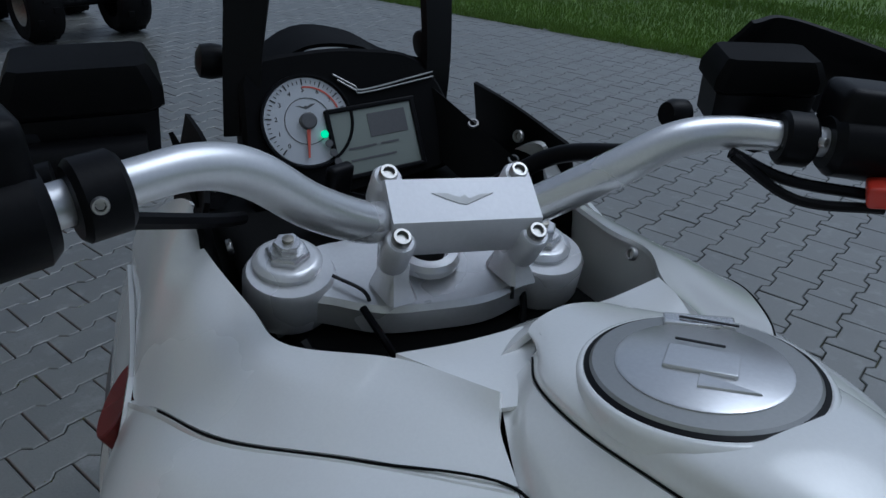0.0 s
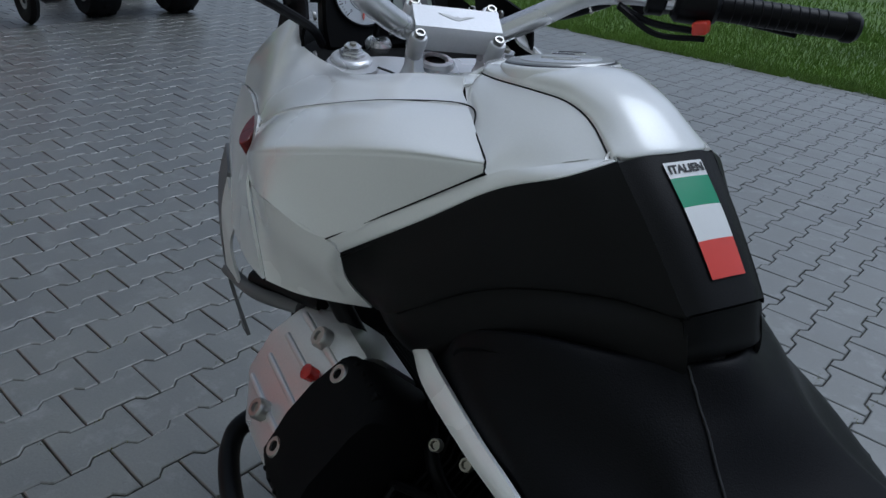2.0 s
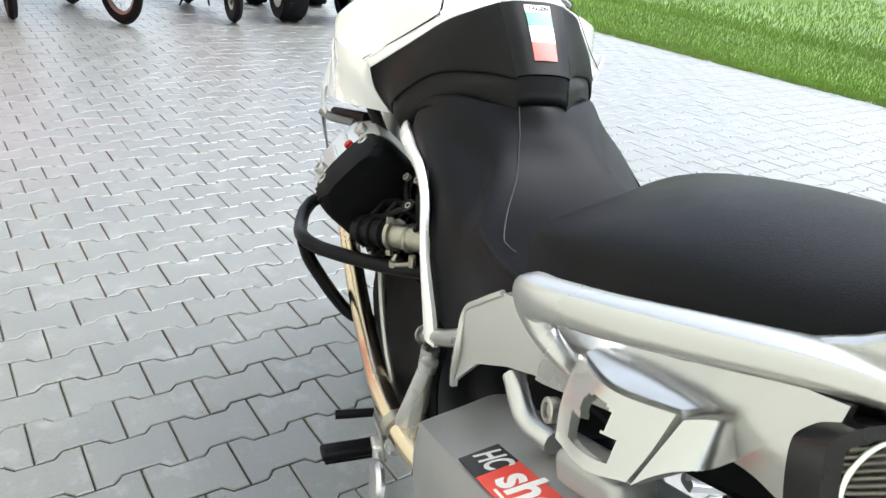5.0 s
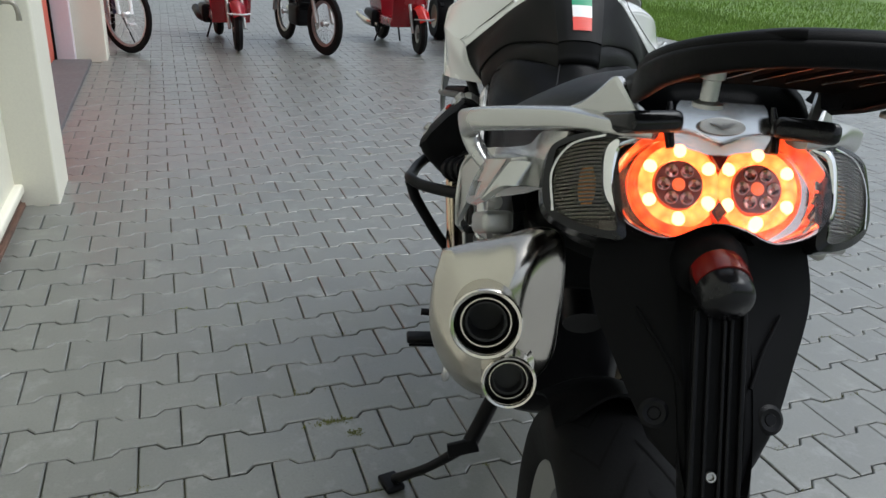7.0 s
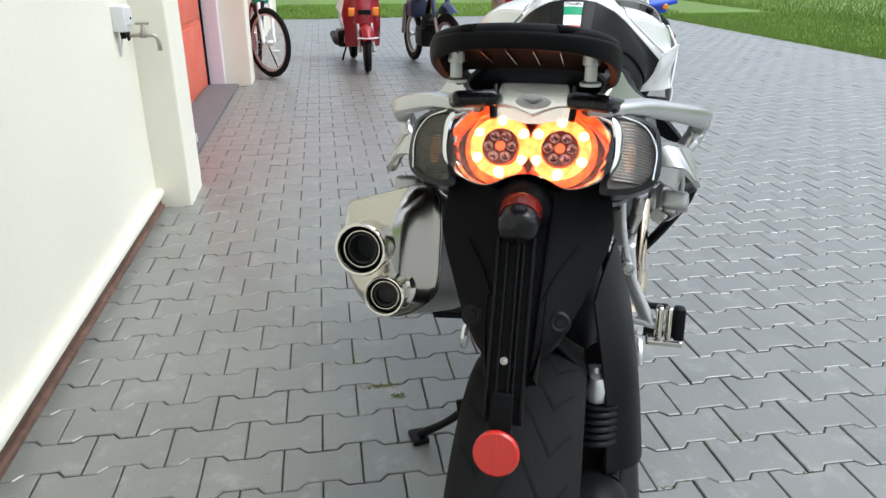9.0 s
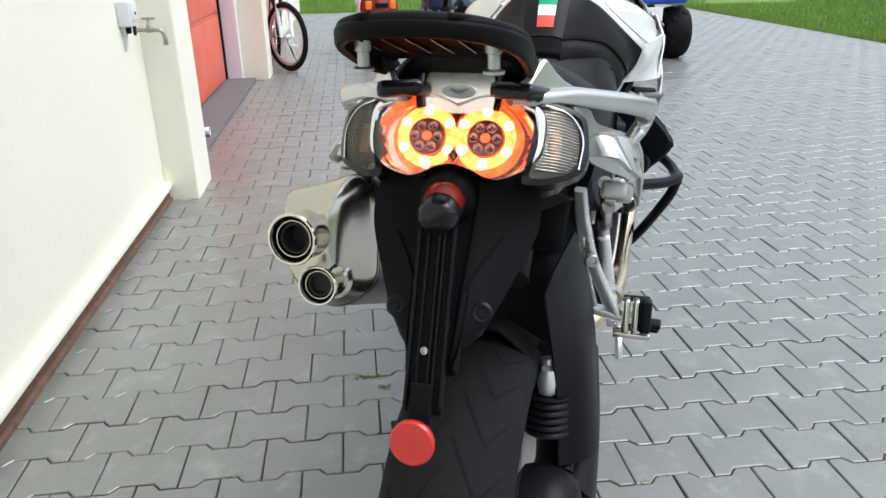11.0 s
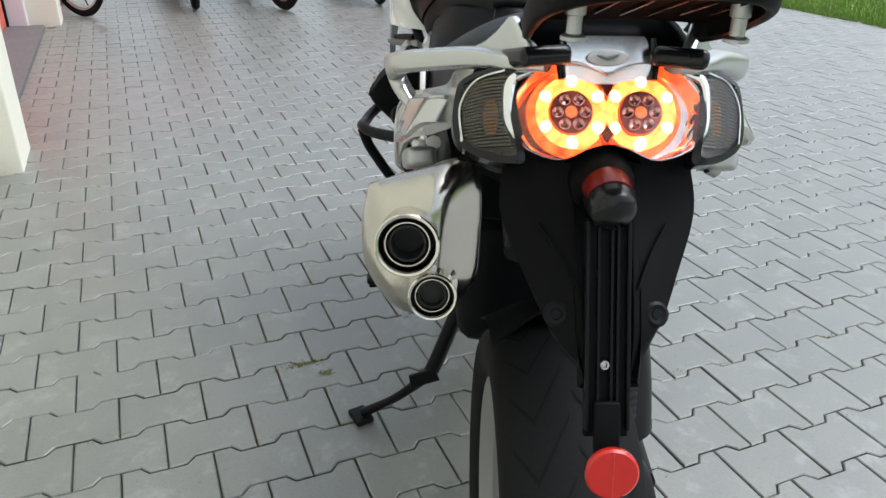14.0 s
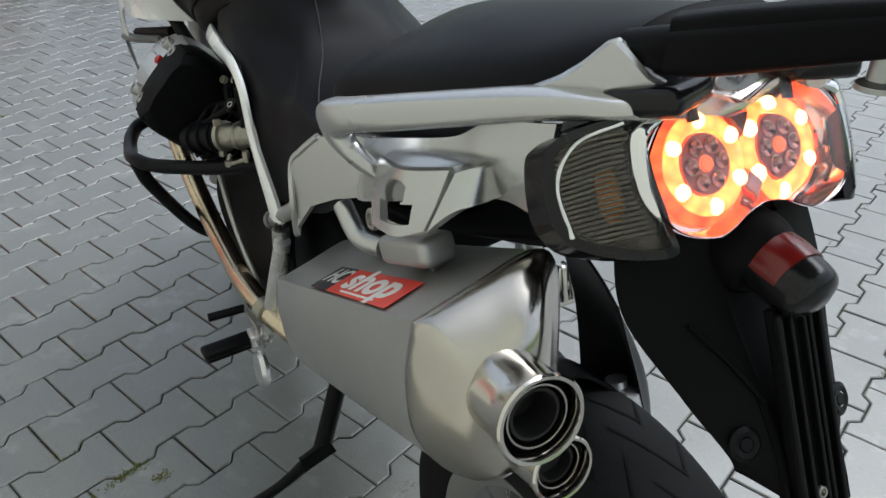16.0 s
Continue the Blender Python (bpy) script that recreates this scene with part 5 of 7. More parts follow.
for sx in (1, -1):
    for sy in (1, -1):
        part("bolt", moved(hexbolt(0.0068, 0.006), CLM @ pose(sx * 0.0268, sy * 0.0508, 0.0195)), BOLT, clamp, "socket bolt")
wing = [(-0.022, 0.004), (-0.012, 0.0035), (-0.003, 0.0), (0.0, 0.0035), (0.004, 0.001), (0.013, 0.005), (0.024, 0.0055), (0.015, 0.0005), (0.006, -0.0035), (0.0, -0.005), (-0.007, -0.002)]
part("emblem", moved(prism([(y, x) for x, y in wing], 0, 0.0006), CLM @ pose(0.0, 0, 0.0276)), PALEGREY, clamp, "small engraved wing shape")
bp("key_lock", join(moved(lathe([(0.017, 0), (0.019, 0.008), (0.016, 0.014), (0.013, 0.014)], 24), pose(1.03, 0.055, 1.075, 0, -12, 0)), moved(lathe([(0.012, 0), (0.012, 0.003)], 20), pose(1.028, 0.055, 1.088, 0, -12, 0))), ALU, "silver ignition lock")
bp("key", join(moved(block(0.012, 0.026, 0.036, 0.006), pose(1.022, 0.052, 1.11, 0, -12, 20)), tube([(1.02, 0.043, 1.100), (1.0, 0.032, 1.100), (1.0, 0.026, 1.088)], 0.0016, 8)), MATT, "black key head in the lock")
bp("red_tag", moved(block(0.02, 0.055, 0.014, 0.006), pose(0.945, 0.005, 1.1, 0, 10, 12)), REDPLASTIC, "red tag below the handlebar")
# solid dark blocks added where only shade lies round the steering head
bp("steering_void", join(moved(block(0.24, 0.27, 0.2, 0.03), pose(0.92, 0, 0.93)), moved(block(0.26, 0.29, 0.17, 0.02), pose(1.08, 0, 0.975)))  , SHADEDARK, "dark filler blocks for the shade round the steering head")
bp("loom", join(tube([(0.86, 0.02, 1.02), (0.84, 0.06, 0.99), (0.86, 0.1, 1.0), (0.92, 0.12, 1.03)], 0.006, 8), tube([(0.90, 0.08, 1.062), (0.875, 0.075, 1.05), (0.868, 0.06, 1.02), (0.88, 0.04, 0.99)], 0.003, 8), tube([(0.915, -0.06, 1.07), (0.88, -0.05, 1.04), (0.86, -0.03, 1.0)], 0.003, 8)), MATT, "black cables below the yoke")
bp("foam_block", moved(block(0.05, 0.07, 0.03, 0.008), pose(0.85, 0.03, 1.02, 10, 15, 10)), PALEGREY, "crumpled pale foil block")

# grips, switches, reservoirs
for sd, a, b, tip in ((1, (0.813, 0.318, 1.204), (0.785, 0.438, 1.196), (0.781, 0.452, 1.195)), (-1, (0.765, -0.298, 1.174), (0.68, -0.42, 1.165), (0.671, -0.433, 1.164))):
    d = Vector(b) - Vector(a)
    g = bp("grip", tube([a, b], 0.0165, 18), MATT, "black ribbed rubber grip")
    for k in range(11):
        part("grip_ring", moved(lathe([(0.0165, -0.0012), (0.0174, 0), (0.0165, 0.0012)], 18, caps=False), aim(Vector(a) + d * (0.1 + 0.075 * k), d)), MATT, g)
    part("bar_end", moved(lathe([(0.017, 0), (0.019, 0.004), (0.019, 0.014), (0.014, 0.02)], 18), aim(b, d)), MATT, g)
    m = aim(Vector(a) - d.normalized() * 0.03, d)
    sw = bp("switch_housing", moved(join(lathe([(0.02, -0.026), (0.025, -0.02), (0.0255, 0.022), (0.02, 0.028)], 20), moved(block(0.05, 0.042, 0.05, 0.01), pose(-0.012 * sd, 0.028 if sd > 0 else 0.024, 0))), m), MATT, "black switch housing")
    for k in range(3):
        part("button", moved(block(0.012, 0.01, 0.012, 0.003), m @ pose(-0.03 * sd if k < 2 else -0.022 * sd, -0.012 + 0.016 * k, 0.004 * k)), GREY if k else BLACK, sw)
    cl = bp("lever_clamp", moved(lathe([(0.018, -0.012), (0.021, -0.009), (0.021, 0.009), (0.018, 0.012)], 20), aim(Vector(a) - d.normalized() * 0.078, d)), MATT, "black lever clamp")
    part("screw", moved(hexbolt(0.004, 0.005), aim(Vector(a) - d.normalized() * 0.078 + Vector((-0.021, 0, 0.004)), (-1, 0, 0.2))), BOLT, cl)
    bp("lever", tube([Vector(a) - d.normalized() * 0.06 + Vector((0.045, 0, -0.004)), Vector(a) + d * 0.3 + Vector((0.068, 0, -0.01)), Vector(b) + Vector((0.06, 0, -0.02))], [0.011, 0.008, 0.007], 10), MATT, "black hand lever")
part("kill_switch", moved(block(0.018, 0.03, 0.016, 0.004), pose(0.752, -0.262, 1.152, 0, 10, 35)), REDPLASTIC, [o for o in bike.children if o.name.startswith("switch_housing")][-1], "red switch")
for sd, x, y, z, yaw in ((1, 0.972, 0.237, 1.205, -4), (-1, 0.888, -0.282, 1.185, -30)):
    r = bp("fluid_reservoir", moved(join(rings([[(px * s, py * s, pz) for px, py in ((-0.022, -0.043), (0.022, -0.043), (0.026, -0.036), (0.026, 0.036), (0.022, 0.043), (-0.022, 0.043), (-0.026, 0.036), (-0.026, -0.036))] for s, pz in ((0.8, -0.022), (0.93, -0.018), (0.96, 0.012))])), pose(x, y, z, 0, -8, yaw)), MATT, "black fluid reservoir")
    part("lid", moved(rings([[(px * s, py * s, pz) for px, py in ((-0.022, -0.043), (0.022, -0.043), (0.026, -0.036), (0.026, 0.036), (0.022, 0.043), (-0.022, 0.043), (-0.026, 0.036), (-0.026, -0.036))] for s, pz in ((0.97, 0.013), (1.05, 0.016), (1.05, 0.026), (0.9, 0.04), (0.86, 0.042))]), pose(x, y, z, 0, -8, yaw)), BLACK, r, "ridged black lid", 25)
    bp("master_cylinder", tube([(x - 0.03, y - 0.03 * sd, z - 0.02), (x - 0.02, y + 0.04 * sd, z - 0.02)], 0.016, 12), MATT, "black master cylinder")
    bp("hand_guard", shell([[(x + 0.055, y + 0.045 * sd, z + 0.055), (x + 0.05, y + 0.10 * sd, z + 0.055), (x - 0.04, y + 0.19 * sd, z + 0.02)], [(x + 0.08, y + 0.03 * sd, z + 0.01), (x + 0.075, y + 0.10 * sd, z + 0.01), (x - 0.02, y + 0.21 * sd, z - 0.01)], [(x + 0.06, y + 0.03 * sd, z - 0.04), (x + 0.06, y + 0.08 * sd, z - 0.04), (x - 0.03, y + 0.2 * sd, z - 0.03)]], 20, 10) if sd < 0 else moved(block(0.03, 0.09, 0.03, 0.01), pose(x - 0.01, y + 0.07, z - 0.01)), MATT, "black lever guard")
bp("brake_hose", tube([(1.02, -0.10, 1.08), (0.97, -0.14, 1.125), (0.905, -0.17, 1.145), (0.865, -0.205, 1.168)], 0.0085, 12), MATT, "black hose to the right grip")
bp("hose_fitting", moved(join(*[lathe([(0.0095, 0.008 * k), (0.0105, 0.008 * k + 0.003), (0.0095, 0.008 * k + 0.006)], 14) for k in range(5)]), aim((0.885, -0.187, 1.156), (-0.35, -0.55, 0.32))), STEEL, "steel hose fitting")
bp("bolt_head", moved(join(lathe([(0.013, 0), (0.013, 0.012), (0.01, 0.018)], 14)), aim((0.90, -0.212, 1.175), (0.1, 0.9, 0.1))), MATT, "black banjo bolt")
bp("cable_run", join(tube([(0.828, -0.19, 1.168), (0.80, -0.225, 1.150), (0.76, -0.27, 1.145)], 0.0045, 8), tube([(0.825, -0.19, 1.166), (0.79, -0.225, 1.138), (0.75, -0.27, 1.138)], 0.004, 8)), MATT, "thin black cables under the handlebar")
bp("cable_run", tube([(0.90, 0.255, 1.17), (0.925, 0.22, 1.15), (0.98, 0.165, 1.115), (1.05, 0.13, 1.08)], 0.006, 8), MATT, "thin black cable under the left grip")

# instruments: a panel that leans towards the rider
dashm = face((1.128, -0.01, 1.12), (0, -1, 0), (0.42, 0, 0.9))
hood = [(0.112, 0.055), (0.098, 0.075), (0.03, 0.082), (-0.02, 0.079), (-0.07, 0.068), (-0.10, 0.03), (-0.105, -0.03), (-0.08, -0.055), (0.09, -0.068), (0.118, -0.05)]
hood = [(-x, y) for x, y in hood]
dash = bp("instrument_panel", moved(prism([p[:2] for p in spline([(x, y, 0) for x, y in hood + hood[:1]], 50)[:-1]], -0.03, 0.004, 0.004), dashm), BLACK, "black instrument housing")
part("cowl_visor", shell([[(1.16, 0.09, 1.165), (1.175, 0.03, 1.195), (1.175, -0.03, 1.192), (1.165, -0.06, 1.172), (1.15, -0.10, 1.165)], [(1.20, 0.10, 1.17), (1.23, 0.03, 1.205), (1.23, -0.03, 1.2), (1.21, -0.07, 1.18), (1.19, -0.11, 1.17)]], 20, 6), BLACK, dash)
dm = dashm @ pose(-0.053, 0.012, 0.0042)
part("dial_rim", moved(lathe([(0.0425, 0), (0.0445, 0.004), (0.0465, 0.004), (0.047, 0)], 48, caps=False), dm), MATT, dash)
dial = part("dial", moved(lathe([(0.0428, 0.0), (0.0428, 0.0012)], 48), dm), DIALFACE, dash, "white rev counter dial")
tick = []
for k in range(41):
    a = radians(225 - 270 * k / 40)
    l = 0.006 if k % 4 == 0 else 0.003
    tick.append(moved(block(l, 0.0008 if k % 4 else 0.0013, 0.0004, 0.0001), dm @ pose(0.0385 * math.cos(a), 0.0385 * math.sin(a), 0.0015, 0, 0, math.degrees(a))))
tick.append(moved(lathe([(0.0225, 0.0014), (0.0225, 0.0017), (0.0231, 0.0017), (0.0231, 0.0014)], 40, caps=False), dm))
part("dial_marks", join(*tick), INK, dash, "black scale marks", 0)
part("dial_band", join(*[moved(block(0.0032, 0.0016, 0.0004, 0.0001), dm @ pose(0.0335 * math.cos(a), 0.0335 * math.sin(a), 0.0016, 0, 0, math.degrees(a) + 90)) for a in (radians(20 + 4.5 * k) for k in range(16))]), NEEDLE, dash, "red zone of the scale", 0)
for k in range(9):
    a = radians(225 - 27 * k)
    writing("numeral", str(k), 0.0062, dm @ pose(0.031 * math.cos(a), 0.031 * math.sin(a), 0.0014), INK, dash)
part("dial_hub", moved(lathe([(0.0085, 0.001), (0.0085, 0.005), (0.007, 0.0062)], 24), dm), GREY, dash, "grey needle hub")
part("needle", moved(prism([(-0.002, 0), (0.002, 0), (0.0008, -0.036), (-0.0008, -0.036)], 0.003, 0.0045), dm @ pose(0, 0, 0, 0, 0, -8)), NEEDLE, dash, "red needle")
part("wing_mark", moved(prism([(x * 0.45, y * 0.45) for x, y in wing], 0.0013, 0.0016), dm @ pose(0.0, 0.014, 0)), GREY, dash, "grey wing shape", 0)
DISP = dashm @ pose(-0.032, -0.014, 0, 0, 0, 3)
part("display_frame", moved(join(*[moved(block(w, h, 0.005, 0.0015), pose(x, y, 0.006)) for x, y, w, h in ((0.047, 0.032, 0.098, 0.005), (0.047, -0.036, 0.098, 0.005), (0.0, -0.002, 0.005, 0.072), (0.093, -0.002, 0.005, 0.072))]), DISP), MATT, dash, "black display frame")
part("display", moved(moved(block(0.09, 0.064, 0.003, 0.001), pose(0.0465, -0.002, 0.005)), DISP), LCD, dash, "grey-green liquid crystal display")
part("display_block", moved(moved(block(0.042, 0.024, 0.0006, 0.0002), pose(0.062, 0.012, 0.0068)), DISP), GREY, dash, "dark segment block", 0)
part("display_bars", moved(join(*[moved(block(w, 0.0022, 0.0006, 0.0002), pose(x, y, 0.0068)) for x, y, w in ((0.03, -0.008, 0.03), (0.06, -0.008, 0.02), (0.04, -0.02, 0.05))]), DISP), GREY, dash, "dim unreadable display bars", 0)
for k, mat in enumerate((NEUTRAL, GREY, GREY, GREY)):
    part("tell_tale", moved(lathe([(0.0038, 0), (0.0038, 0.0012)], 18), dashm @ pose(-0.0395 + 0.003 * k, -0.003 - 0.0095 * k, 0.0086)), mat, dash, "lit green neutral lamp" if k == 0 else "dark grey tell-tale lamp")
part("trim_line", moved(join(*[tube([(-0.02 + 0.004 * j, 0.055 - 0.006 * j, 0.006), (0.0, 0.042 - 0.004 * j, 0.006), (0.012, 0.037 - 0.003 * j, 0.006), (0.09, 0.048 - 0.005 * j, 0.006)], 0.0009, 6) for j in range(2)]), dashm), SATIN, dash, "two thin silver trim lines")
for sd in (1, -1):
    side = (lambda g: g) if sd > 0 else flipped
    lean = (lambda g: g) if sd > 0 else (lambda g: ([(x, y + 0.25 * max(0.0, z - 1.12), z) for x, y, z in g[0]], g[1]))
    arm = bp("screen_arm", side(lean(shell([[(1.155, 0.118, 1.12), (1.165, 0.112, 1.18), (1.185, 0.10, 1.26), (1.21, 0.09, 1.34)], [(1.145, 0.083, 1.12), (1.155, 0.078, 1.18), (1.17, 0.06, 1.26), (1.195, 0.045, 1.34)]], 16, 5, 0.008))), MATT, "black windscreen arm")
    part("knob", side(moved(lathe([(0.01, -0.012), (0.016, -0.01), (0.0175, 0.0), (0.016, 0.01), (0.008, 0.014)], 22), aim((1.19, 0.118, 1.185), (0.1, 1, 0.1)))), MATT, arm, "black round knob")
    if sd > 0:
        bp("side_blade", side(shell([[(1.16, 0.125, 1.10), (1.13, 0.155, 1.115), (1.11, 0.17, 1.145)], [(1.13, 0.115, 1.07), (1.10, 0.14, 1.07), (1.08, 0.16, 1.085)]], 10, 6)), BLACK, "black blade beside the instruments")
rp = bp("right_inner_panel", shell([[(1.14, -0.10, 1.15), (1.08, -0.135, 1.11), (1.03, -0.16, 1.08)], [(1.13, -0.09, 1.09), (1.06, -0.11, 1.06), (1.0, -0.14, 1.04)]], 12, 6), BLACK, "black panel beside the instruments")
for p in ((1.095, -0.125, 1.118), (1.05, -0.148, 1.09)):
    part("screw", moved(hexbolt(0.006, 0.004), aim(p, (-0.5, 0.3, 0.8))), BOLT, rp, "bright screw")
bp("screw", moved(hexbolt(0.0055, 0.004), aim((0.848, -0.128, 1.085), (0.2, 1, 0.3))), BOLT, "screw in the right cowl")

# the tank, cowls, steering and instruments, drawn in their own axes, are set on the frame
FRONT_PARTS = """cowl_side inner_cowl inner_wall wind_deflector fairing_strut
    nose_fairing tank_tunnel filler_collar fuel_cap top_yoke fork_cap clamp_slit stem_nut riser
    bar_clamp key_lock key red_tag steering_void loom foam_block grip switch_housing lever_clamp lever fluid_reservoir master_cylinder
    hand_guard brake_hose hose_fitting bolt_head cable_run instrument_panel screen_arm side_blade right_inner_panel screw""".split()
for ob in bike.children:
    if ob.name.split(".")[0] in FRONT_PARTS:
        for piece in (ob, *ob.children_recursive):
            piece.data.transform(FRONT)

# silencer: a rounded prism that rises towards the rear
AXM = face((0.0, 0.188, 0.636), (0, 1, 0), (0.43, 0, 0.903))
SEC = [(0.055, 0.057), (0.0, 0.073), (-0.046, 0.085), (-0.066, 0.066), (-0.068, 0.0), (-0.06, -0.06), (-0.012, -0.093), (0.03, -0.083), (0.060, -0.037), (0.064, 0.015)]
sec = [p[:2] for p in spline([(a, b, 0) for a, b in SEC + SEC[:1]], 49)[:-1]]


def muffler_row(s, k, slant=0.0):
    """A ring of the silencer's skin; slant leans it, its top farther to the rear."""
    return [tuple(AXM @ Vector((a * k, b * k, s - slant * b * k))) for a, b in sec]


def cap_row(ds, inner, outer, kb, db):
    """A ring of the end cap that draws in faster on the wheel's side."""
    ka, da = (outer - inner) / 0.136, 0.5 * (outer + inner) + 0.002
    return [tuple(AXM @ Vector((a * ka + da, b * kb + db, -(0.462 + ds) - 0.35 * (b * kb + db)))) for a, b in sec]


AX = (AXM @ Vector((0, 0, 1))) - (AXM @ Vector((0, 0, 0)))
sgn = 1 if AX.x < 0 else -1
AX = AX * sgn
muff = bp("silencer", rings([muffler_row(sgn * s, k, sl) for s, k, sl in ((-0.015, 0.62, 0), (0.0, 0.82, 0), (0.012, 0.93, 0), (0.03, 0.98, 0.02), (0.2, 1.0, 0.15), (0.445, 1.01, 0.34), (0.453, 1.01, 0.35), (0.455, 0.995, 0.35))]), SATIN, "satin grey silencer body", 30)
part("end_cap", rings([cap_row(*r) for r in ((-0.007, -0.068, 0.067, 0.985, 0.0), (-0.005, -0.0695, 0.0685, 1.005, 0.0), (0.0, -0.0695, 0.0685, 1.005, 0.0), (0.008, -0.062, 0.067, 0.970, -0.001), (0.017, -0.053, 0.063, 0.915, -0.004), (0.027, -0.044, 0.058, 0.845, -0.008), (0.037, -0.036, 0.052, 0.755, -0.012), (0.045, -0.028, 0.046, 0.655, -0.016), (0.050, -0.020, 0.039, 0.55, -0.020), (0.0515, -0.010, 0.03, 0.4, -0.022))]), CAPSTEEL, muff, "brushed steel end cap with a warm tint", 60)
part("seam_band", rings([muffler_row(sgn * s, k, 0.35) for s, k in ((0.450, 1.012), (0.452, 1.024), (0.457, 1.024), (0.459, 1.012))], caps=False), CAPSTEEL, muff)


def outlet(name, p, r, l, tilt, deep):
    d = (AX + Vector((0, tilt, -0.25))).normalized()
    back = Vector(p) - d * l
    o = part(name, moved(lathe([(r * 1.18, -0.004), (r * 1.2, 0.004), (r * 0.98, 0.008), (r * 0.95, l * 0.7), (r, l - 0.006), (r * 1.04, l - 0.002), (r * 1.0, l), (r * 0.92, l - 0.0005), (r * 0.88, l - 0.004), (r * 0.86, l - 0.012)], 40, caps=False), aim(back, d)), STEEL, muff, "polished steel tail pipe")
    part(name + "_bore", moved(lathe([(r * 0.87, l - 0.010), (r * 0.84, l - deep), (r * 0.60, l - deep), (r * 0.60, l - 0.010), (r * 0.53, l - 0.010), (r * 0.50, l - deep), (1e-4, l - deep)], 36, caps=False), aim(back, d)), SOOT, muff, "sooty dark pipe bore")
    part("inner_ring", moved(lathe([(r * 0.74, l - 0.012), (r * 0.735, l - 0.007), (r * 0.69, l - 0.007), (r * 0.685, l - 0.012)], 36, caps=False), aim(back, d)), CAPSTEEL, muff, "dull inner rim of the pipe")


outlet("upper_tail_pipe", (-0.508, 0.2015, 0.865), 0.0325, 0.075, 0.03, 0.036)
outlet("lower_tail_pipe", (-0.503, 0.1745, 0.801), 0.0255, 0.055, -0.02, 0.02)
STK = face((-0.2425, 0.2225, 0.8245), (-0.903, 0.0, 0.43), (0.115, -0.962, 0.241))
sticker = part("sticker", moved(block(0.22, 0.040, 0.0008, 0.0002), STK), FLAGRED, muff, "red and black shop sticker")
part("sticker_dark", moved(block(0.056, 0.040, 0.0012, 0.0002), STK @ pose(-0.082, 0, 0)), INK, muff, "black end of the sticker")
writing("letters", "HC", 0.034, STK @ pose(-0.080, 0.003, 0.0008), PALEGREY, muff, 0.3, "pale italic letters", 0.0006)
writing("letters", "shop", 0.046, STK @ pose(0.028, 0.004, 0.0008) @ Matrix.Diagonal((1.4, 1, 1, 1)), FLAGWHITE, muff, 0.1, "white bold letters", 0.0014)
part("sticker_bar", moved(block(0.09, 0.0025, 0.001, 0.0002), STK @ pose(0.028, -0.0155, 0.0004)), FLAGWHITE, muff, "white unreadable line", 0)
part("stamp", join(*[moved(block(0.036, 0.026, 0.0006, 0.0002), face((-0.27 - 0.045 * k, 0.2495, 0.755 + 0.021 * k), (-0.90, 0.0, 0.43), (0.43, 0.12, 0.87))) for k in range(2)]), GREYMETAL, muff, "stamped grey marking", 0)
bp("silencer_hanger", tube([(-0.24, 0.17, 0.80), (-0.23, 0.18, 0.77), (-0.22, 0.185, 0.75)], 0.012, 10), SATIN, "steel silencer hanger")
bp("link_pipe", tube([(0.03, 0.188, 0.62), (0.08, 0.185, 0.585), (0.12, 0.16, 0.52), (0.16, 0.10, 0.45)], 0.026, 14), HEADER, "steel link pipe")

# rear fender and lamp
CARRIER = [
    [(-0.440, 0.098, 0.945), (-0.469, 0.104, 0.890), (-0.515, 0.080, 0.836), (-0.547, 0.061, 0.802), (-0.552, 0.052, 0.784)],
    [(-0.458, 0.066, 0.942), (-0.490, 0.066, 0.888), (-0.535, 0.055, 0.832), (-0.560, 0.049, 0.800), (-0.566, 0.044, 0.781)],
    [(-0.468, 0.036, 0.942), (-0.502, 0.032, 0.888), (-0.548, 0.028, 0.832), (-0.572, 0.026, 0.797), (-0.588, 0.023, 0.765)],
    [(-0.466, 0.026, 0.944), (-0.496, 0.024, 0.890), (-0.542, 0.022, 0.832), (-0.570, 0.021, 0.790), (-0.594, 0.020, 0.748)]]
carrier = bp("plate_carrier", shell(CARRIER + [[(x, -y, z) for x, y, z in r] for r in CARRIER[::-1]], 34, 56, 0.008), BLACK, "black plastic licence plate carrier")
for sd in (1, -1):
    part("crease", tube([(-0.4955, 0.066 * sd, 0.886), (-0.521, 0.046 * sd, 0.862), (-0.546, 0.031 * sd, 0.838)], 0.0016, 8, 20), BLACK, carrier)
pair("fender_bolt", moved(join(lathe([(0.013, 0), (0.0135, 0.003), (0.01, 0.005), (0.006, 0.004)], 20, caps=False), lathe([(0.006, 0.003), (0.005, 0.0045)], 14)), aim((-0.551, 0.0505, 0.811), (-0.85, 0.2, 0.5))), MATT, "black bolt")
railm = face((-0.571, 0.004, 0.808), (0, -1, 0), (0.43, 0, 0.9))
rail = bp("plate_rail", moved(moved(block(0.044, 0.215, 0.008, 0.002), pose(0, 0.0, 0.0)), railm), BLACK, "black ribbed plate rail")
for x, w, y in ((-0.0205, 0.004, 0.012), (0.0205, 0.004, 0.012), (-0.0095, 0.003, 0.008), (0.0095, 0.003, 0.008), (0.0035, 0.003, 0.008)):
    part("rib", moved(moved(block(w, 0.205, 0.007, 0.0015), pose(x, y - 0.01, 0.006)), railm), MATT, rail)
for y in (-0.036, -0.078):
    part("screw", moved(hexbolt(0.0048, 0.003), railm @ pose(-0.003, y, 0.006)), BOLT, rail, "small steel screw")
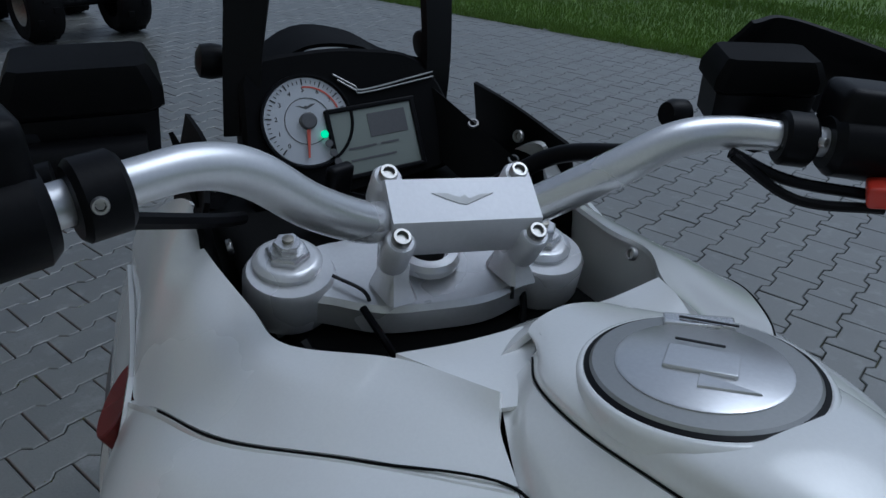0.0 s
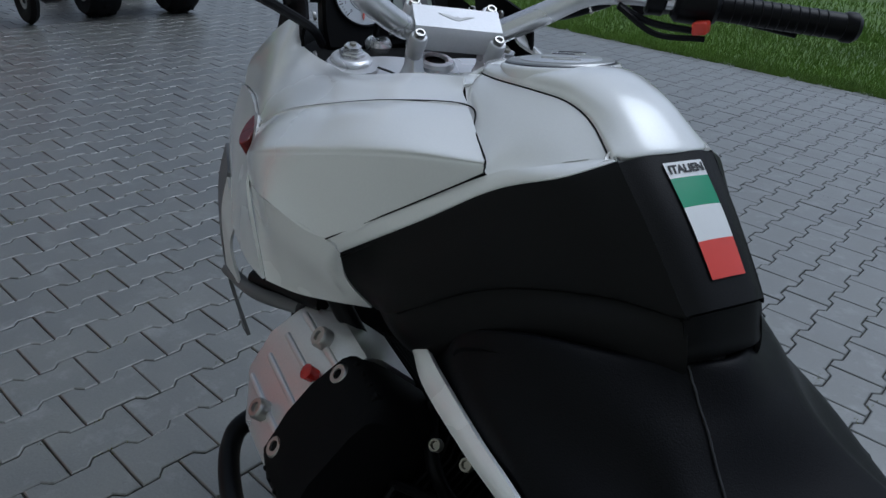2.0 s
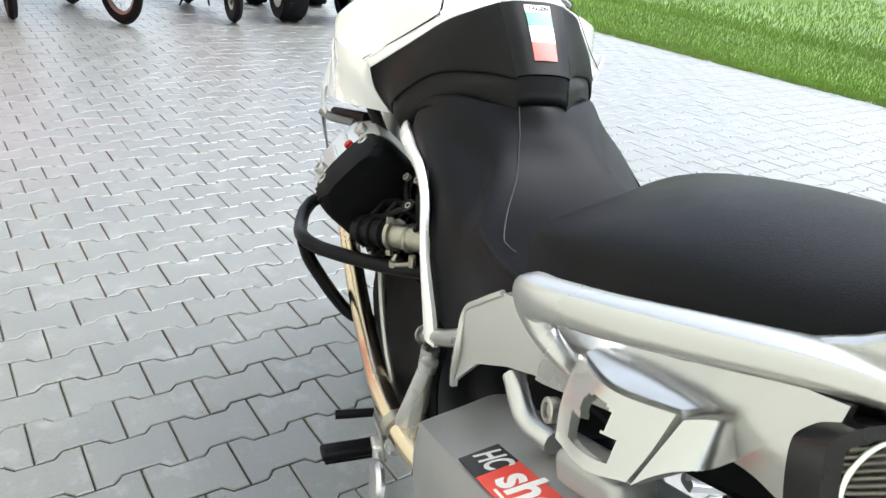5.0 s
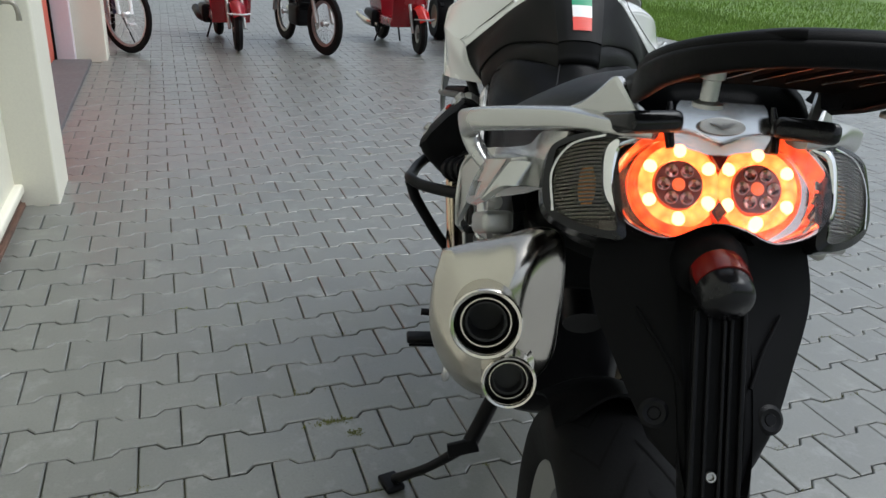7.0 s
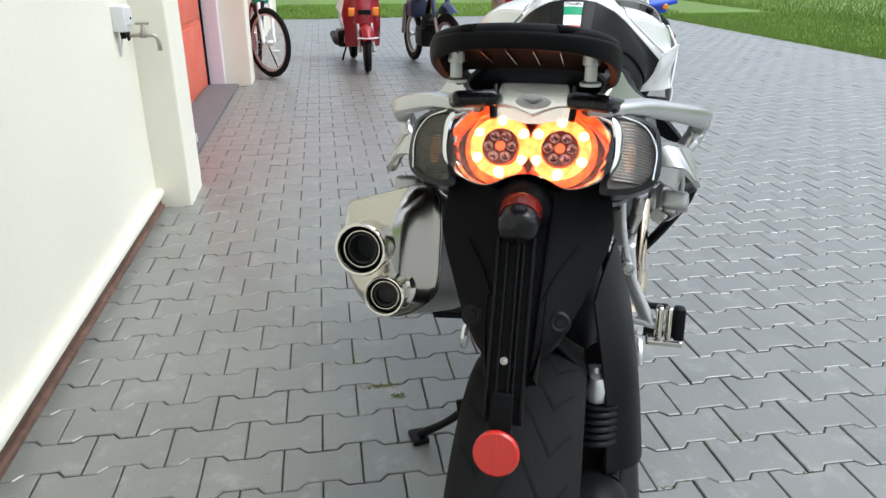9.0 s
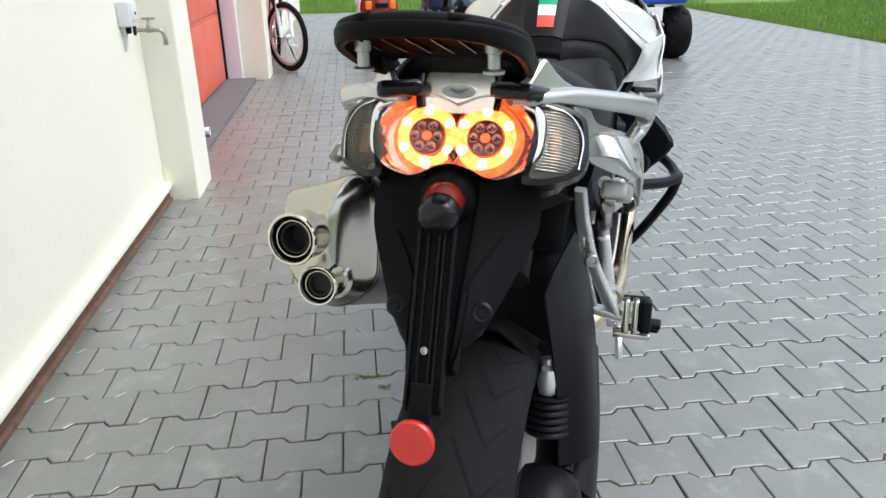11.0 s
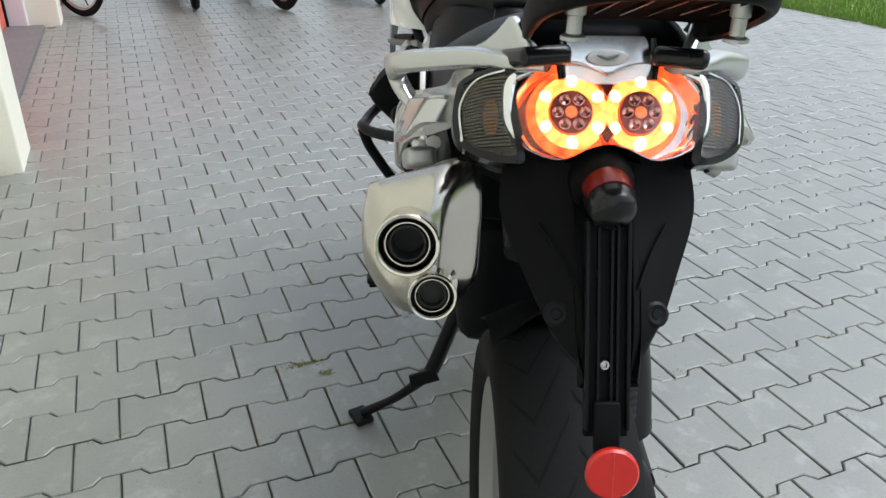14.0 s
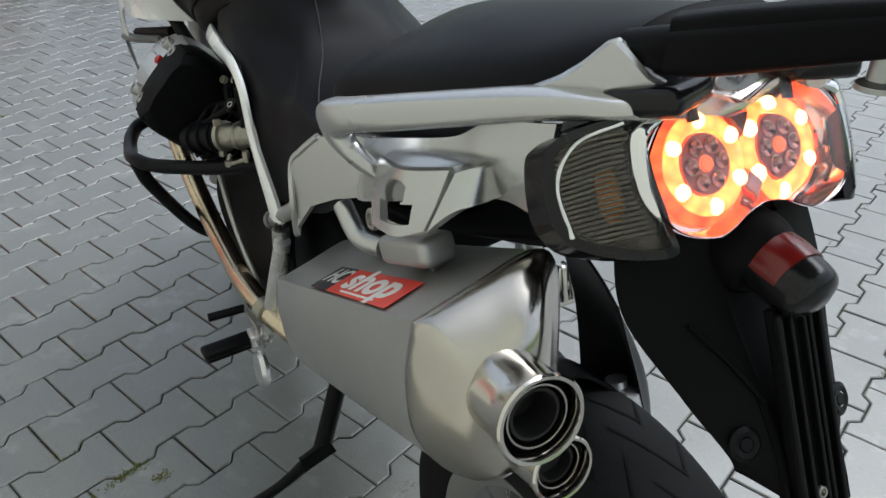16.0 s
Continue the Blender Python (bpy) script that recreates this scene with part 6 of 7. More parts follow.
bp("reflector_stem", moved(block(0.026, 0.08, 0.008, 0.003), face((-0.628, 0.005, 0.712), (0, -1, 0), (0.43, 0, 0.9))), BLACK, "black stem")
refl = bp("reflector", moved(lathe([(0.0245, 0.0), (0.0258, 0.002), (0.0258, 0.007), (0.0235, 0.0095)], 40), aim((-0.653, 0.005, 0.699), (-0.95, 0.02, 0.25))), RED, "round red reflector")
part("seam", moved(block(0.0008, 0.046, 0.0008, 0.0002), face((-0.6625, 0.005, 0.7015), (0, -1, 0), (0.25, 0, 0.95))), REDPLASTIC, refl)
bp("fender_dome", tube([(-0.440, 0.003, 0.915), (-0.470, 0.003, 0.924), (-0.488, 0.003, 0.926), (-0.497, 0.003, 0.926), (-0.502, 0.003, 0.925)], [0.032, 0.034, 0.033, 0.029, 0.024], 28, 24), BLACK, "black dome over the plate lamp")
pod = bp("plate_lamp", tube([(-0.485, 0.003, 0.928), (-0.505, 0.003, 0.926), (-0.525, 0.003, 0.922), (-0.541, 0.003, 0.918), (-0.5475, 0.003, 0.916)], [0.0245, 0.025, 0.0245, 0.0215, 0.008], 28, 34), GLOSSBLACK, "glossy black plate lamp pod")
part("collar", tube([(-0.503, 0.003, 0.9278), (-0.513, 0.003, 0.9265), (-0.525, 0.003, 0.9238)], [0.0247, 0.0248, 0.0243], 28, 12), DARKRED, pod, "red top of the pod")

LM = face((-0.4505, 0, 0.987), (0, -1, 0), (0.5, 0, 0.866))


def lens(pts, z0, z1, dome, n=72):
    """A domed pane of the outline pts."""
    o = [p[:2] for p in spline([(x, y, 0) for x, y in pts + pts[:1]], n + 1)[:-1]]
    c = np.mean(o, 0)
    rows = [[(x, y, z0) for x, y in o], [(x, y, z1) for x, y in o]]
    for s in (0.97, 0.9, 0.75, 0.5, 0.2):
        rows.append([(c[0] + (x - c[0]) * s, c[1] + (y - c[1]) * s, z1 + dome * (1 - s * s)) for x, y in o])
    return rings(rows)


def bend(geo, k=0.3):
    """Sweeps the lamp's ends forwards."""
    return [(x, y, z - k * x * x - 0.55 * max(0.0, abs(x) - 0.095)) for x, y, z in geo[0]], geo[1]


tail = bp("tail_lamp", moved(bend(lens([(0, 0.05), (0.08, 0.052), (0.115, 0.045), (0.128, 0.012), (0.126, -0.03), (0.10, -0.050), (0.05, -0.056), (0, -0.036), (-0.05, -0.056), (-0.10, -0.050), (-0.126, -0.03), (-0.128, 0.012), (-0.115, 0.045), (-0.08, 0.052)], -0.06, -0.034, 0.0)), LM), GLOSSBLACK, "black tail lamp housing")
oval = [(0, 0.038), (0.035, 0.05), (0.07, 0.043), (0.096, 0.015), (0.099, -0.008), (0.085, -0.036), (0.05, -0.049), (0.02, -0.038), (0, -0.034), (-0.02, -0.038), (-0.05, -0.049), (-0.085, -0.036), (-0.099, -0.008), (-0.096, 0.015), (-0.07, 0.043), (-0.035, 0.05)]
rim = [p[:2] for p in spline([(x, y, 0) for x, y in oval + oval[:1]], 73)[:-1]]
part("reflector_bowl", moved(bend(rings([[(x * k, y * k, z) for x, y in rim] for k, z in ((1.0, -0.02), (1.0, 0.018), (0.975, 0.018), (0.94, 0.006), (0.86, -0.002), (0.5, -0.004), (0.1, -0.004))])), LM), LAMPBOWL, tail, "red chrome reflector")
for sd in (1, -1):
    c = LM @ pose(0.035 * sd, 0.002, 0.003 - 0.3 * 0.035**2)
    part("light_ring", moved(lathe([(0.0225, 0.0), (0.0245, 0.004), (0.031, 0.0046), (0.036, 0.002)], 44, caps=False), c), LITRING, tail, "glowing orange light ring")
    part("outer_ring", moved(lathe([(0.0355, 0.0015), (0.038, 0.0010), (0.041, -0.001), (0.0425, -0.004)], 44, caps=False), c), LIT, tail, "glowing red outer ring")
    for k in range(6):
        a = math.pi / 3 * k + 0.52
        part("lamp_spot", moved(lathe([(0.0062, 0.0), (0.005, 0.0025), (0.002, 0.0035)], 16), c @ pose(0.03 * math.cos(a), 0.03 * math.sin(a), 0.0035)), LITSPOT, tail, "bright lamp spot")
    part("brake_disc_lens", moved(lathe([(0.022, 0.0), (0.0215, 0.003), (0.001, 0.0032)], 40), c), LEDBED, tail, "dark red brake lamp cluster")
    part("centre_led", moved(lathe([(0.0062, 0.003), (0.005, 0.0048), (0.001, 0.0055)], 16), c), LEDGLOW, tail, "dim red centre lamp")
    for k in range(6):
        a = math.pi / 3 * k
        part("led_cup", moved(lathe([(0.0058, 0.003), (0.0062, 0.0045), (0.0052, 0.0048), (0.002, 0.0034)], 16, caps=False), c @ pose(0.0138 * math.cos(a), 0.0138 * math.sin(a), 0)), LEDCUP, tail, "small chrome lamp cup")
    for k in range(5):
        part("flute", moved(bend(join(tube([(sd * (0.078 + 0.004 * k), -0.034 + 0.013 * k, 0.003), (sd * 0.09, -0.02 + 0.011 * k, 0.004)], 0.0022, 6))), LM), CHROME, tail, "chrome flute")
    sig = [(x * sd, y) for x, y in ((0.100, 0.040), (0.124, 0.041), (0.139, 0.037), (0.1455, 0.030), (0.149, 0.002), (0.147, -0.017), (0.138, -0.029), (0.115, -0.041), (0.094, -0.045), (0.0945, -0.030), (0.1005, -0.008), (0.1015, 0.012), (0.098, 0.030))]
    out = [(x * sd, y) for x, y in ((0.092, 0.047), (0.126, 0.0465), (0.144, 0.041), (0.151, 0.031), (0.155, 0.0), (0.152, -0.021), (0.141, -0.035), (0.116, -0.048), (0.086, -0.052), (0.087, -0.030), (0.090, -0.008), (0.092, 0.015), (0.091, 0.033))]
    so, si = ([p[:2] for p in spline([(x, y, 0) for x, y in o + o[:1]], 73)[:-1]] for o in (out, sig))
    part("signal_housing", moved(bend(rings([[(x, y, z) for x, y in o] for o, z in ((so, -0.006), (so, 0.019), (si, 0.0215), (si, 0.004))])), LM), GLOSSBLACK, tail, "black frame of the turn signal")
    part("signal_bowl", moved(bend(lens(sig, 0.004, 0.0125, 0.0)), LM), SIGNALBOWL, tail, "silver reflector behind the turn signal")
    part("chrome_crescent", moved(bend(tube([(sd * 0.078, 0.040, 0.020), (sd * 0.098, 0.030, 0.020), (sd * 0.1015, 0.0, 0.020), (sd * 0.099, -0.018, 0.020), (sd * 0.095, -0.028, 0.019)], [0.003, 0.006, 0.005, 0.004, 0.0015], 10, 30)), LM), CHROME, tail, "chrome edge beside the lamp")
    part("signal_bulb", moved(bend(lens([(x * sd, y) for x, y in ((0.112, 0.016), (0.121, 0.013), (0.123, -0.008), (0.119, -0.020), (0.111, -0.018), (0.109, 0.0))], 0.008, 0.0125, 0.004, 32)), LM), AMBER, tail, "amber bulb")
    part("signal_rib", moved(bend(join(*[tube([(sd * (0.1005 - 0.0004 * max(0, k - 12)), 0.036 - 0.0036 * k, 0.0155), (sd * 0.120, 0.0365 - 0.0036 * k, 0.0175), (sd * (0.1440 - 0.0009 * max(0, k - 13) ** 1.5), 0.033 - 0.0034 * k, 0.0155)], 0.0011, 6) for k in range(0, 20)])), LM), RIBGLASS, tail, "smoked ribs of the turn signal")
    part("signal_lens", moved(bend(lens(sig, 0.018, 0.022, 0.003)), LM), CLEAR, tail, "clear turn signal lens")
    part("signal_rim", moved(bend(tube([(sd * 0.104, 0.0425, 0.0205), (sd * 0.132, 0.0365, 0.0205), (sd * 0.1475, 0.012, 0.0205), (sd * 0.1455, -0.025, 0.0205)], 0.0013, 8)), LM), CHROME, tail, "chrome edge")
for pts, mat in (([(0, -0.030), (0.009, -0.019), (0, -0.009), (-0.009, -0.019)], LEDCUP), ([(0, 0.014), (0.009, 0.029), (-0.009, 0.029)], DARKRED)):
    part("centre_gem", moved(prism(pts, -0.002, 0.009, 0.002), LM), mat, tail, "dark red facet between the lamps")
cover = part("lamp_lens", moved(bend(lens(oval, 0.020, 0.023, 0.006)), LM), LAMPGLASS, tail, "clear domed lens over the lit lamp")
cover.visible_shadow = False
plate = bp("emblem_plate", moved(rings([[(x, y, z - (0.012 if y < 0.01 else 0.0)) for x, y in ((-0.046, 0.018), (-0.041, 0.046), (-0.038, 0.051), (0.038, 0.051), (0.041, 0.046), (0.046, 0.018), (0.046, 0.002), (-0.046, 0.002))] for z in (0, 0.008, 0.011)]), face((-0.4405, 0, 1.0128), (0, -1, 0), (0.5, 0, 0.866))), PLATEMETAL, "silver tail plate")
part("emblem", moved(prism([(0.021 * math.cos(a), 0.0085 * math.sin(a)) for a in (2 * math.pi * j / 32 for j in range(32))], 0, 0.0022, 0.0006), face((-0.4265, 0, 1.0370), (0, -1, 0), (0.5, 0, 0.866)) @ pose(0, 0, 0.0112)), SATIN, plate, "oval silver emblem")
part("emblem_wing", moved(prism([(x * 0.5, y * 0.6) for x, y in wing], 0, 0.001), face((-0.4265, 0, 1.0370), (0, -1, 0), (0.5, 0, 0.866)) @ pose(0, 0, 0.0135)), GREYMETAL, plate, "dark wing shape", 0)
pair("plate_edge", tube([(-0.446, 0.046, 1.022), (-0.436, 0.048, 1.040), (-0.424, 0.047, 1.060)], [0.004, 0.0045, 0.003], 12), GLOSSBLACK, "black upright edge")

# luggage rack over the tail
RK = [(-0.455, 0.088, 1.096, 1.066), (-0.50, 0.093, 1.109, 1.079), (-0.56, 0.0925, 1.124, 1.101), (-0.607, 0.080, 1.135, 1.117), (-0.638, 0.050, 1.1425, 1.1275), (-0.647, 0.0, 1.145, 1.1310)]
RK = RK + [(x, -y, a, b) for x, y, a, b in RK[-2::-1]]


def rack_rail(inset, high, low=0.0):
    """A line along the rack's rim: inset from its outer face, between its lower (0) and upper (1) edge."""
    return [(x + inset * (0.4 if abs(y) > 0.07 else 1.0), y * (1 - inset * 10.0), b + (a - b) * high + low) for x, y, a, b in RK]


rack = bp("luggage_rack", shell([rack_rail(0.028, 0.9, -0.004), rack_rail(0.016, 1.0, 0.0015), rack_rail(0.0062, 1.0, 0.0015), rack_rail(0.0030, 1.0, -0.0005), rack_rail(0.0022, 0.75), rack_rail(0.0, 0.70), rack_rail(0.0, 0.12), rack_rail(0.0022, 0.0), rack_rail(0.0062, 0.06)], 80, 44, 0.003), BLACK, "black moulded luggage rack")
part("rack_lip", bar([(-0.612, 0.066, 1.1385), (-0.633, 0.045, 1.1445), (-0.637, 0.036, 1.1455)], [0.014] * 3, [0.007] * 3), BLACK, rack)
part("rack_lip", bar([(-0.612, -0.066, 1.1385), (-0.633, -0.045, 1.1445), (-0.637, -0.036, 1.1455)], [0.014] * 3, [0.007] * 3), BLACK, rack)
part("rack_deck", shell([[(-0.462, 0.080, 1.086), (-0.52, 0.084, 1.106), (-0.60, 0.070, 1.125)], [(-0.462, 0, 1.090), (-0.52, 0, 1.108), (-0.632, 0, 1.135)], [(-0.462, -0.080, 1.086), (-0.52, -0.084, 1.106), (-0.60, -0.070, 1.125)]], 12, 12), UNDERSIDE, rack)
for k in range(6):
    y = -0.06 + 0.024 * k
    part("rib", moved(block(0.10 - 0.5 * abs(y), 0.0014, 0.004, 0.0004), face((-0.560, y * 1.05, 1.111), (-0.965, 0, 0.262), (0, 1, 0))), GLOSSBLACK, rack)
for sd in (1, -1):
    part("skirt", shell([[(-0.405, 0.083 * sd, 1.066), (-0.44, 0.086 * sd, 1.064), (-0.463, 0.087 * sd, 1.069)], [(-0.405, 0.087 * sd, 1.074), (-0.44, 0.090 * sd, 1.080), (-0.463, 0.090 * sd, 1.086)], [(-0.405, 0.078 * sd, 1.081), (-0.44, 0.081 * sd, 1.091), (-0.463, 0.083 * sd, 1.097)], [(-0.405, 0.06 * sd, 1.078), (-0.44, 0.06 * sd, 1.088), (-0.463, 0.062 * sd, 1.094)]], 12, 14, 0.003), BLACK, rack)
for y in (0.066, -0.067):
    part("post", moved(lathe([(0.0105, 0), (0.0105, 0.003), (0.0062, 0.005), (0.0062, 0.019), (0.0085, 0.020), (0.0085, 0.032)], 24), pose(-0.577, y, 1.087)), SATIN, rack, "bare metal spacer post")

# drive side, stand
bp("swing_arm", tube([(0.1, -0.13, 0.40), (-0.1, -0.14, 0.37), (-0.30, -0.135, 0.33)], [0.045, 0.05, 0.06], 18), MATT, "black shaft drive arm")
bp("bevel_box", moved(lathe([(0.06, -0.06), (0.085, -0.045), (0.095, -0.01), (0.09, 0.02), (0.07, 0.045), (0.04, 0.055)], 30), pose(-0.34, -0.12, 0.33, 90, 0, 0)), MATT, "black bevel gear box")
bp("rubber_boot", moved(lathe([p for k in range(6) for p in ((0.031, 0.012 * k), (0.037, 0.012 * k + 0.004), (0.036, 0.012 * k + 0.008))], 22), aim((-0.295, -0.108, 0.47), (0.25, 0.02, 1))), MATT, "black ribbed rubber boot")
bp("damper_rod", join(tube([(-0.28, -0.106, 0.53), (-0.262, -0.104, 0.59)], 0.014, 14), moved(lathe([(0.018, 0), (0.019, 0.02), (0.012, 0.04)], 18), pose(-0.285, -0.107, 0.545))), ALU, "bare metal damper end")
bp("reaction_rod", tube([(-0.30, -0.14, 0.40), (-0.1, -0.15, 0.47), (0.12, -0.14, 0.5)], 0.014, 12), MATT, "black reaction rod")
bp("shaft_guard", shell([[(-0.26, -0.09, 0.70), (-0.20, -0.10, 0.72), (-0.08, -0.12, 0.74)], [(-0.30, -0.12, 0.55), (-0.24, -0.16, 0.58), (-0.1, -0.16, 0.6)], [(-0.31, -0.13, 0.42), (-0.26, -0.185, 0.42), (-0.12, -0.18, 0.42)]], 14, 12), MATT, "black inner guard")
axle = bp("axle_bolt", moved(join(lathe([(0.013, 0), (0.013, 0.012), (0.011, 0.014), (0.006, 0.014), (0.006, 0.008)], 20, caps=False)), aim((-0.312, -0.133, 0.384), (-0.9, -0.3, 0.4))), BOLT, "bright hollow bolt")
bp("hugger", shell([[(-0.30, 0.08, 0.60), (-0.2, 0.08, 0.58), (-0.1, 0.08, 0.52)], [(-0.30, 0, 0.66), (-0.2, 0, 0.62), (-0.08, 0, 0.54)], [(-0.30, -0.08, 0.60), (-0.2, -0.08, 0.58), (-0.1, -0.08, 0.52)]], 14, 12), BLACK, "black inner mudguard")
bp("side_stand", join(tube([(0.20, 0.10, 0.36), (0.19, 0.14, 0.25), (0.18, 0.165, 0.19)], 0.017, 12), tube([(0.18, 0.16, 0.20), (0.215, 0.24, 0.105), (0.262, 0.322, 0.022)], [0.014, 0.010, 0.012], 12), moved(block(0.06, 0.045, 0.016, 0.006), pose(0.266, 0.33, 0.008, 0, 0, 30))), MATT, "black side stand")
part("web", moved(prism([(0, 0), (0.06, -0.02), (0.055, -0.05), (-0.01, -0.03)], -0.006, 0.006, 0.002), face((0.175, 0.15, 0.22), (0, 1, 0), (0.2, 0.2, 1))), MATT, [o for o in bike.children if o.name.startswith("side_stand")][0])
bp("heel_plate", moved(prism([(0.05, 0.0), (0.06, 0.06), (0.02, 0.12), (-0.02, 0.10), (-0.03, 0.02)], 0, 0.006, 0.002), face((0.10, 0.175, 0.47), (1, 0, 0), (0, 0.05, 1))), SATIN, "steel heel plate")
for sd in (-1,):
    bp("strut", join(bar([(-0.03, -0.125, 0.80), (0.0, -0.133, 0.72), (0.008, -0.155, 0.64), (0.015, -0.203, 0.535)], [0.022, 0.026, 0.024, 0.026], [0.016, 0.018, 0.016, 0.02], 14, 30), bar([(0.0, -0.128, 0.70), (0.02, -0.142, 0.62), (0.02, -0.158, 0.55)], [0.02, 0.014, 0.02], [0.012, 0.010, 0.014], 12, 20), bar([(0.02, -0.15, 0.545), (0.015, -0.24, 0.53)], [0.03, 0.026], [0.018, 0.014], 12, 8)), ALU, "cast silver footrest strut")
    bp("passenger_peg", join(moved(block(0.03, 0.014, 0.066, 0.006), pose(0.013, -0.222, 0.540, 0, 12, 0)), moved(block(0.03, 0.014, 0.066, 0.006), pose(0.013, -0.240, 0.540, 0, 12, 0)), moved(block(0.024, 0.07, 0.012, 0.004), pose(0.018, -0.235, 0.497))), STEEL, "folded steel passenger peg")
    part("pad", moved(block(0.034, 0.022, 0.066, 0.008), pose(0.010, -0.258, 0.543, 0, 12, 0)), MATT, [o for o in bike.children if o.name.startswith("passenger_peg") and not o.name.startswith("passenger_peg_b")][-1], "black rubber pad")
    bp("strut_bolt", moved(hexbolt(0.012, 0.012), aim((-0.012, -0.150, 0.66), (-1, -0.3, 0.1))), BOLT, "bright bolt")

# ---- the parked vehicles along the yard ----
def ring_wheel(root, name, x, r, w, spokes, rim_mat, yaw=0.0, solid=False):
    """A wheel whose axle lies along y, its tyre on the ground."""
    m = Matrix.Translation((x, 0, r)) @ pose(0, 0, 0, 0, 0, yaw) @ pose(0, 0, 0, 90, 0, 0)
    t = w / 2
    ty = part(name, moved(lathe([(r - 1.5 * w, -0.5 * t), (r - 0.9 * w, -t), (r - 0.25 * w, -0.8 * t), (r, 0), (r - 0.25 * w, 0.8 * t), (r - 0.9 * w, t), (r - 1.5 * w, 0.5 * t)], 40, caps=False), m), RUBBER, root, "black rubber tyre")
    part("rim", moved(lathe([(r - 1.9 * w, -0.4 * t), (r - 1.3 * w, -0.6 * t), (r - 1.3 * w, 0.6 * t), (r - 1.9 * w, 0.4 * t)], 36, caps=False), m), rim_mat, ty)
    part("hub", moved(lathe([(0.02, -0.04), (0.03, -0.03), (0.02, 0), (0.03, 0.03), (0.02, 0.04)], 16), m), rim_mat, ty)
    ri = r - 1.5 * w
    if solid:
        for k in range(spokes):
            a = 2 * math.pi * k / spokes
            part("spoke", moved(tube([(0.02 * math.cos(a), 0.02 * math.sin(a), 0), (ri * math.cos(a), ri * math.sin(a), 0)], 0.014, 8), m), rim_mat, ty)
    else:
        part("spokes", moved(join(*[tube([(0.025 * math.cos(a + 0.5), 0.025 * math.sin(a + 0.5), 0.03 * (-1) ** k), (ri * math.cos(a), ri * math.sin(a), 0)], 0.0012, 4) for k, a in ((k, 2 * math.pi * k / spokes) for k in range(spokes))]), m), rim_mat, ty, "thin wire spokes", 0)
    return ty


# bicycle
b = empty("bicycle", pose(-7.33, -0.5, 0, 0, 0, 12))
ring_wheel(b, "front_tyre", 1.03, 0.35, 0.042, 28, ALU, 28)
ring_wheel(b, "rear_tyre", 0.0, 0.35, 0.042, 28, ALU)
part("frame", join(tube([(0.88, 0, 0.82), (0.42, 0, 0.30)], 0.02, 10), tube([(0.86, 0, 0.9), (0.30, 0, 0.88)], 0.016, 10), tube([(0.42, 0, 0.30), (0.27, 0, 0.95)], 0.016, 10), tube([(0.42, 0.04, 0.3), (0, 0.06, 0.35)], 0.01, 8), tube([(0.29, 0.03, 0.85), (0, 0.06, 0.35)], 0.008, 8)), NAVY, b, "dark blue frame tubes")
part("fork", join(tube([(0.86, 0, 0.95), (0.9, 0, 0.76)], 0.022, 10), tube([(0.9, 0.055, 0.74), (0.94, 0.06, 0.6), (1.03, 0.055, 0.35)], 0.018, 10), tube([(0.9, -0.055, 0.74), (0.94, -0.06, 0.6), (1.03, -0.055, 0.35)], 0.018, 10)), FLAGWHITE, b, "white suspension fork")
part("handlebar", tube([(0.8, 0.29, 1.03), (0.85, 0.1, 1.04), (0.85, -0.1, 1.04), (0.8, -0.29, 1.03)], 0.012, 10), MATT, b)
part("saddle", moved(block(0.26, 0.15, 0.05, 0.02), pose(0.24, 0, 0.98)), MATT, b)
part("crank", join(tube([(0.42, 0.08, 0.3), (0.53, 0.09, 0.2)], 0.008, 8), tube([(0.42, -0.08, 0.3), (0.31, -0.09, 0.4)], 0.008, 8), tube([(0.42, -0.08, 0.3), (0.42, 0.08, 0.3)], 0.012, 8)), SATIN, b)
part("chain_ring", moved(lathe([(0.09, -0.002), (0.09, 0.002)], 24), pose(0.42, -0.06, 0.3, 90, 0, 0)), SATIN, b)
part("pedal", moved(block(0.09, 0.07, 0.02, 0.005), pose(0.53, 0.14, 0.2)), PALEGREY, b, "pale pedal")
part("kick_stand", tube([(0.40, 0.06, 0.3), (0.43, 0.16, 0.01)], 0.007, 8), MATT, b)
part("basket", moved(block(0.2, 0.16, 0.13, 0.02), pose(0.62, 0.0, 0.78)), GREEN, b, "green bag on the frame")
tagged(b, "dark blue city bicycle with a white fork beside the pillar", "bicycle")


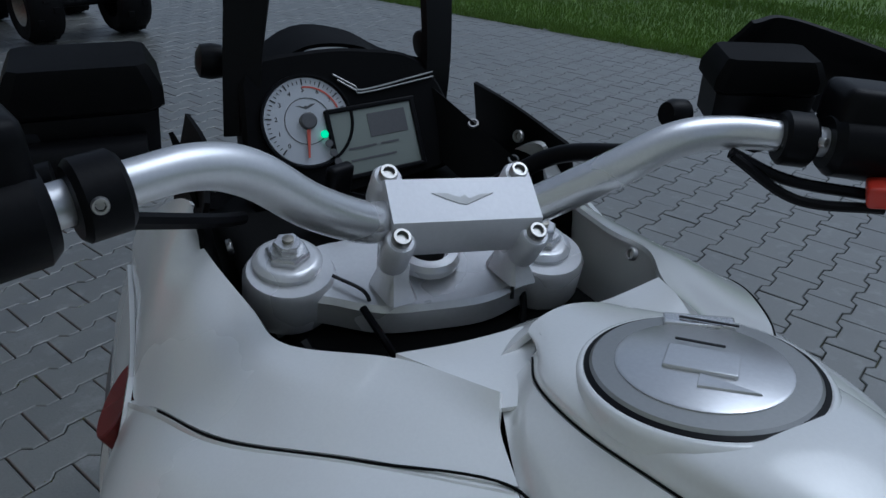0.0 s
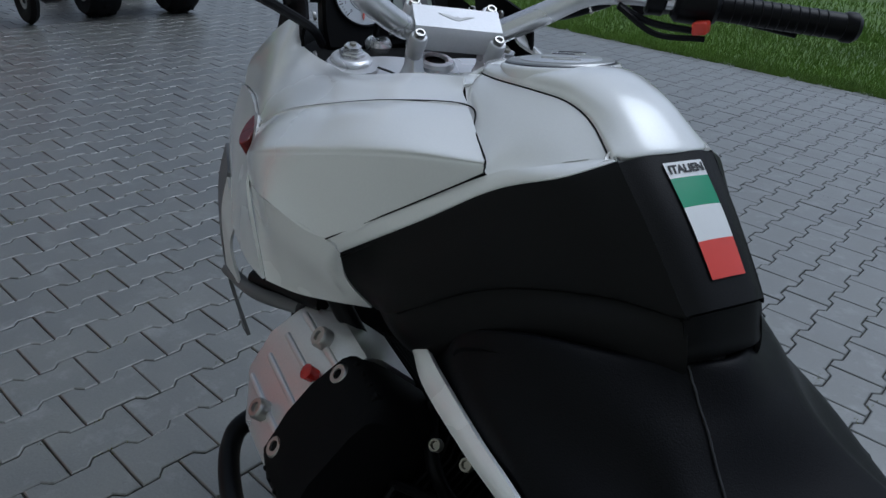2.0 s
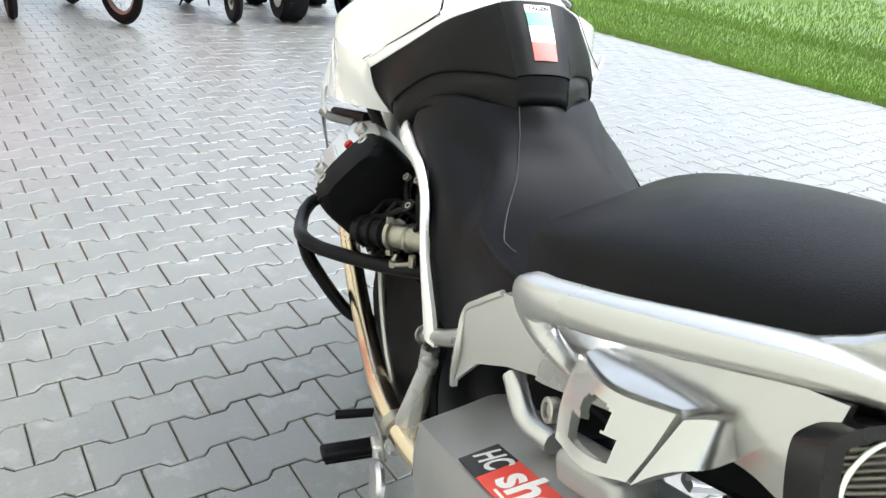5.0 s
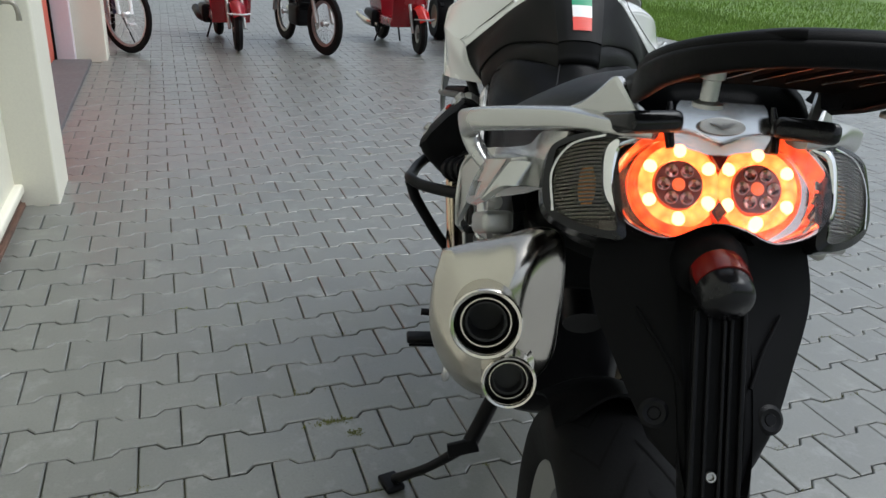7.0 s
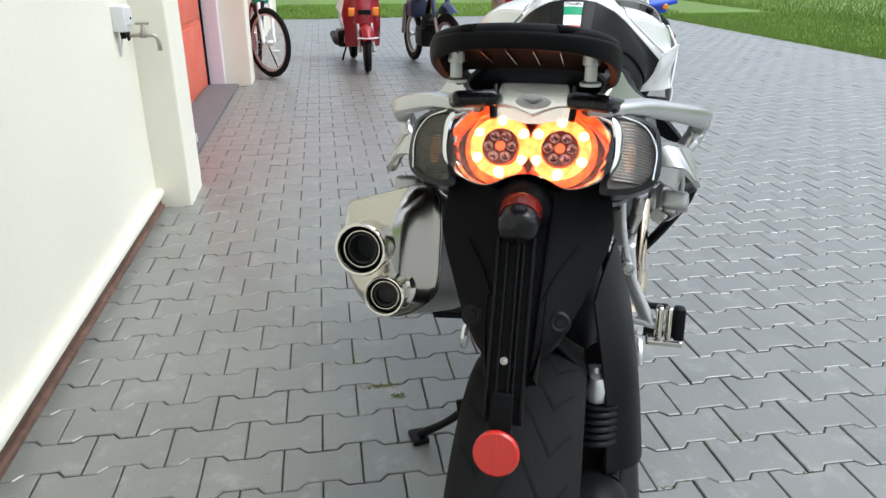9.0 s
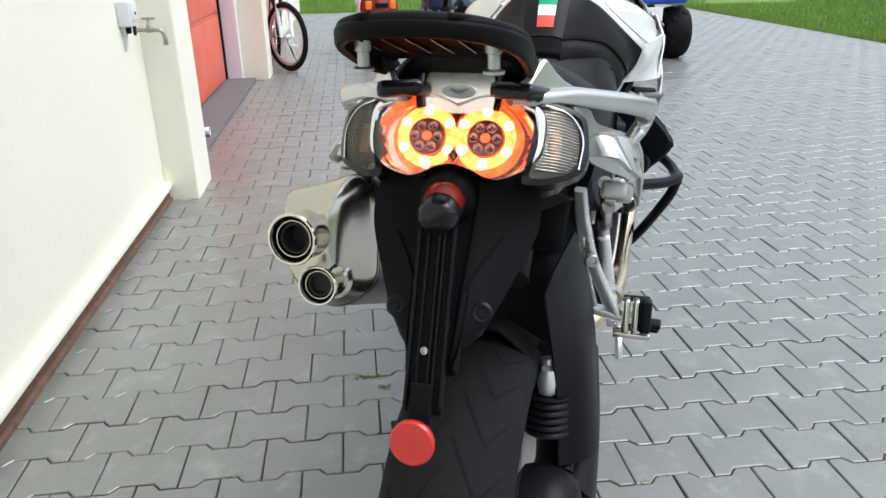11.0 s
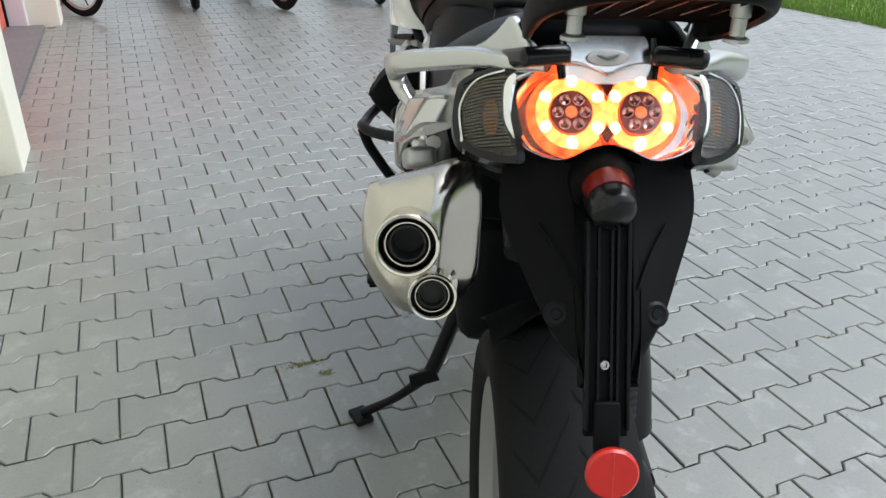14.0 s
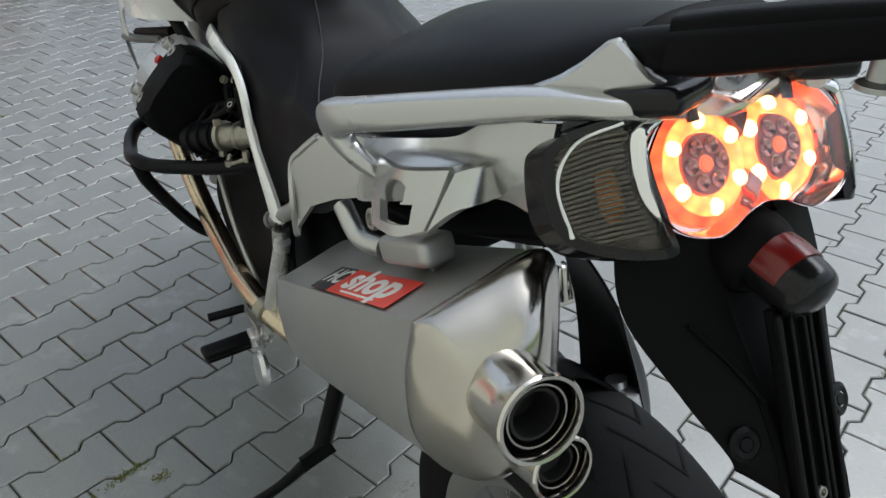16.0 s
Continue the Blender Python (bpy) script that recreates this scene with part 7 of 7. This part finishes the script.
def scooter(m, tall, label):
    s = empty("motor_scooter", m)
    ring_wheel(s, "front_tyre", 1.2, 0.215, 0.085, 5, SATIN, -6, True)
    ring_wheel(s, "rear_tyre", 0.0, 0.215, 0.085, 5, SATIN, 0, True)
    body = part("body", join(rings([[(0.35, y, z) for y, z in ((-0.12, 0.3), (-0.16, 0.55), (-0.12, 0.72), (0.12, 0.72), (0.16, 0.55), (0.12, 0.3))], [(-0.05, y, z) for y, z in ((-0.13, 0.36), (-0.18, 0.6), (-0.13, 0.76), (0.13, 0.76), (0.18, 0.6), (0.13, 0.36))], [(-0.35, y, z) for y, z in ((-0.06, 0.55), (-0.1, 0.66), (-0.06, 0.74), (0.06, 0.74), (0.1, 0.66), (0.06, 0.55))]]), moved(block(0.42, 0.3, 0.1, 0.03), pose(0.52, 0, 0.27))), SCOOTER, s, "dark red body shell")
    part("leg_shield", shell([[(0.86, 0.19, 0.24), (0.92, 0.2, 0.55), (0.9, 0.17, 0.9)], [(0.98, 0.1, 0.26), (1.05, 0.11, 0.55), (0.98, 0.1, 0.95)], [(1.0, 0.0, 0.28), (1.1, 0.0, 0.55), (1.01, 0.0, 0.97)], [(0.98, -0.1, 0.26), (1.05, -0.11, 0.55), (0.98, -0.1, 0.95)], [(0.86, -0.19, 0.24), (0.92, -0.2, 0.55), (0.9, -0.17, 0.9)]], 20, 20), SCOOTER, s, "dark red leg shield")
    part("mudguard", shell([[(1.36, 0.06, 0.34), (1.22, 0.07, 0.46), (1.05, 0.06, 0.44)], [(1.4, 0, 0.37), (1.22, 0, 0.5), (1.03, 0, 0.48)], [(1.36, -0.06, 0.34), (1.22, -0.07, 0.46), (1.05, -0.06, 0.44)]], 14, 10), SCOOTER if tall else RED, s, "red front mudguard")
    part("bumper", tube([(1.32, 0.11, 0.375), (1.43, 0.0, 0.38), (1.32, -0.11, 0.375)], 0.008, 8), PALEGREY if tall else SATIN, s, "bright trim bar")
    part("fork", join(tube([(1.08, 0.075, 0.5), (1.2, 0.075, 0.22)], 0.017, 10), tube([(1.08, -0.075, 0.5), (1.2, -0.075, 0.22)], 0.017, 10)), SATIN, s)
    for y in (0.13, -0.13):
        part("indicator", moved(block(0.05, 0.07, 0.09, 0.015), pose(1.03, y, 0.62)), ORANGE, s, "orange turn signal")
    part("grille", moved(block(0.02, 0.14, 0.05, 0.006), pose(1.1, 0, 0.62)), MATT, s, "dark grille")
    part("headlamp", moved(lathe([(0.08, 0), (0.08, 0.04), (0.05, 0.06)], 24), pose(0.98, 0, 0.98, 0, 80, 0)), PALEGREY, s, "round headlamp")
    part("handlebar", tube([(0.84, 0.33, 1.02), (0.9, 0.1, 1.04), (0.9, -0.1, 1.04), (0.84, -0.33, 1.02)], 0.016, 10), MATT, s)
    part("seat", moved(block(0.6, 0.28, 0.1, 0.04), pose(0.02, 0, 0.79)), SEAT, s, "black seat")
    part("engine", moved(block(0.34, 0.2, 0.2, 0.05), pose(0.06, -0.1, 0.26)), MATT, s)
    part("exhaust", tube([(0.25, -0.14, 0.2), (0.05, -0.19, 0.22), (-0.25, -0.2, 0.27)], [0.02, 0.05, 0.05], 12), STEEL if not tall else MATT, s)
    for sy in (1, -1):
        part("stand_leg", tube([(0.28, 0.1 * sy, 0.22), (0.2, 0.16 * sy, 0.01)], 0.011, 8), MATT, s)
    tagged(s, label, "scooter")
    return s


scooter(pose(-7.65, 0.625, 0, 0, 0, 5), True, "dark red scooter with orange turn signals parked on pavers")
scooter(pose(-7.507, 2.512, 0, 0, 0, 4), False, "bright red scooter with silver silencer parked on pavers")

# moped
p = empty("moped", pose(-7.37, 1.34, 0, 0, 0, 11))
ring_wheel(p, "front_tyre", 1.16, 0.31, 0.06, 32, SATIN, 10)
ring_wheel(p, "rear_tyre", 0.0, 0.31, 0.065, 32, SATIN)
part("frame", join(tube([(0.85, 0, 0.92), (0.55, 0, 0.6), (0.45, 0, 0.32)], 0.03, 10), tube([(0.85, 0, 0.9), (0.3, 0, 0.76), (-0.25, 0, 0.75)], 0.022, 10)), MATT, p)
part("fork", join(tube([(0.86, 0.08, 0.95), (1.16, 0.085, 0.31)], 0.019, 10), tube([(0.86, -0.08, 0.95), (1.16, -0.085, 0.31)], 0.019, 10)), SATIN, p, "bright fork legs")
part("fork_boot", join(tube([(0.93, 0.08, 0.8), (1.04, 0.083, 0.57)], 0.027, 10), tube([(0.93, -0.08, 0.8), (1.04, -0.083, 0.57)], 0.027, 10)), NAVY, p, "dark blue fork boots")
part("engine", join(moved(block(0.3, 0.2, 0.22, 0.05), pose(0.5, 0, 0.33)), moved(block(0.14, 0.14, 0.18, 0.03), pose(0.62, 0, 0.48, 0, 40, 0)), *[moved(block(0.16, 0.16, 0.008, 0.003), pose(0.6 + 0.012 * k, 0, 0.44 + 0.015 * k, 0, 40, 0)) for k in range(6)]), MATT, p, "black finned engine")
part("tank", moved(block(0.42, 0.22, 0.2, 0.07), pose(0.6, 0, 0.86, 0, 8, 0)), LIGHTBLUE, p, "light blue tank")
part("side_cover", moved(block(0.22, 0.24, 0.2, 0.04), pose(0.22, 0, 0.62)), NAVY, p, "dark blue side cover")
part("seat", moved(block(0.58, 0.22, 0.1, 0.04), pose(0.12, 0, 0.84)), SEAT, p, "black seat")
part("mudguard", shell([[(1.42, 0.05, 0.62), (1.16, 0.055, 0.70), (0.95, 0.05, 0.58)], [(1.44, 0, 0.65), (1.16, 0, 0.73), (0.93, 0, 0.60)], [(1.42, -0.05, 0.62), (1.16, -0.055, 0.70), (0.95, -0.05, 0.58)]], 12, 8), NAVY, p, "dark blue mudguard")
part("handlebar", tube([(0.74, 0.36, 1.06), (0.82, 0.12, 1.04), (0.82, -0.12, 1.04), (0.74, -0.36, 1.06)], 0.012, 10), MATT, p)
part("headlamp", moved(lathe([(0.085, 0), (0.09, 0.05), (0.06, 0.08)], 24), pose(0.93, 0, 0.93, 0, 95, 0)), PALEGREY, p)
part("exhaust", tube([(0.7, 0.1, 0.4), (0.62, 0.13, 0.2), (0.1, 0.15, 0.26), (-0.3, 0.15, 0.32)], [0.016, 0.018, 0.035, 0.035], 10), STEEL, p)
for y in (0.13, -0.13):
    part("shock", tube([(0.02, y, 0.33), (0.12, y, 0.66)], 0.022, 10), SATIN, p)
part("prop_stand", tube([(0.4, 0.1, 0.22), (0.36, 0.24, 0.01)], 0.01, 8), MATT, p)
tagged(p, "small black and blue moped with wire wheels", "moped")

# quad bike, its tail to the wall side
q = empty("quad_bike", pose(-6.42, 3.58, 0, 0, 0, 176))
for x, w, r in ((0.0, 0.24, 0.27), (1.15, 0.2, 0.27)):
    for y in (0.36, -0.36):
        t = part("tyre", moved(lathe([(0.14, -0.5 * w), (r - 0.03, -0.55 * w), (r, -0.35 * w), (r + 0.004, 0), (r, 0.35 * w), (r - 0.03, 0.55 * w), (0.14, 0.5 * w)], 36, caps=False), pose(x, y, r, 90, 0, 0)), RUBBER, q, "fat black knobbly tyre")
        for k in range(20):
            part("knob", moved(block(0.05, 0.05, 0.02, 0.004), pose(x, y, r) @ pose(0, 0, 0, 0, 360 * k / 20, 0) @ pose(0, (k % 3 - 1) * 0.065, r)), RUBBER, t, "", 0)
        part("rim", moved(lathe([(0.05, 0.03), (0.1, 0.05), (0.14, 0.45 * w), (0.145, 0.5 * w)], 24, caps=False), pose(x, y, r, 90 if y < 0 else -90, 0, 0)), BRASS, t, "bronze rim")
part("axle", join(tube([(0, -0.3, 0.27), (0, 0.3, 0.27)], 0.025, 10), tube([(1.15, -0.3, 0.27), (1.15, 0.3, 0.27)], 0.025, 10), tube([(0, 0, 0.3), (1.15, 0, 0.35)], 0.05, 10)), MATT, q)
part("engine", moved(block(0.5, 0.3, 0.3, 0.06), pose(0.6, 0, 0.45)), MATT, q)
part("rear_fender", join(moved(block(0.55, 0.34, 0.05, 0.02), pose(-0.02, 0.33, 0.68, 12, 0, 0)), moved(block(0.55, 0.34, 0.05, 0.02), pose(-0.02, -0.33, 0.68, -12, 0, 0)), moved(block(0.1, 0.8, 0.1, 0.03), pose(-0.22, 0, 0.64))), BLUE, q, "blue rear mudguards")
part("front_fender", join(moved(block(0.5, 0.3, 0.05, 0.02), pose(1.15, 0.34, 0.66, 12, 0, 0)), moved(block(0.5, 0.3, 0.05, 0.02), pose(1.15, -0.34, 0.66, -12, 0, 0)), moved(block(0.4, 0.36, 0.16, 0.05), pose(1.1, 0, 0.72))), BLUE, q, "blue front mudguards")
part("seat", moved(block(0.7, 0.26, 0.14, 0.05), pose(0.25, 0, 0.78)), SEAT, q, "black seat")
part("rear_rack", join(*[tube([(-0.35, y, 0.8), (0.1, y, 0.8)], 0.01, 8) for y in (-0.3, -0.1, 0.1, 0.3)], tube([(-0.35, -0.3, 0.8), (-0.35, 0.3, 0.8)], 0.01, 8)), MATT, q, "black tube rack")
part("blank_plate", moved(block(0.01, 0.24, 0.2, 0.004), pose(-0.32, 0.0, 0.46)), FLAGWHITE, q, "plain white plate")
part("tail_lamp", moved(lathe([(0.03, 0), (0.03, 0.02), (0.02, 0.03)], 18), pose(-0.28, -0.36, 0.66, 0, -90, 0)), ORANGE, q, "orange tail lamp")
part("tail_lamp", moved(lathe([(0.03, 0), (0.03, 0.02), (0.02, 0.03)], 18), pose(-0.28, 0.36, 0.66, 0, -90, 0)), ORANGE, q, "orange tail lamp")
part("handlebar", tube([(0.85, 0.36, 0.98), (0.95, 0.1, 0.95), (0.95, -0.1, 0.95), (0.85, -0.36, 0.98)], 0.013, 10), MATT, q)
part("trim_bar", moved(block(0.03, 0.5, 0.04, 0.01), pose(0.05, 0, 0.58)), YELLOW, q, "yellow cross bar")
tagged(q, "blue quad bike with fat black tyres and blank white plate", "quad bike")

# ---- pavers: interlocking double-T stones ----
pavement = tagged(new("pavement"), "grey interlocking concrete pavers with dark joints and a little moss", "pavement", kind="structure")
T = [(-0.0825, -0.1), (0.0825, -0.1), (0.0825, -0.0600), (0.060, -0.0400)]
OUT = [(x, y) for x, y in T[1:]] + [(x, -y) for x, y in T[3:0:-1]]
OUT = OUT + [(-x, -y) for x, y in OUT]


def paver_rows(gap, cut):
    def inset(d):
        o = np.array(OUT)
        nx, pv = np.roll(o, -1, 0) - o, o - np.roll(o, 1, 0)
        n1 = np.stack([-nx[:, 1], nx[:, 0]], 1) / np.linalg.norm(nx, axis=1, keepdims=True)
        n2 = np.stack([-pv[:, 1], pv[:, 0]], 1) / np.linalg.norm(pv, axis=1, keepdims=True)
        return o + d * (n1 + n2) / (1 + (n1 * n2).sum(1, keepdims=True))
    a, b = inset(gap), inset(gap + cut)
    n = len(OUT)
    v = [(x, y, -0.014) for x, y in a] + [(x, y, -0.0025) for x, y in a] + [(x, y, 0.0) for x, y in b]
    f = rings([[0] * n] * 3, caps=False)[1] + [tuple(range(2 * n, 3 * n))]
    return v, f


PV, PF = paver_rows(0.0020, 0.0030)
PMESH = mesh_of("paver", (PV, PF), PAVER, 0)
rng = random.Random(4)
verts, faces = [], []
for r in range(-97, 49):
    for k in range(-5, 37):
        x, y = 0.1425 * r, 0.2 * (k + (0 if r % 2 else 0.5))
        if y < -0.72 or y > 6.95 or x < -13.8:
            continue
        if y < -0.5 and (-2.46 < x < -2.02 or -6.3 < x < -5.83):
            continue
        dz, tx, ty = rng.uniform(-0.0013, 0.0013), rng.uniform(-0.007, 0.007), rng.uniform(-0.006, 0.006)
        if -1.35 < x < 0.95 and -0.72 < y < 1.9:
            ob = new("paver", PMESH)
            ob.parent = pavement
            ob.matrix_basis = Matrix.Translation((x, y, dz)) @ Euler((tx, ty, rng.uniform(-0.006, 0.006))).to_matrix().to_4x4()
            continue
        i0 = len(verts)
        verts += [(x + a, y + b, c + dz - a * ty + b * tx) for a, b, c in PV]
        faces += [tuple(i + i0 for i in f) for f in PF]
me = bpy.data.meshes.new("far_pavers")
me.from_pydata(verts, [], faces)
me.materials.append(PAVERFAR)
tagged(new("far_pavers", me), "grey interlocking concrete pavers farther off", kind="stuff").parent = pavement

# moss and litter in the joints
rng = random.Random(8)
mv, mf = [], []
for _ in range(520):
    r, k = rng.randint(-40, 6), rng.randint(-2, 30)
    x, y = 0.1425 * r + 0.0713 + rng.uniform(-0.014, 0.014), 0.1 * k + rng.uniform(-0.03, 0.03)
    for _ in range(rng.randint(4, 18)):
        cx, cy, s = x + rng.gauss(0, 0.004), y + rng.gauss(0, 0.02), rng.uniform(0.001, 0.0032)
        k0 = len(mv)
        mv += [(cx - s, cy, -0.004), (cx, cy - s, -0.004), (cx + s, cy, -0.004), (cx, cy + s, -0.004), (cx, cy, rng.uniform(0.0005, 0.004))]
        mf += [(k0, k0 + 1, k0 + 4), (k0 + 1, k0 + 2, k0 + 4), (k0 + 2, k0 + 3, k0 + 4), (k0 + 3, k0, k0 + 4)]
for x, y, n, w in ((-0.2, 0.37, 220, 0.03), (-0.14, 0.42, 80, 0.012), (0.28, 0.75, 60, 0.02)):
    for _ in range(n):
        cx, cy, s = x + rng.gauss(0, 0.007), y + rng.gauss(0, w), rng.uniform(0.0015, 0.005)
        k0 = len(mv)
        mv += [(cx - s, cy, -0.004), (cx, cy - s, -0.004), (cx + s, cy, -0.004), (cx, cy + s, -0.004), (cx, cy, rng.uniform(0.0005, 0.004))]
        mf += [(k0, k0 + 1, k0 + 4), (k0 + 1, k0 + 2, k0 + 4), (k0 + 2, k0 + 3, k0 + 4), (k0 + 3, k0, k0 + 4)]
tagged(part("moss", (mv, mf), MOSS, smooth=0), "small green moss cushions in the paver joints", "moss", kind="stuff")
